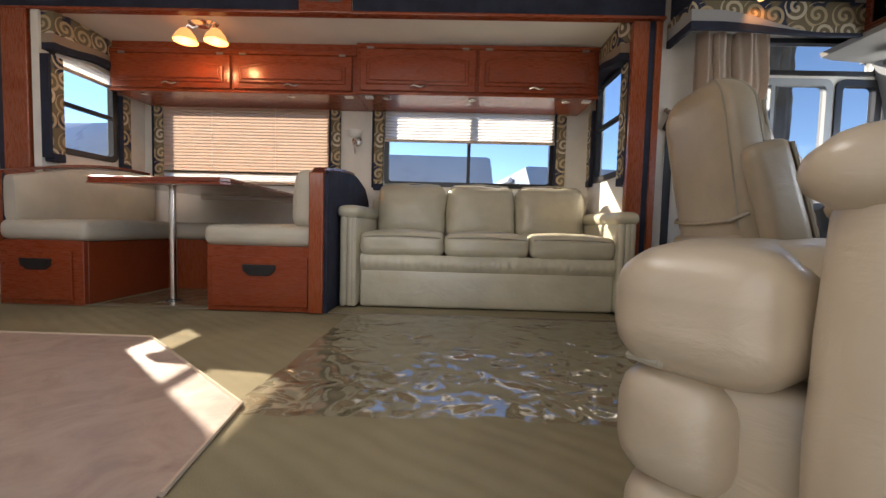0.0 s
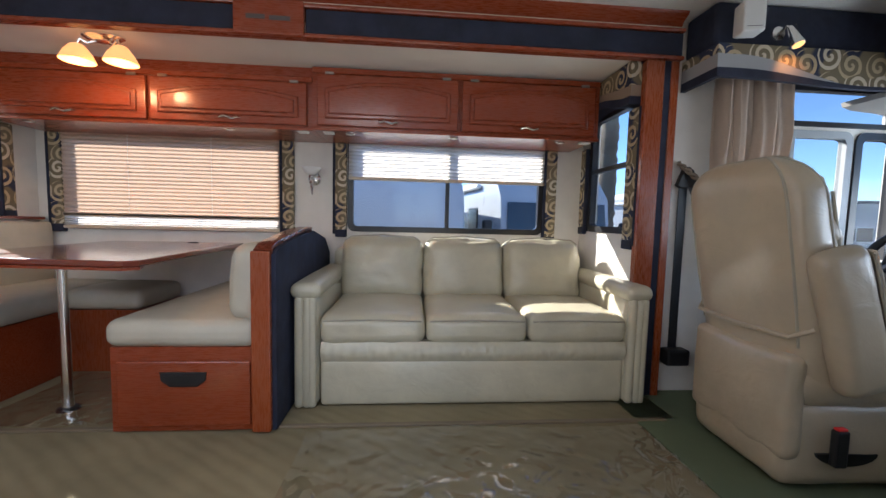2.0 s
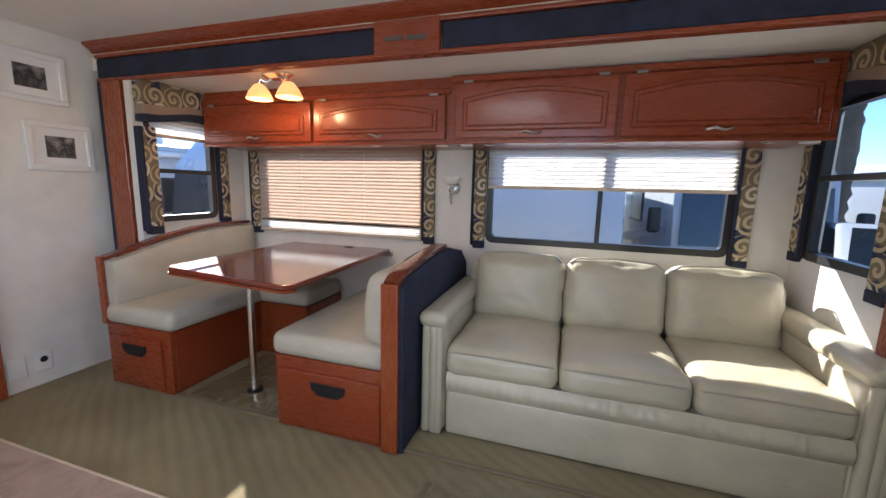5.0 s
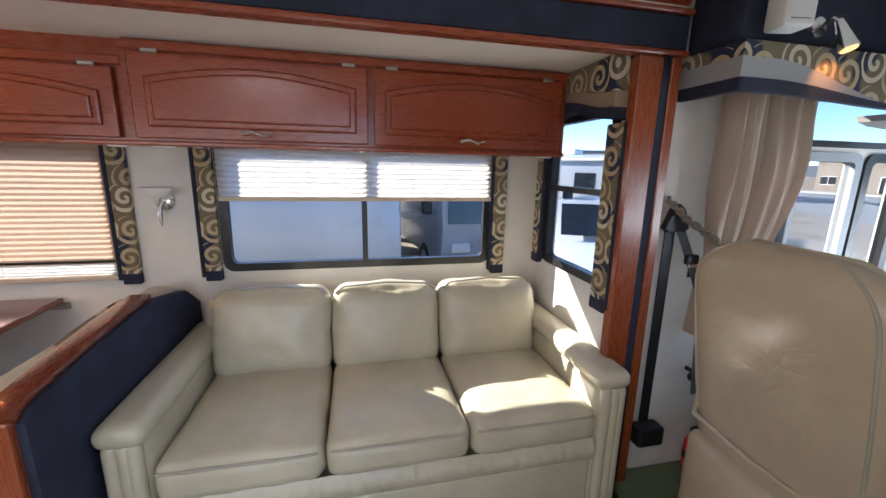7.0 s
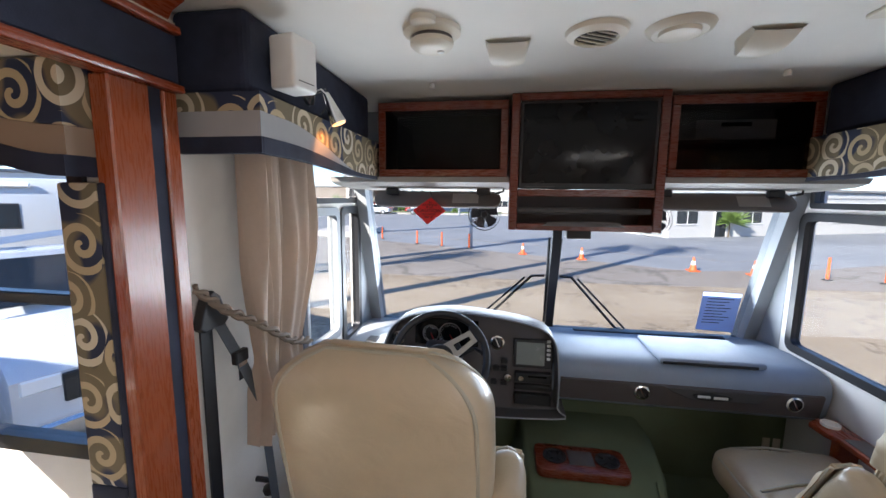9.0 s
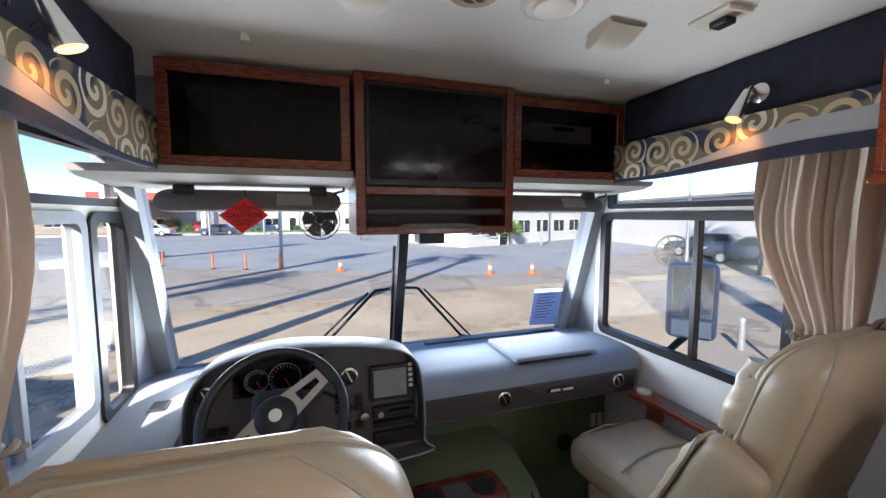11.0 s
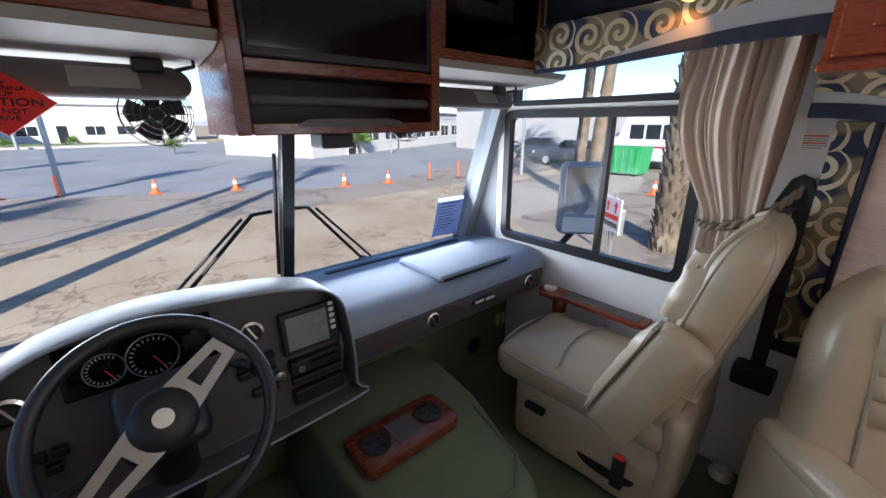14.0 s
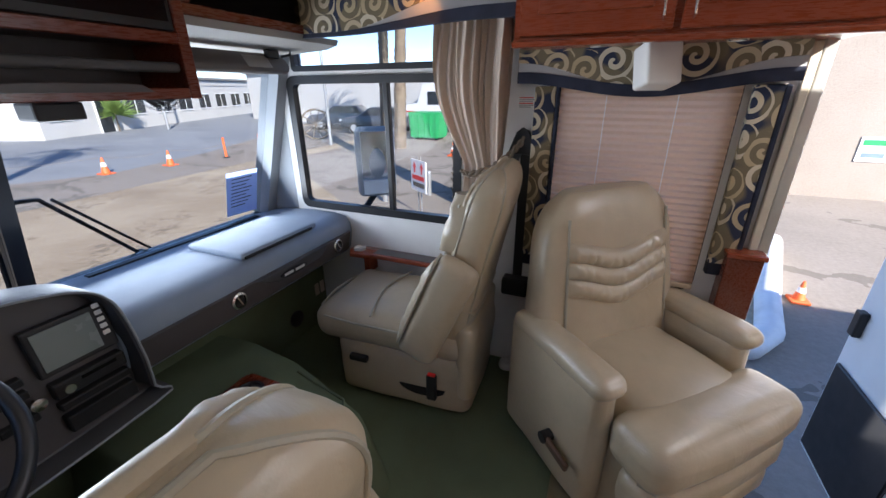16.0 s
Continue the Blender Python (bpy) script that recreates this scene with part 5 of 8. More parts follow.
rad = part("monitor", moved(B(-0.012, 0.012, 1.582, 1.775, -0.075, 0.07, bevel=0.006, seg=2), Matrix.Translation((2.325, 0, 0.765)) @ Matrix.Rotation(radians(6), 4, "Y")), M_BLACK, dash, "black backup camera monitor")
part("monitor_glass", moved(B(-0.0155, -0.0125, 1.622, 1.760, -0.058, 0.055), Matrix.Translation((2.325, 0, 0.765)) @ Matrix.Rotation(radians(6), 4, "Y")), M_LCD, rad, "grey unlit screen")
for k in range(5):
    part("button", moved(B(-0.0155, -0.0125, 1.594, 1.612, -0.03 + 0.022 * k, -0.016 + 0.022 * k, bevel=0.002), Matrix.Translation((2.325, 0, 0.765)) @ Matrix.Rotation(radians(6), 4, "Y")), M_WHITE, rad)
radio = part("radio", B(2.300, 2.34, 1.585, 1.765, 0.615, 0.665, bevel=0.004), M_BLACK, dash, "black radio with a silver knob")
part("knob", cyl((2.302, 1.735, 0.642), (2.285, 1.735, 0.642), 0.013, seg=16), M_CHROME, radio, smooth=True)
part("display", B(2.2985, 2.3005, 1.61, 1.70, 0.645, 0.655), M_SCREEN, radio)
part("coin_slot", B(2.30, 2.34, 1.585, 1.765, 0.575, 0.600, bevel=0.004), M_INK, dash)
part("storage_slot", B(2.295, 2.34, 1.585, 1.765, 0.50, 0.555, bevel=0.004), M_INK, dash)
for k, (y, z) in enumerate(((1.90, 0.715), (1.90, 0.675), (1.86, 0.675), (1.82, 0.715), (1.82, 0.675), (1.82, 0.60), (1.87, 0.60), (2.36, 0.66), (2.32, 0.66), (2.34, 0.62))):
    part("rocker_switch", B(2.308, 2.335, y - 0.016, y + 0.016, z - 0.012, z + 0.012, bevel=0.003), M_BLACK, dash)
part("ignition", lathe([(0.018, 0), (0.018, 0.012), (0.008, 0.014)], 20, m=Matrix.Translation((2.312, 1.80, 0.635)) @ Matrix.Rotation(radians(-90), 4, "Y")), M_CHROME, dash, smooth=True)

# steering wheel
wheel = thing("steering_wheel", "black leather two-spoke steering wheel with brushed metal spokes", "steering wheel", (2.04, 2.11, 0.824), kind="")
WM = Matrix.Translation((2.04, 2.11, 0.824)) @ Matrix.Rotation(radians(-52), 4, "Y")
part("rim", moved(tube([(0.212 * math.cos(2 * math.pi * k / 48), 0.212 * math.sin(2 * math.pi * k / 48), 0) for k in range(48)], 0.0165, 12, True), WM), M_WHEEL, wheel, smooth=True)
hub = part("hub", lathe([(0.05, -0.05), (0.066, -0.03), (0.066, 0.0), (0.055, 0.014), (0.03, 0.020), (0.001, 0.021)], 28, m=WM), M_BLACK, wheel, smooth=True)
part("hub_badge", lathe([(0.021, 0.020), (0.020, 0.026), (0.001, 0.027)], 20, m=WM), M_CHROME, hub, smooth=True)
for s, a in ((1, -52), (1, 128)):
    R = WM @ Matrix.Rotation(radians(a), 4, "Z")
    bm = bmesh.new()
    outer = [(0.04, -0.045), (0.205, -0.028), (0.205, 0.028), (0.04, 0.045)]
    inner = [(0.085, -0.018), (0.165, -0.010), (0.165, 0.010), (0.085, 0.018)]
    lo = [bm.verts.new((x, y, 0.002 - 0.0 * x)) for x, y in outer]
    li = [bm.verts.new((x, y, 0.002)) for x, y in inner]
    for k in range(4):
        bm.faces.new((lo[k], lo[(k + 1) % 4], li[(k + 1) % 4], li[k]))
    part("spoke", moved(thicken(bm, 0.005), R), M_BRUSHED, wheel, "brushed metal slotted spoke")
    part("grip", moved(soft(0.185, 0.222, -0.05, 0.05, -0.014, 0.016, 0.014, flat=3), R), M_WHEEL, wheel, smooth=True)
tilt_axis = WM @ Vector((0, 0, -0.22))
part("column", cyl(WM @ Vector((0, 0, -0.03)), tilt_axis, 0.045, 0.055, 20), M_BLACK, wheel, smooth=True)
part("shroud", moved(soft(-0.07, 0.11, -0.085, 0.085, -0.26, -0.06, 0.03, flat=3), WM), M_BLACK, wheel, "black plastic column shroud", True)
part("stalk", tube([WM @ Vector(p) for p in ((0.0, 0.05, -0.06), (-0.05, 0.13, -0.05), (-0.07, 0.20, -0.045))], [0.008, 0.009, 0.012], 8), M_BLACK, wheel, smooth=True)
part("shift_lever", tube([WM @ Vector(p) for p in ((0.02, -0.05, -0.07), (0.07, -0.15, -0.05), (0.04, -0.19, -0.01))], [0.008, 0.009, 0.011], 8), M_BLACK, wheel, smooth=True)
part("column_foot", cyl(tilt_axis, (2.40, 2.11, 0.30), 0.05, 0.06, 16), M_BLACK, wheel, smooth=True)

# engine cover and tray
hump = thing("engine_cover", "green carpeted engine cover between the cab seats", "cover", (2.2, 1.4, 0.006), kind="structure")
top = [(2.70, 1.72), (2.70, 1.08), (2.38, 1.06), (2.10, 1.10), (1.68, 1.24), (1.62, 1.30), (1.62, 1.62), (1.68, 1.70), (2.10, 1.72)]
low = [(x + (-0.04 if x < 1.7 else 0), y + (0.05 if y > 1.5 else -0.05)) for x, y in top]
bm = loft([[(x, y, 0.007) for x, y in low], [(x, y, 0.28) for x, y in top], [(x + (0.012 if x < 1.7 else 0), 1.4 + (y - 1.4) * 0.97, 0.318) for x, y in top], [(x + (0.03 if x < 1.7 else 0), 1.4 + (y - 1.4) * 0.92, 0.33) for x, y in top]], closed=True)
bmesh.ops.holes_fill(bm, edges=bm.edges[:], sides=20)
bmesh.ops.recalc_face_normals(bm, faces=bm.faces)
part("carpet_shell", bm, M_GREEN, hump, smooth=True)
part("service_hatch_seam", tube([(2.05, 1.16, 0.331), (1.78, 1.22, 0.331), (1.70, 1.32, 0.331), (1.70, 1.55, 0.331), (1.80, 1.62, 0.331)], 0.006, 6), M_GREEN, hump)
tray = thing("cup_tray", "glossy cherry cup holder tray on the engine cover", "tray", (2.1, 1.47, 0.331))
pts = []
for cx, cy, st in ((2.155, 1.635, 0), (2.035, 1.635, 90), (2.035, 1.305, 180), (2.155, 1.305, 270)):
    pts += [(cx + 0.035 * math.cos(radians(st + k * 30)), cy + 0.035 * math.sin(radians(st + k * 30))) for k in range(4)]
part("tray_board", prism(pts, "z", 0.332, 0.375, bevel=0.008), M_WOOD_Y, tray, smooth=True)
part("tray_mat", B(2.045, 2.145, 1.415, 1.525, 0.3755, 0.379, bevel=0.002), M_DASH_DARK, tray)
for y in (1.355, 1.585):
    cup = part("cup_ring", lathe([(0.052, 0.0), (0.052, 0.006), (0.042, 0.006), (0.040, -0.0), (0.03, -0.004)], 28, m=Matrix.Translation((2.095, y, 0.376))), M_BLACK, tray, "black plastic cup holder", True)
    for k in range(4):
        part("cup_finger", B(-0.006, 0.006, 0.018, 0.044, 0.001, 0.008, m=Matrix.Translation((2.095, y, 0.376)) @ Matrix.Rotation(radians(45 + 90 * k), 4, "Z")), M_RUBBER, cup)

arm_tray = thing("side_tray", "cherry armrest tray with a cup ring on the wall", "tray", (2.0, 0.40, 0.50))
part("tray_board", prism([(2.28, 0.345), (2.29, 0.42), (2.25, 0.475), (2.17, 0.47), (2.13, 0.45), (1.74, 0.45), (1.72, 0.43), (1.72, 0.345)], "z", 0.54, 0.565, bevel=0.006), M_WOOD, arm_tray, smooth=True)
part("tray_inset", B(1.75, 2.12, 0.36, 0.435, 0.5655, 0.5685), M_DASH_DARK, arm_tray)
part("cup_ring", lathe([(0.034, 0), (0.034, 0.012), (0.028, 0.013), (0.026, 0.004), (0.001, 0.004)], 24, m=Matrix.Translation((2.225, 0.41, 0.566))), M_WHITE, arm_tray, smooth=True)
part("bracket", B(2.16, 2.20, PW + 0.001, 0.42, 0.43, 0.54, bevel=0.004), M_WOOD, arm_tray)

floor_speaker = thing("kick_speaker", "round black speaker in the firewall", "speaker", (2.575, 0.62, 0.10))
part("grille", lathe([(0.05, 0), (0.05, 0.008), (0.03, 0.014), (0.001, 0.015)], 24, m=Matrix.Translation((2.579, 0.62, 0.14)) @ Matrix.Rotation(radians(-90), 4, "Y")), M_BLACK, floor_speaker, smooth=True)
for y in (0.42, 0.37):
    solid("outlet_plate", B(2.572, 2.5795, y - 0.018, y + 0.018, 0.20, 0.28, bevel=0.003), M_CREAM, "small cream outlet plate on the firewall", "outlet")

# ---- cab: overhead ----
def glass_cabinet(y0, y1, label):
    th = thing("overhead_cab_cabinet", label, "cabinet", (2.3, (y0 + y1) / 2, 1.62), "cab overhead cabinets")
    z0, z1, x = 1.635, 1.985, 2.285
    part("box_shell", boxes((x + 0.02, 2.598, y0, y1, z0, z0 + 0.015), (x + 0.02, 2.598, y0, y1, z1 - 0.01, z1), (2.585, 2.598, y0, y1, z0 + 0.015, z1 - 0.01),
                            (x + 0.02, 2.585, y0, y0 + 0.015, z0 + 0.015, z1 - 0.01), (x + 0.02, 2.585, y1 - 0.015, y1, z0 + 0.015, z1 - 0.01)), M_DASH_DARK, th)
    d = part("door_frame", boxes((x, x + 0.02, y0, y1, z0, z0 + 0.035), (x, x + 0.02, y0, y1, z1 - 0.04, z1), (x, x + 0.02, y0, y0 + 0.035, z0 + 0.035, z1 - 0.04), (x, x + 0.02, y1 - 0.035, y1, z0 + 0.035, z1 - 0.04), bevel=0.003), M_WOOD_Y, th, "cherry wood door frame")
    part("smoked_glass", B(x + 0.008, x + 0.012, y0 + 0.03, y1 - 0.03, z0 + 0.03, z1 - 0.035), M_SMOKE, d, "dark smoked glass")
    return th


glass_cabinet(1.835, 2.46, "cherry framed overhead cabinet with smoked glass")
glass_cabinet(0.545, 1.135, "cherry framed overhead cabinet holding a silver receiver")
M_SATINCASE = plain("silver_plastic", (0.62, 0.60, 0.55), 0.35, 0.3, bump=0.05)
recv = thing("receiver", "silver disc receiver behind smoked glass", "receiver", (2.42, 0.86, 1.65))
part("case", B(2.32, 2.56, 0.70, 1.02, 1.80, 1.885, bevel=0.004), M_SATINCASE, recv)
part("display", B(2.317, 2.3198, 0.80, 0.92, 1.855, 1.872), M_SCREEN, recv)
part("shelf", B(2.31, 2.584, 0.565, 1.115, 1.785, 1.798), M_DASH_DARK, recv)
tv = thing("tv_cabinet", "cherry television cabinet with a flat screen and open shelf", "cabinet", (2.4, 1.485, 1.39))
ty0, ty1, tz0, tz1, tx = 1.148, 1.822, 1.389, 2.006, 2.262
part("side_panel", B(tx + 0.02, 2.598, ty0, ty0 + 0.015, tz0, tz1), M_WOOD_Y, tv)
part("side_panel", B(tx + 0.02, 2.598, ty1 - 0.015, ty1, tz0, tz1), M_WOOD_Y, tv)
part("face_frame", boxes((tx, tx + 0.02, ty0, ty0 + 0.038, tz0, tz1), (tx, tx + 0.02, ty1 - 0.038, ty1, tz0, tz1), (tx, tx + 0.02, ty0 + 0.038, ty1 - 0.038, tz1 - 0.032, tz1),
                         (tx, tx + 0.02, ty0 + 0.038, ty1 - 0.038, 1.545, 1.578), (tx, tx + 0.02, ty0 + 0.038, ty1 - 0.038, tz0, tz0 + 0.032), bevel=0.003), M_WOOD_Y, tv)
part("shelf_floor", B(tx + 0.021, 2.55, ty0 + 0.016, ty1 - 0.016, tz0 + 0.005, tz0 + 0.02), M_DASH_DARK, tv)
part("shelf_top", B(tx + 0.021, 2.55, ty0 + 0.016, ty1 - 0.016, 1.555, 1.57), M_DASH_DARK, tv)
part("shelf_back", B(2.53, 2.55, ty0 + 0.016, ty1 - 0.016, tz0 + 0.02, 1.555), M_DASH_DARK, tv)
part("shelf_lip", soft(tx + 0.012, tx + 0.05, ty0 + 0.04, ty1 - 0.04, 1.465, 1.495, 0.012, flat=3), M_GREY, tv, "grey padded shelf lip", True)
part("finger_notch", prism([(1.30, 1.41), (1.67, 1.41), (1.64, 1.428), (1.60, 1.432), (1.37, 1.432), (1.33, 1.428)], "x", tx - 0.004, tx + 0.002), M_DASH_DARK, tv)
scr = part("television", B(tx + 0.004, tx + 0.06, ty0 + 0.04, ty1 - 0.04, 1.58, tz1 - 0.034, bevel=0.004), M_BLACK, tv, "flat black television")
part("screen", B(tx + 0.0015, tx + 0.0045, ty0 + 0.055, ty1 - 0.055, 1.605, tz1 - 0.048), M_SCREEN, scr)
part("tv_buttons", B(tx + 0.001, tx + 0.004, 1.62, 1.75, 1.588, 1.592), M_GREY, scr)
M_HEADER = plain("header_vinyl", (0.33, 0.31, 0.28), 0.6, vary=0.05, fine=300, bump=0.15)
structure("trim_header", prism([(2.285, 1.634), (2.598, 1.634), (2.70, 1.60), (2.66, 1.575), (2.36, 1.595), (2.30, 1.61)], "y", PW + 0.002, 1.147, bevel=0.004), M_HEADER, "grey-beige padded header over the windshield", True)
structure("trim_header_driver", prism([(2.285, 1.634), (2.598, 1.634), (2.70, 1.60), (2.66, 1.575), (2.36, 1.595), (2.30, 1.61)], "y", 1.823, DW - 0.002, bevel=0.004), M_HEADER, "grey-beige padded header over the windshield", True)


M_VISOR = plain("taupe_visor_vinyl", (0.13, 0.115, 0.105), 0.6, vary=0.06, fine=300, bump=0.2)


def visor(y0, y1):
    th = thing("sun_visor", "grey padded sun visor on a bent metal rod", "visor", (2.52, y0, 1.50))
    ends = [(y1 - 0.05 + 0.05 * math.cos(a), 0.05 * math.sin(a)) for a in [math.pi * (k / 10 - 0.5) for k in range(11)]]
    ends += [(y0 + 0.05 + 0.05 * math.cos(a), 0.05 * math.sin(a)) for a in [math.pi * (k / 10 + 0.5) for k in range(11)]]
    part("pad", moved(prism(ends, "x", -0.012, 0.012, bevel=0.008), Matrix.Translation((2.52, 0, 1.525)) @ Matrix.Rotation(radians(35), 4, "Y")), M_VISOR, th, smooth=True)
    part("mirror_patch", moved(B(-0.0135, -0.0122, y0 + 0.12, y0 + 0.26, -0.03, 0.03), Matrix.Translation((2.52, 0, 1.525)) @ Matrix.Rotation(radians(35), 4, "Y")), M_HEADER, th, "pale label patch")
    part("rod", tube([(2.52, y0 + 0.03, 1.56), (2.50, y0 - 0.01, 1.57), (2.50, y0 - 0.012, 1.60)], 0.006), M_BLACK, th, smooth=True)
    part("clip", B(2.50, 2.53, y0 + 0.06, y0 + 0.13, 1.55, 1.585, bevel=0.004), M_BLACK, th)
    part("clip", B(2.50, 2.53, y0 + 0.56, y0 + 0.63, 1.55, 1.585, bevel=0.004), M_BLACK, th)


visor(1.86, 2.56)
visor(0.46, 1.10)


def desk_fan(y, z):
    th = thing("cab_fan", "small black wire-guard dash fan", "fan", (2.60, y, z - 0.1), "cab fans")
    m = Matrix.Translation((2.60, y, z)) @ Matrix.Rotation(radians(-90), 4, "Y")
    for r, h in ((0.088, 0), (0.088, 0.04), (0.072, 0.047), (0.056, 0.05), (0.040, 0.052), (0.026, 0.052), (0.07, -0.008), (0.045, -0.012)):
        part("guard_ring", moved(tube([(r * math.cos(2 * math.pi * k / 28), r * math.sin(2 * math.pi * k / 28), h) for k in range(28)], 0.0016, 5, True), m), M_BLACK, th)
    for k in range(12):
        a = 2 * math.pi * k / 12
        c, s = math.cos(a), math.sin(a)
        part("guard_wire", moved(tube([(0.085 * c, 0.085 * s, 0.0), (0.085 * c, 0.085 * s, 0.04), (0.056 * c, 0.056 * s, 0.05), (0.014 * c, 0.014 * s, 0.052)], 0.0014, 5), m), M_BLACK, th)
    part("motor", lathe([(0.03, -0.03), (0.034, -0.015), (0.022, 0.01), (0.016, 0.03), (0.001, 0.032)], 18, m=m), M_BLACK, th, smooth=True)
    for k in range(5):
        bm = bmesh.new()
        bm.faces.new([bm.verts.new(p) for p in ((0.018, -0.018, 0.008), (0.060, -0.042, 0.000), (0.078, -0.006, 0.010), (0.070, 0.022, 0.022), (0.02, 0.014, 0.022))])
        part("blade", moved(thicken(bm, 0.002), m @ Matrix.Rotation(radians(18 + 72 * k), 4, "Z")), M_BLACK, th)
    part("stem", tube([(2.61, y, z + 0.03), (2.63, y, z + 0.11), (2.62, y, 1.60)], 0.009), M_BLACK, th, smooth=True)


desk_fan(1.95, 1.445)
desk_fan(1.075, 1.43)

caution = thing("caution_sign", "red diamond caution card hanging from the visor", "sign", (2.485, 2.235, 1.38))
d = 0.088
HANG = Matrix.Translation((2.485, 0, 1.525)) @ Matrix.Rotation(radians(38), 4, "Y") @ Matrix.Translation((-2.485, 0, -1.545))
part("card", moved(prism([(2.235 - d, 1.47), (2.235, 1.47 - d), (2.235 + d, 1.47), (2.235, 1.47 + d)], "x", 2.484, 2.486), HANG), M_RED, caution)
TM = Matrix.Rotation(radians(-90), 4, "Z") @ Matrix.Rotation(radians(90), 4, "X")
for txt, size, dz in (("TV", 0.017, 0.052), ("ANTENNA", 0.017, 0.036), ("IS UP", 0.017, 0.020), ("CAUTION", 0.029, -0.002), ("DO NOT", 0.018, -0.026), ("DRIVE", 0.018, -0.044)):
    writing(txt, size, HANG @ Matrix.Translation((2.4832, 2.235, 1.47 + dz)) @ TM, M_INK, "lettering", caution)
part("hang_loop", tube([(2.485, 2.235, 1.552), (2.50, 2.24, 1.57), (2.515, 2.235, 1.545)], 0.002, 5), M_BLACK, caution)

rear_monitor = solid("dash_camera_box", B(2.42, 2.52, 1.41, 1.53, 1.335, 1.386, bevel=0.008, seg=2), M_BLACK, "small black box under the television cabinet", "device")
pap = thing("paper_sheet", "blue-white printed sheet taped inside the windshield", "paper", (2.92, 0.57, 0.75))
bm = bmesh.new()
bm.faces.new([bm.verts.new((slope_x(z) - 0.012, y, z)) for y, z in ((0.665, 1.0), (0.455, 0.995), (0.44, 0.735), (0.65, 0.745))])
part("sheet", thicken(bm, 0.001), M_PAPER, pap)
bm = bmesh.new()
for k in range(9):
    z = 0.96 - 0.02 * k
    bm.faces.new([bm.verts.new((slope_x(zz) - 0.0145, y, zz)) for y, zz in ((0.63, z), (0.49 + 0.02 * (k % 3), z), (0.49 + 0.02 * (k % 3), z - 0.005), (0.63, z - 0.005))])
tagged(part("print_lines", bm, M_GREY, pap), kind="stuff")

# side valances, navy boards, curtains: one per side; the passenger's is the mirror image
MID = (DW + PW) / 2


def flip(bm, mirrored):
    if mirrored:
        for v in bm.verts:
            v.co.y = 2 * MID - v.co.y
        bmesh.ops.reverse_faces(bm, faces=bm.faces)
    return bm


def smooth_step(a, b, x):
    t = max(0, min(1, (x - a) / (b - a)))
    return t * t * (3 - 2 * t)


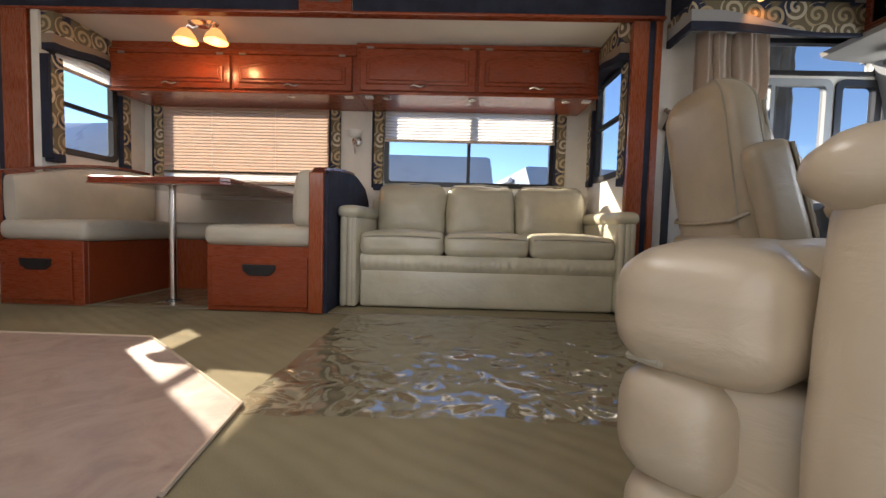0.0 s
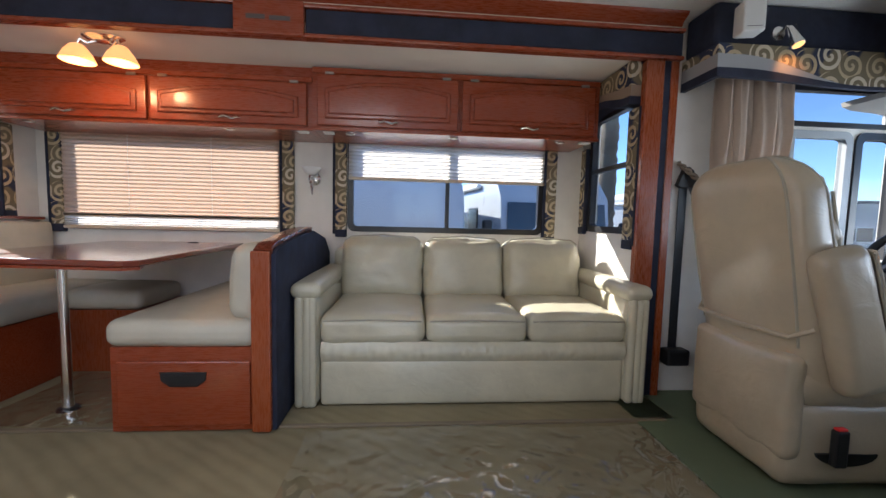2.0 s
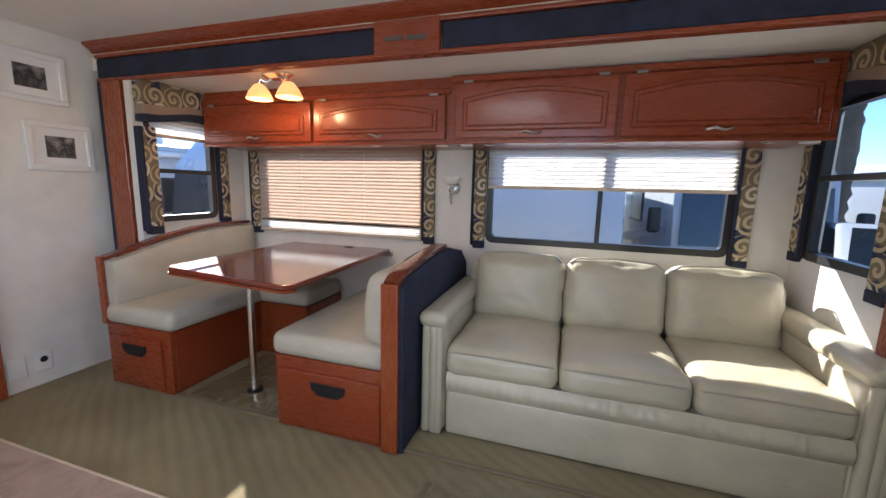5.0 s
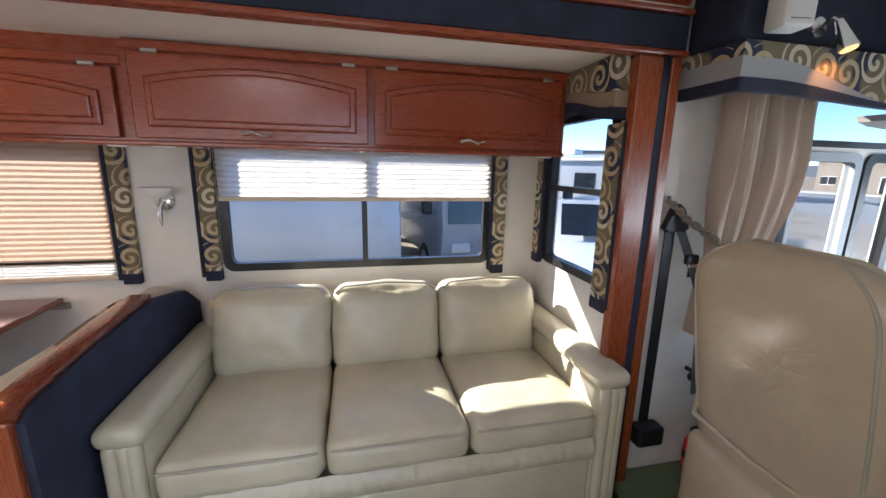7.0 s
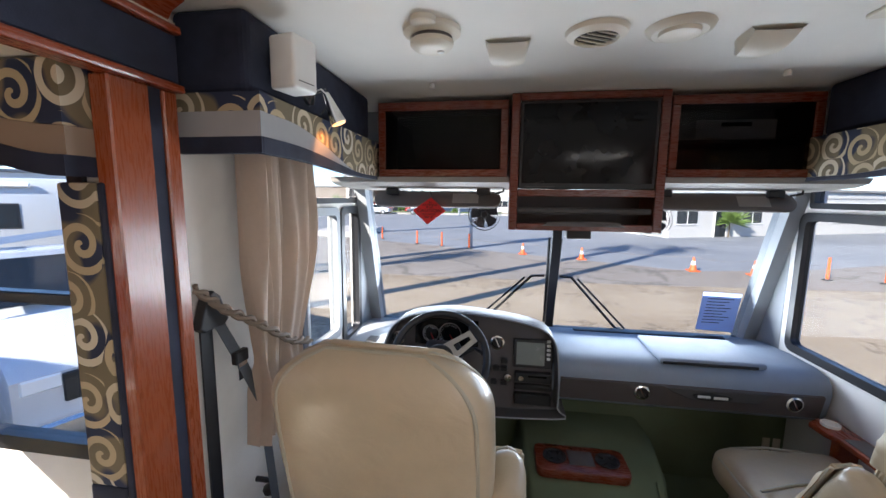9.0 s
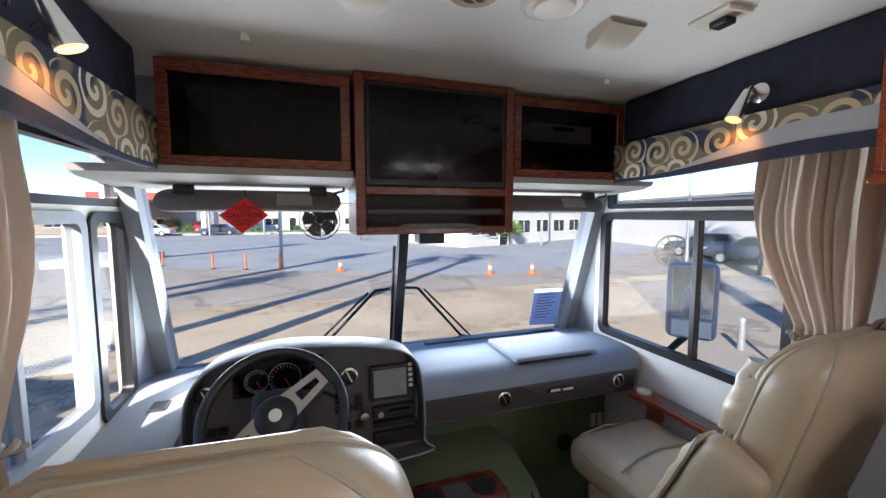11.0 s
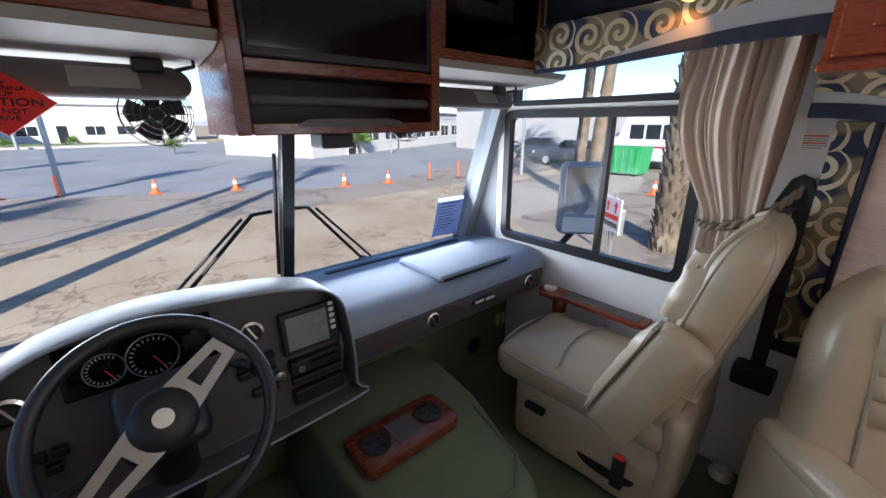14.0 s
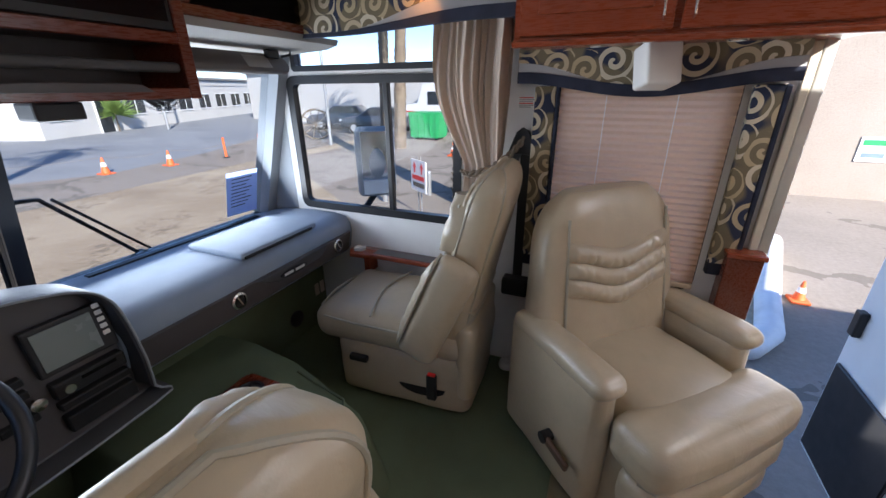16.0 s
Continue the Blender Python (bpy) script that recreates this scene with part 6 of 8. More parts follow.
def cab_valance(mirrored):
    y_face = DW - 0.25
    th = thing("cab_valance", "boxed valance of scroll cloth with silver band and dark edge", "valance", (1.9, 2 * MID - 2.6 if mirrored else 2.6, 1.6), "cab window valances")
    xs = [1.36 + (2.32 - 1.36) * k / 30 for k in range(31)]

    def curve(x):
        f = (x - 1.36) / 0.96
        s = smooth_step(0.12, 0.80, f)
        low = 1.688 - 0.052 * s
        return max(low + 0.001, 1.752 - 0.122 * s), low, 1.645 - 0.025 * s
    part("cloth_face", flip(prism([(x, curve(x)[0]) for x in xs] + [(x, 1.80) for x in xs[::-1]], "y", y_face, y_face + 0.02), mirrored), M_SWIRL, th)
    part("silver_band", flip(prism([(x, curve(x)[1]) for x in xs] + [(x, curve(x)[0]) for x in xs[::-1]], "y", y_face + 0.002, y_face + 0.02), mirrored), M_SATIN, th, "satin silver fabric band")
    part("dark_edge", flip(prism([(x, curve(x)[2]) for x in xs] + [(x, curve(x)[1]) for x in xs[::-1]], "y", y_face - 0.002, y_face + 0.02), mirrored), M_NAVY, th)
    for nm, z0, z1, mt in (("end_cloth", 1.752, 1.80, M_SWIRL), ("end_band", 1.688, 1.752, M_SATIN), ("end_edge", 1.645, 1.688, M_NAVY)):
        part(nm, flip(B(1.352, 1.374, y_face - 0.001, DW - 0.002, z0, z1), mirrored), mt, th)
    part("top_board", flip(B(1.375, 2.28, y_face + 0.021, DW - 0.002, 1.785, 1.80), mirrored), M_NAVY, th)
    board = solid("navy_board", flip(B(1.36, 2.284, 2.505, DW - 0.002, 1.801, CZ - 0.002, bevel=0.02, seg=3), mirrored), M_NAVY, "navy padded wall board above the side valance", "wall panel")
    spot = thing("reading_spotlight", "chrome swivel reading spotlight, lit", "spotlight", (1.80, 2 * MID - 2.64 if mirrored else 2.64, 1.87), "cab reading lights")
    part("rosette", flip(lathe([(0.035, 0), (0.032, 0.012), (0.012, 0.02), (0.001, 0.021)], 20, m=Matrix.Translation((1.67, 2.504, 1.868)) @ Matrix.Rotation(radians(90), 4, "X")), mirrored), M_CHROME, spot, smooth=True)
    part("neck", flip(tube([(1.67, 2.49, 1.868), (1.672, 2.455, 1.882), (1.675, 2.435, 1.862)], 0.007), mirrored), M_CHROME, spot, smooth=True)
    part("head", flip(cyl((1.672, 2.440, 1.872), (1.685, 2.402, 1.778), 0.011, 0.027, 20), mirrored), M_CHROME, spot, smooth=True)
    part("lens", flip(cyl((1.6851, 2.4018, 1.7775), (1.6853, 2.4012, 1.776), 0.022, 0.022, 16), mirrored), M_LENS, spot, "glowing warm lens")
    part("cord", flip(tube([(1.69, 2.497, 1.885), (1.72, 2.46, 1.90), (1.73, 2.45, 1.86), (1.71, 2.475, 1.815)], 0.003, 6), mirrored), M_BLACK, spot)
    ys = 2.400
    lamp = new("bulb_light", bpy.data.lights.new("bulb_light", "SPOT"))
    lamp.data.energy, lamp.data.color, lamp.data.spot_size, lamp.data.spot_blend, lamp.data.shadow_soft_size = 0.30, (1.0, 0.40, 0.11), radians(95), 0.8, 0.015
    flip_y = (lambda y: 2 * MID - y) if mirrored else (lambda y: y)
    lamp.matrix_world = look((1.686, flip_y(ys), 1.772), (1.71, flip_y(2.465), 1.70))


cab_valance(False)
cab_valance(True)
spk = thing("wall_speaker", "white box loudspeaker on the navy board", "speaker", (1.52, 2.52, 1.85))
part("case", moved(soft(-0.048, 0.048, -0.042, 0.042, -0.07, 0.07, 0.010, flat=3), Matrix.Translation((1.465, 2.435, 1.893)) @ Matrix.Rotation(radians(-12), 4, "Z")), M_WHITE, spk, smooth=True)
part("grille_line", moved(B(-0.03, 0.03, -0.0435, -0.0415, -0.05, -0.048), Matrix.Translation((1.465, 2.435, 1.893)) @ Matrix.Rotation(radians(-12), 4, "Z")), M_DASH_DARK, spk)
part("bracket", cyl((1.465, 2.47, 1.89), (1.47, 2.51, 1.89), 0.012), M_BLACK, spk)
spk2 = thing("wall_speaker", "white box loudspeaker hung under the cabinet", "speaker", (0.88, 0.48, 1.42))
part("case", moved(soft(-0.06, 0.06, -0.05, 0.05, -0.07, 0.07, 0.012, flat=3), Matrix.Translation((0.88, 0.50, 1.48)) @ Matrix.Rotation(radians(25), 4, "Z") @ Matrix.Rotation(radians(15), 4, "X")), M_WHITE, spk2, smooth=True)


def cab_curtain(x_top, x_tie, x_low, z_low, z_tie, mirrored, label, folds=33.0):
    """A gathered curtain, drawn in by its tie."""
    th = thing("cab_curtain", label, "curtain", (x_top[0], 2 * MID - 2.6 if mirrored else 2.6, z_low), "cab curtains")
    rows = []
    for j in range(41):
        z = z_low + (1.70 - z_low) * j / 40
        if z > z_tie:
            f = ((z - z_tie) / (1.70 - z_tie))
            g = math.sin(f * math.pi / 2) ** 0.8
            a, b = (x_tie[i] + (x_top[i] - x_tie[i]) * g for i in (0, 1))
            b += 0.035 * math.sin(math.pi * f) ** 2
            pinch = 0.45 + 0.55 * min(1, f * 2.2)
        else:
            f = (z_tie - z) / (z_tie - z_low + 1e-6)
            a, b = (x_tie[i] + (x_low[i] - x_tie[i]) * f for i in (0, 1))
            pinch = 0.45 + 0.55 * min(1, f * 3)
        row = []
        for k in range(97):
            u = k / 96
            drift = 0.7 * noise.noise(Vector((u * 2.5, z * 1.7, 4.0)))
            sw = 0.040 * math.sin(u * folds + 2.2 * math.sin(u * 5.3) + drift) * (0.65 + 0.35 * math.sin(u * 11 + 1))
            sw += 0.010 * math.sin(u * 71 + 3 * drift + z * 5) + 0.012 * noise.noise(Vector((u * 9, z * 4, 2)))
            shift = 0.008 * math.cos(u * folds + drift)
            row.append((a + (b - a) * u + shift, 2.615 + sw * pinch, z))
        rows.append(row + [(x, y + 0.003, z) for x, y, z in row[::-1]])
    part("cloth", flip(loft(rows, closed=True), mirrored), M_CURTAIN, th, smooth=True)
    return th


cab_curtain((1.47, 1.90), (1.50, 1.76), (1.47, 1.74), 0.72, 1.0, False, "taupe curtain gathered beside the driver window", 27.0)
cab_curtain((1.385, 1.71), (1.41, 1.58), (1.40, 1.58), 0.80, 1.10, True, "taupe curtain gathered beside the passenger window", 19.0)


def tie_rope(pts, label):
    th = thing("tie_rope", label, "rope", pts[0])
    n = 40
    path = []
    for k in range(n + 1):
        f = k / n * (len(pts) - 1)
        i = min(int(f), len(pts) - 2)
        path.append(Vector(pts[i]).lerp(Vector(pts[i + 1]), f - i))
    for s in (0, math.pi):
        strand = [p + Vector((0.005 * math.cos(k * 0.9 + s), 0.008 * math.sin(k * 0.9 + s), 0.008 * math.cos(k * 0.9 + s))) for k, p in enumerate(path)]
        part("strand", tube(strand, 0.008, 6), M_ROPE, th, smooth=True)


tie_rope([(1.36, 2.705, 1.275), (1.42, 2.66, 1.20), (1.50, 2.60, 1.13), (1.63, 2.57, 1.03), (1.77, 2.58, 0.98)], "twisted taupe curtain tie-back rope")
tie_rope([(1.335, 0.36, 1.21), (1.38, 0.42, 1.15), (1.45, 0.47, 1.09), (1.55, 0.48, 1.055), (1.60, 0.44, 1.06)], "twisted taupe curtain tie-back rope")


def seat_belt(x, mirrored, z_low, label):
    th = thing("seat_belt", label, "seat belt", (x, 2 * MID - 2.70 if mirrored else 2.70, z_low), "seat belts")
    Y = DW - 0.004
    part("anchor", flip(prism([(x - 0.05, 1.155), (x - 0.03, 1.14), (x + 0.05, 1.14), (x + 0.07, 1.155), (x + 0.04, 1.235), (x + 0.015, 1.255), (x - 0.015, 1.24)], "y", Y - 0.03, Y, bevel=0.005), mirrored), M_BLACK, th, "black plastic belt guide")
    part("webbing", flip(boxes((x - 0.028, x + 0.018, Y - 0.012, Y - 0.006, z_low + 0.08, 1.16)), mirrored), M_BLACK, th)
    bm = loft([[(x + 0.00, Y - 0.022, 1.17), (x + 0.048, Y - 0.022, 1.16)], [(x + 0.05, Y - 0.05, 1.03), (x + 0.095, Y - 0.05, 1.03)], [(x + 0.10, Y - 0.09, 0.86), (x + 0.14, Y - 0.09, 0.86)], [(x + 0.11, Y - 0.12, 0.45), (x + 0.15, Y - 0.12, 0.45)]])
    part("loose_strap", flip(thicken(bm, 0.002), mirrored), M_BELT, th, "grey webbing strap")
    tg = part("tongue", flip(B(x + 0.045, x + 0.105, Y - 0.066, Y - 0.045, 1.01, 1.05, bevel=0.004), mirrored), M_BLACK, th)
    part("latch_plate", flip(B(x + 0.062, x + 0.10, Y - 0.060, Y - 0.057, 0.955, 1.01), mirrored), M_CHROME, tg)
    part("retractor", flip(B(x - 0.07, x + 0.06, Y - 0.075, Y, z_low, z_low + 0.09, bevel=0.012, seg=2), mirrored), M_BLACK, th, "black belt retractor box")


seat_belt(1.40, False, 0.17, "driver seat belt with black guide and retractor")
seat_belt(1.335, True, 0.45, "passenger seat belt with black guide and retractor")
tag = thing("warning_label", "small white wall label with red headings and grey text bars", "label", (1.342, PW + 0.002, 1.355))
part("card", B(1.303, 1.382, PW + 0.001, PW + 0.0025, 1.332, 1.384), M_WHITE, tag)
for k, (w, mt) in enumerate(((0.060, M_RED), (0.064, M_BRUSHED), (0.058, M_BRUSHED), (0.060, M_RED), (0.062, M_BRUSHED), (0.050, M_BRUSHED))):
    z = 1.377 - 0.0075 * k
    part("text_bar", B(1.377 - w, 1.377, PW + 0.0025, PW + 0.0035, z - 0.004, z), mt, tag)
knob = thing("coat_hook", "black round hook on the wall", "hook", (1.60, 2.70, 0.48))
part("stem", tube([(1.60, DW - 0.002, 0.50), (1.60, 2.66, 0.50), (1.57, 2.64, 0.50)], 0.01), M_BLACK, knob, smooth=True)
part("ball", lathe([(0.005, -0.02), (0.02, -0.012), (0.024, 0), (0.02, 0.012), (0.004, 0.02)], 14, m=Matrix.Translation((1.56, 2.64, 0.50))), M_BLACK, knob, smooth=True)
ext = thing("fire_extinguisher", "small red and black fire extinguisher on the wall", "extinguisher", (1.62, 2.60, 0.006))
part("bottle", lathe([(0.034, 0.0), (0.038, 0.01), (0.038, 0.13), (0.026, 0.16), (0.013, 0.17)], 20, m=Matrix.Translation((1.655, 2.665, 0.007))), M_RED, ext, smooth=True)
part("valve", B(1.637, 1.673, 2.648, 2.682, 0.177, 0.215, bevel=0.005), M_BLACK, ext)
part("strap", lathe([(0.0385, 0.05), (0.0405, 0.052), (0.0405, 0.085), (0.0385, 0.087)], 20, m=Matrix.Translation((1.655, 2.665, 0.007))), M_BLACK, ext)

# ---- recliner corner and door ----
rc = thing("overhead_cabinet", "cherry overhead cabinet above the recliner, two doors", "cabinet", (0.85, 0.48, 1.55))
for nm, b in (("bottom_board", (0.36, 1.35, PW + 0.001, 0.625, 1.55, 1.568)), ("top_board", (0.36, 1.35, PW + 0.001, 0.61, 1.98, 2.0)), ("side_panel", (0.36, 0.378, PW + 0.001, 0.61, 1.568, 1.98)),
              ("side_panel", (1.332, 1.35, PW + 0.001, 0.61, 1.568, 1.98)), ("face_frame", (0.378, 1.332, 0.59, 0.61, 1.568, 1.98))):
    part(nm, B(*b), M_WOOD, rc)
part("bottom_lip", B(0.355, 1.354, 0.60, 0.635, 1.542, 1.562, bevel=0.006, seg=2), M_WOOD, rc)
for a, b in ((0.385, 0.845), (0.865, 1.33)):
    bm = B(a, b, 0.611, 0.632, 1.575, 1.97, bevel=0.005, seg=2)
    dd = part("door", bm, M_WOOD, rc)
    part("raised_panel", B(a + 0.06, b - 0.06, 0.632, 0.640, 1.635, 1.91, bevel=0.005, seg=2), M_WOOD, dd)
    xh = b - 0.03 if a < 0.5 else a + 0.03
    part("pull", tube([(xh, 0.632, 1.60), (xh, 0.650, 1.61), (xh + 0.004, 0.655, 1.65), (xh, 0.650, 1.69), (xh, 0.632, 1.70)], 0.0045, 8), M_CHROME, dd, "wavy satin metal pull", True)
for x in (0.68, 1.08):
    puck_light(x, 0.56, 1.55)
part_post = thing("partition_post", "short cherry wood post beside the entry door", "post", (0.445, 0.40, 0.006))
part("post_board", B(0.385, 0.505, PW + 0.001, 0.42, 0.006, 0.80, bevel=0.006, seg=2), M_WOOD_Y, part_post)
part("post_cap", B(0.378, 0.512, PW + 0.001, 0.43, 0.80, 0.822, bevel=0.006, seg=2), M_WOOD, part_post)
jamb = thing("door_1", "pale aluminium entry door frame, open to the outside", "door", (0, 0.31, -0.7), kind="structure")
for x0, x1 in ((0.362, 0.40), (-0.40, -0.362)):
    part("jamb", B(x0, x1, 0.27, 0.355, -0.72, 1.93, bevel=0.006, seg=2), M_ALU, jamb)
part("head", B(-0.362, 0.362, 0.27, 0.355, 1.89, 1.93), M_ALU, jamb)
leaf = part("door_leaf", B(-0.45, -0.405, -0.46, 0.265, -0.70, 1.88, bevel=0.008, seg=2), M_WHITE, jamb, "white entry door leaf swung open")
part("lower_panel", B(-0.405, -0.385, -0.42, 0.22, -0.66, -0.05, bevel=0.006), M_BLACK, leaf, "black lower door panel")
part("door_window", B(-0.405, -0.395, -0.36, 0.16, 0.75, 1.55, bevel=0.004), M_DARKPANE, leaf, "tinted door window")
part("door_handle", B(-0.405, -0.365, -0.42, -0.36, 0.15, 0.30, bevel=0.008, seg=2), M_BLACK, leaf)
part("side_pad", B(0.401, 0.43, PW + 0.001, 0.36, 0.82, 1.55, bevel=0.004), M_CREAM, jamb)
solid("wall_label", B(1.375, 1.43, PW + 0.0005, PW + 0.002, 1.36, 1.44), M_WHITE, "small white warning label on the wall", "label")
solid("foot_knob", lathe([(0.04, 0), (0.045, 0.02), (0.035, 0.045), (0.01, 0.055)], 18, m=Matrix.Translation((1.34, 0.40, 0.001))), M_WHITE, "white plastic knob on the floor by the wall", "knob", smooth=True)

# ---- ceiling fittings ----
def ceiling_disc(name, x, y, prof, mat, label, cat, vanes=0):
    th = thing(name, label, cat, (x, y, CZ - 0.05))
    part("housing", lathe([(r, -h) for r, h in prof], 28, m=Matrix.Translation((x, y, CZ))), mat, th, smooth=True)
    if vanes:
        part("dark_core", lathe([(0.056, -0.0125), (0.056, -0.0135), (0.001, -0.0135)], 24, m=Matrix.Translation((x, y, CZ))), M_DASH_DARK, th)
    for k in range(vanes):
        a = (k - (vanes - 1) / 2) / (vanes / 2)
        w = 0.054 * math.sqrt(1 - a * a)
        turn = Matrix.Translation((x, y, CZ - 0.019)) @ Matrix.Rotation(radians(28), 4, "Z") @ Matrix.Translation((0.055 * a, 0, 0)) @ Matrix.Rotation(radians(-40), 4, "Y")
        part("vane", B(-0.006, 0.006, -w, w, -0.0015, 0.0015, m=turn), mat, th)
    return th


sm = ceiling_disc("smoke_detector", 1.57, 2.065, [(0.082, 0), (0.082, 0.012), (0.070, 0.020), (0.058, 0.022), (0.056, 0.030), (0.062, 0.032), (0.062, 0.044), (0.050, 0.054), (0.030, 0.058), (0.001, 0.059)], M_FITTING, "cream round smoke detector", "detector")
part("vent_ring", lathe([(0.0585, -0.021), (0.0585, -0.031), (0.055, -0.031), (0.055, -0.021)], 24, m=Matrix.Translation((1.57, 2.065, CZ))), M_DASH_DARK, sm, "dark air gap round the chamber")
part("base_lug", lathe([(0.034, 0), (0.034, -0.014), (0.026, -0.020), (0.001, -0.021)], 20, m=Matrix.Translation((1.49, 2.075, CZ))), M_FITTING, sm, smooth=True)
part("test_button", lathe([(0.010, -0.058), (0.010, -0.062), (0.001, -0.063)], 14, m=Matrix.Translation((1.575, 2.04, CZ))), M_WHITE, sm, smooth=True)
ceiling_disc("ceiling_vent", 1.64, 1.60, [(0.088, 0), (0.083, 0.012), (0.062, 0.022), (0.057, 0.012), (0.001, 0.012)], M_FITTING, "cream round ceiling air vent", "vent", 5)
ceiling_disc("ceiling_vent", 1.64, 1.38, [(0.088, 0), (0.083, 0.010), (0.070, 0.016), (0.058, 0.012), (0.054, 0.012), (0.052, 0.022), (0.044, 0.025), (0.001, 0.026)], M_FITTING, "closed cream round ceiling vent", "vent")
for y in (1.85, 1.12):
    th = thing("map_light", "cream wedge ceiling map light", "light", (1.72, y, CZ - 0.05), "ceiling map lights")
    rows = []
    for k in range(9):
        f = k / 8
        w = 0.068 * math.sqrt(1 - (0.75 * f) ** 3)
        drop = 0.012 + 0.040 * math.sin(f * math.pi * 0.62)
        rows.append([(1.66 + 0.115 * f, y - w, CZ), (1.66 + 0.115 * f, y - w * 0.86, CZ - drop * 0.8), (1.66 + 0.115 * f, y, CZ - drop), (1.66 + 0.115 * f, y + w * 0.86, CZ - drop * 0.8), (1.66 + 0.115 * f, y + w, CZ)])
    bm = loft(rows)
    bmesh.ops.holes_fill(bm, edges=bm.edges[:], sides=8)
    bmesh.ops.recalc_face_normals(bm, faces=bm.faces)
    part("housing", bm, M_FITTING, th, smooth=True)
    part("lens", soft(1.768, 1.80, y - 0.042, y + 0.042, CZ - 0.036, CZ - 0.001, 0.012, flat=3), M_WHITE, th, "frosted white lens", True)
brk = thing("broken_bracket", "bare cream mounting bracket on the ceiling", "bracket", (1.56, 0.90, CZ - 0.03))
part("plate", B(1.50, 1.62, 0.86, 0.95, CZ - 0.012, CZ, bevel=0.003), M_FITTING, brk)
part("stub", B(1.53, 1.58, 0.88, 0.92, CZ - 0.03, CZ - 0.0125, bevel=0.003), M_BLACK, brk)
for x, y in ((2.087, 2.159), (2.068, 0.838)):
    solid("ceiling_stud", lathe([(0.012, -0.022), (0.014, -0.012), (0.010, 0)], 12, m=Matrix.Translation((x, y, CZ))), M_WHITE, "small white ceiling stud", "stud", smooth=True)
structure("trim_ceiling", B(-0.80, -0.785, 0.34, 2.58, CZ - 0.004, CZ - 0.0003), M_WHITE, "thin white ceiling seam strip")

# ---- rear wall ----
for y0, z0, k in ((2.19, 1.61, 0), (2.29, 1.24, 1)):
    pf = thing("framed_picture", "white framed grey landscape photograph on the wall", "picture", (REAR, y0, z0), "wall pictures")
    part("frame", boxes((REAR + 0.001, REAR + 0.022, y0, y0 + 0.32, z0, z0 + 0.03), (REAR + 0.001, REAR + 0.022, y0, y0 + 0.32, z0 + 0.24, z0 + 0.27), (REAR + 0.001, REAR + 0.022, y0, y0 + 0.03, z0 + 0.03, z0 + 0.24), (REAR + 0.001, REAR + 0.022, y0 + 0.29, y0 + 0.32, z0 + 0.03, z0 + 0.24), bevel=0.003), M_WHITE, pf)
    part("mat_board", B(REAR + 0.001, REAR + 0.008, y0 + 0.03, y0 + 0.29, z0 + 0.03, z0 + 0.24), M_WHITE, pf)
    gph = Graph("grey_landscape")
    sepz = gph.node("ShaderNodeSeparateXYZ")
    gph.link(gph.co, sepz.inputs[0])
    f = gph.math("ADD", gph.noise(14 + 5 * k, 5, 0.6), gph.math("MULTIPLY", sepz.outputs[2], -1.2))
    gph.set(Base_Color=gph.ramp(f, [(0.1, (0.35, 0.35, 0.35)), (0.35, (0.02, 0.02, 0.02)), (0.6, (0.18, 0.18, 0.18))]), Roughness=0.3)
    part("photograph", B(REAR + 0.0085, REAR + 0.010, y0 + 0.09, y0 + 0.23, z0 + 0.075, z0 + 0.195), gph.mat, pf)
for y in (2.12, 2.24):
    op = thing("wall_outlet", "white wall outlet plate", "outlet", (REAR, y, 0.08))
    part("plate", B(REAR + 0.001, REAR + 0.008, y - 0.04, y + 0.04, 0.08, 0.20, bevel=0.003), M_WHITE, op)
    if y > 2.2:
        part("round_socket", cyl((REAR + 0.008, y, 0.15), (REAR + 0.012, y, 0.15), 0.018), M_BLACK, op)
structure("door_2", B(REAR + 0.001, REAR + 0.04, 1.50, 2.06, 0.006, 1.98, bevel=0.005), M_WOOD_V, "cherry wood passage door panel")

# ---- outside ----
GZ = -1.0


def ground_mat(name, a, b, c, scale, bump=0.5, cracks=0):
    g = Graph(name)
    big = g.noise(scale * 0.12, 6, 0.6)
    small = g.noise(scale * 6, 4, 0.7)
    f = g.math("MULTIPLY_ADD", small, 0.45, g.math("MULTIPLY", big, 0.65))
    base = g.ramp(f, [(0.38, a), (0.55, b), (0.72, c)])
    if cracks:
        v = g.node("ShaderNodeTexVoronoi", feature="DISTANCE_TO_EDGE")
        v.inputs["Scale"].default_value = cracks
        w = g.node("ShaderNodeVectorMath", operation="ADD")
        nv = g.node("ShaderNodeTexNoise")
        nv.inputs["Scale"].default_value = 3.0
        g.link(g.co, nv.inputs["Vector"])
        g.link(g.co, w.inputs[0])
        g.link(nv.outputs["Color"], w.inputs[1])
        g.link(w.outputs[0], v.inputs["Vector"])
        line = g.math("LESS_THAN", v.outputs["Distance"], 0.035)
        worn = g.math("GREATER_THAN", g.noise(0.35, 3), 0.46)
        base = g.mix(g.math("MULTIPLY", g.math("MULTIPLY", line, worn), 0.6), base, shade(a, 0.55))
    g.set(Base_Color=base, Roughness=0.92)
    g.bump(small, bump, 0.02)
    return g.mat


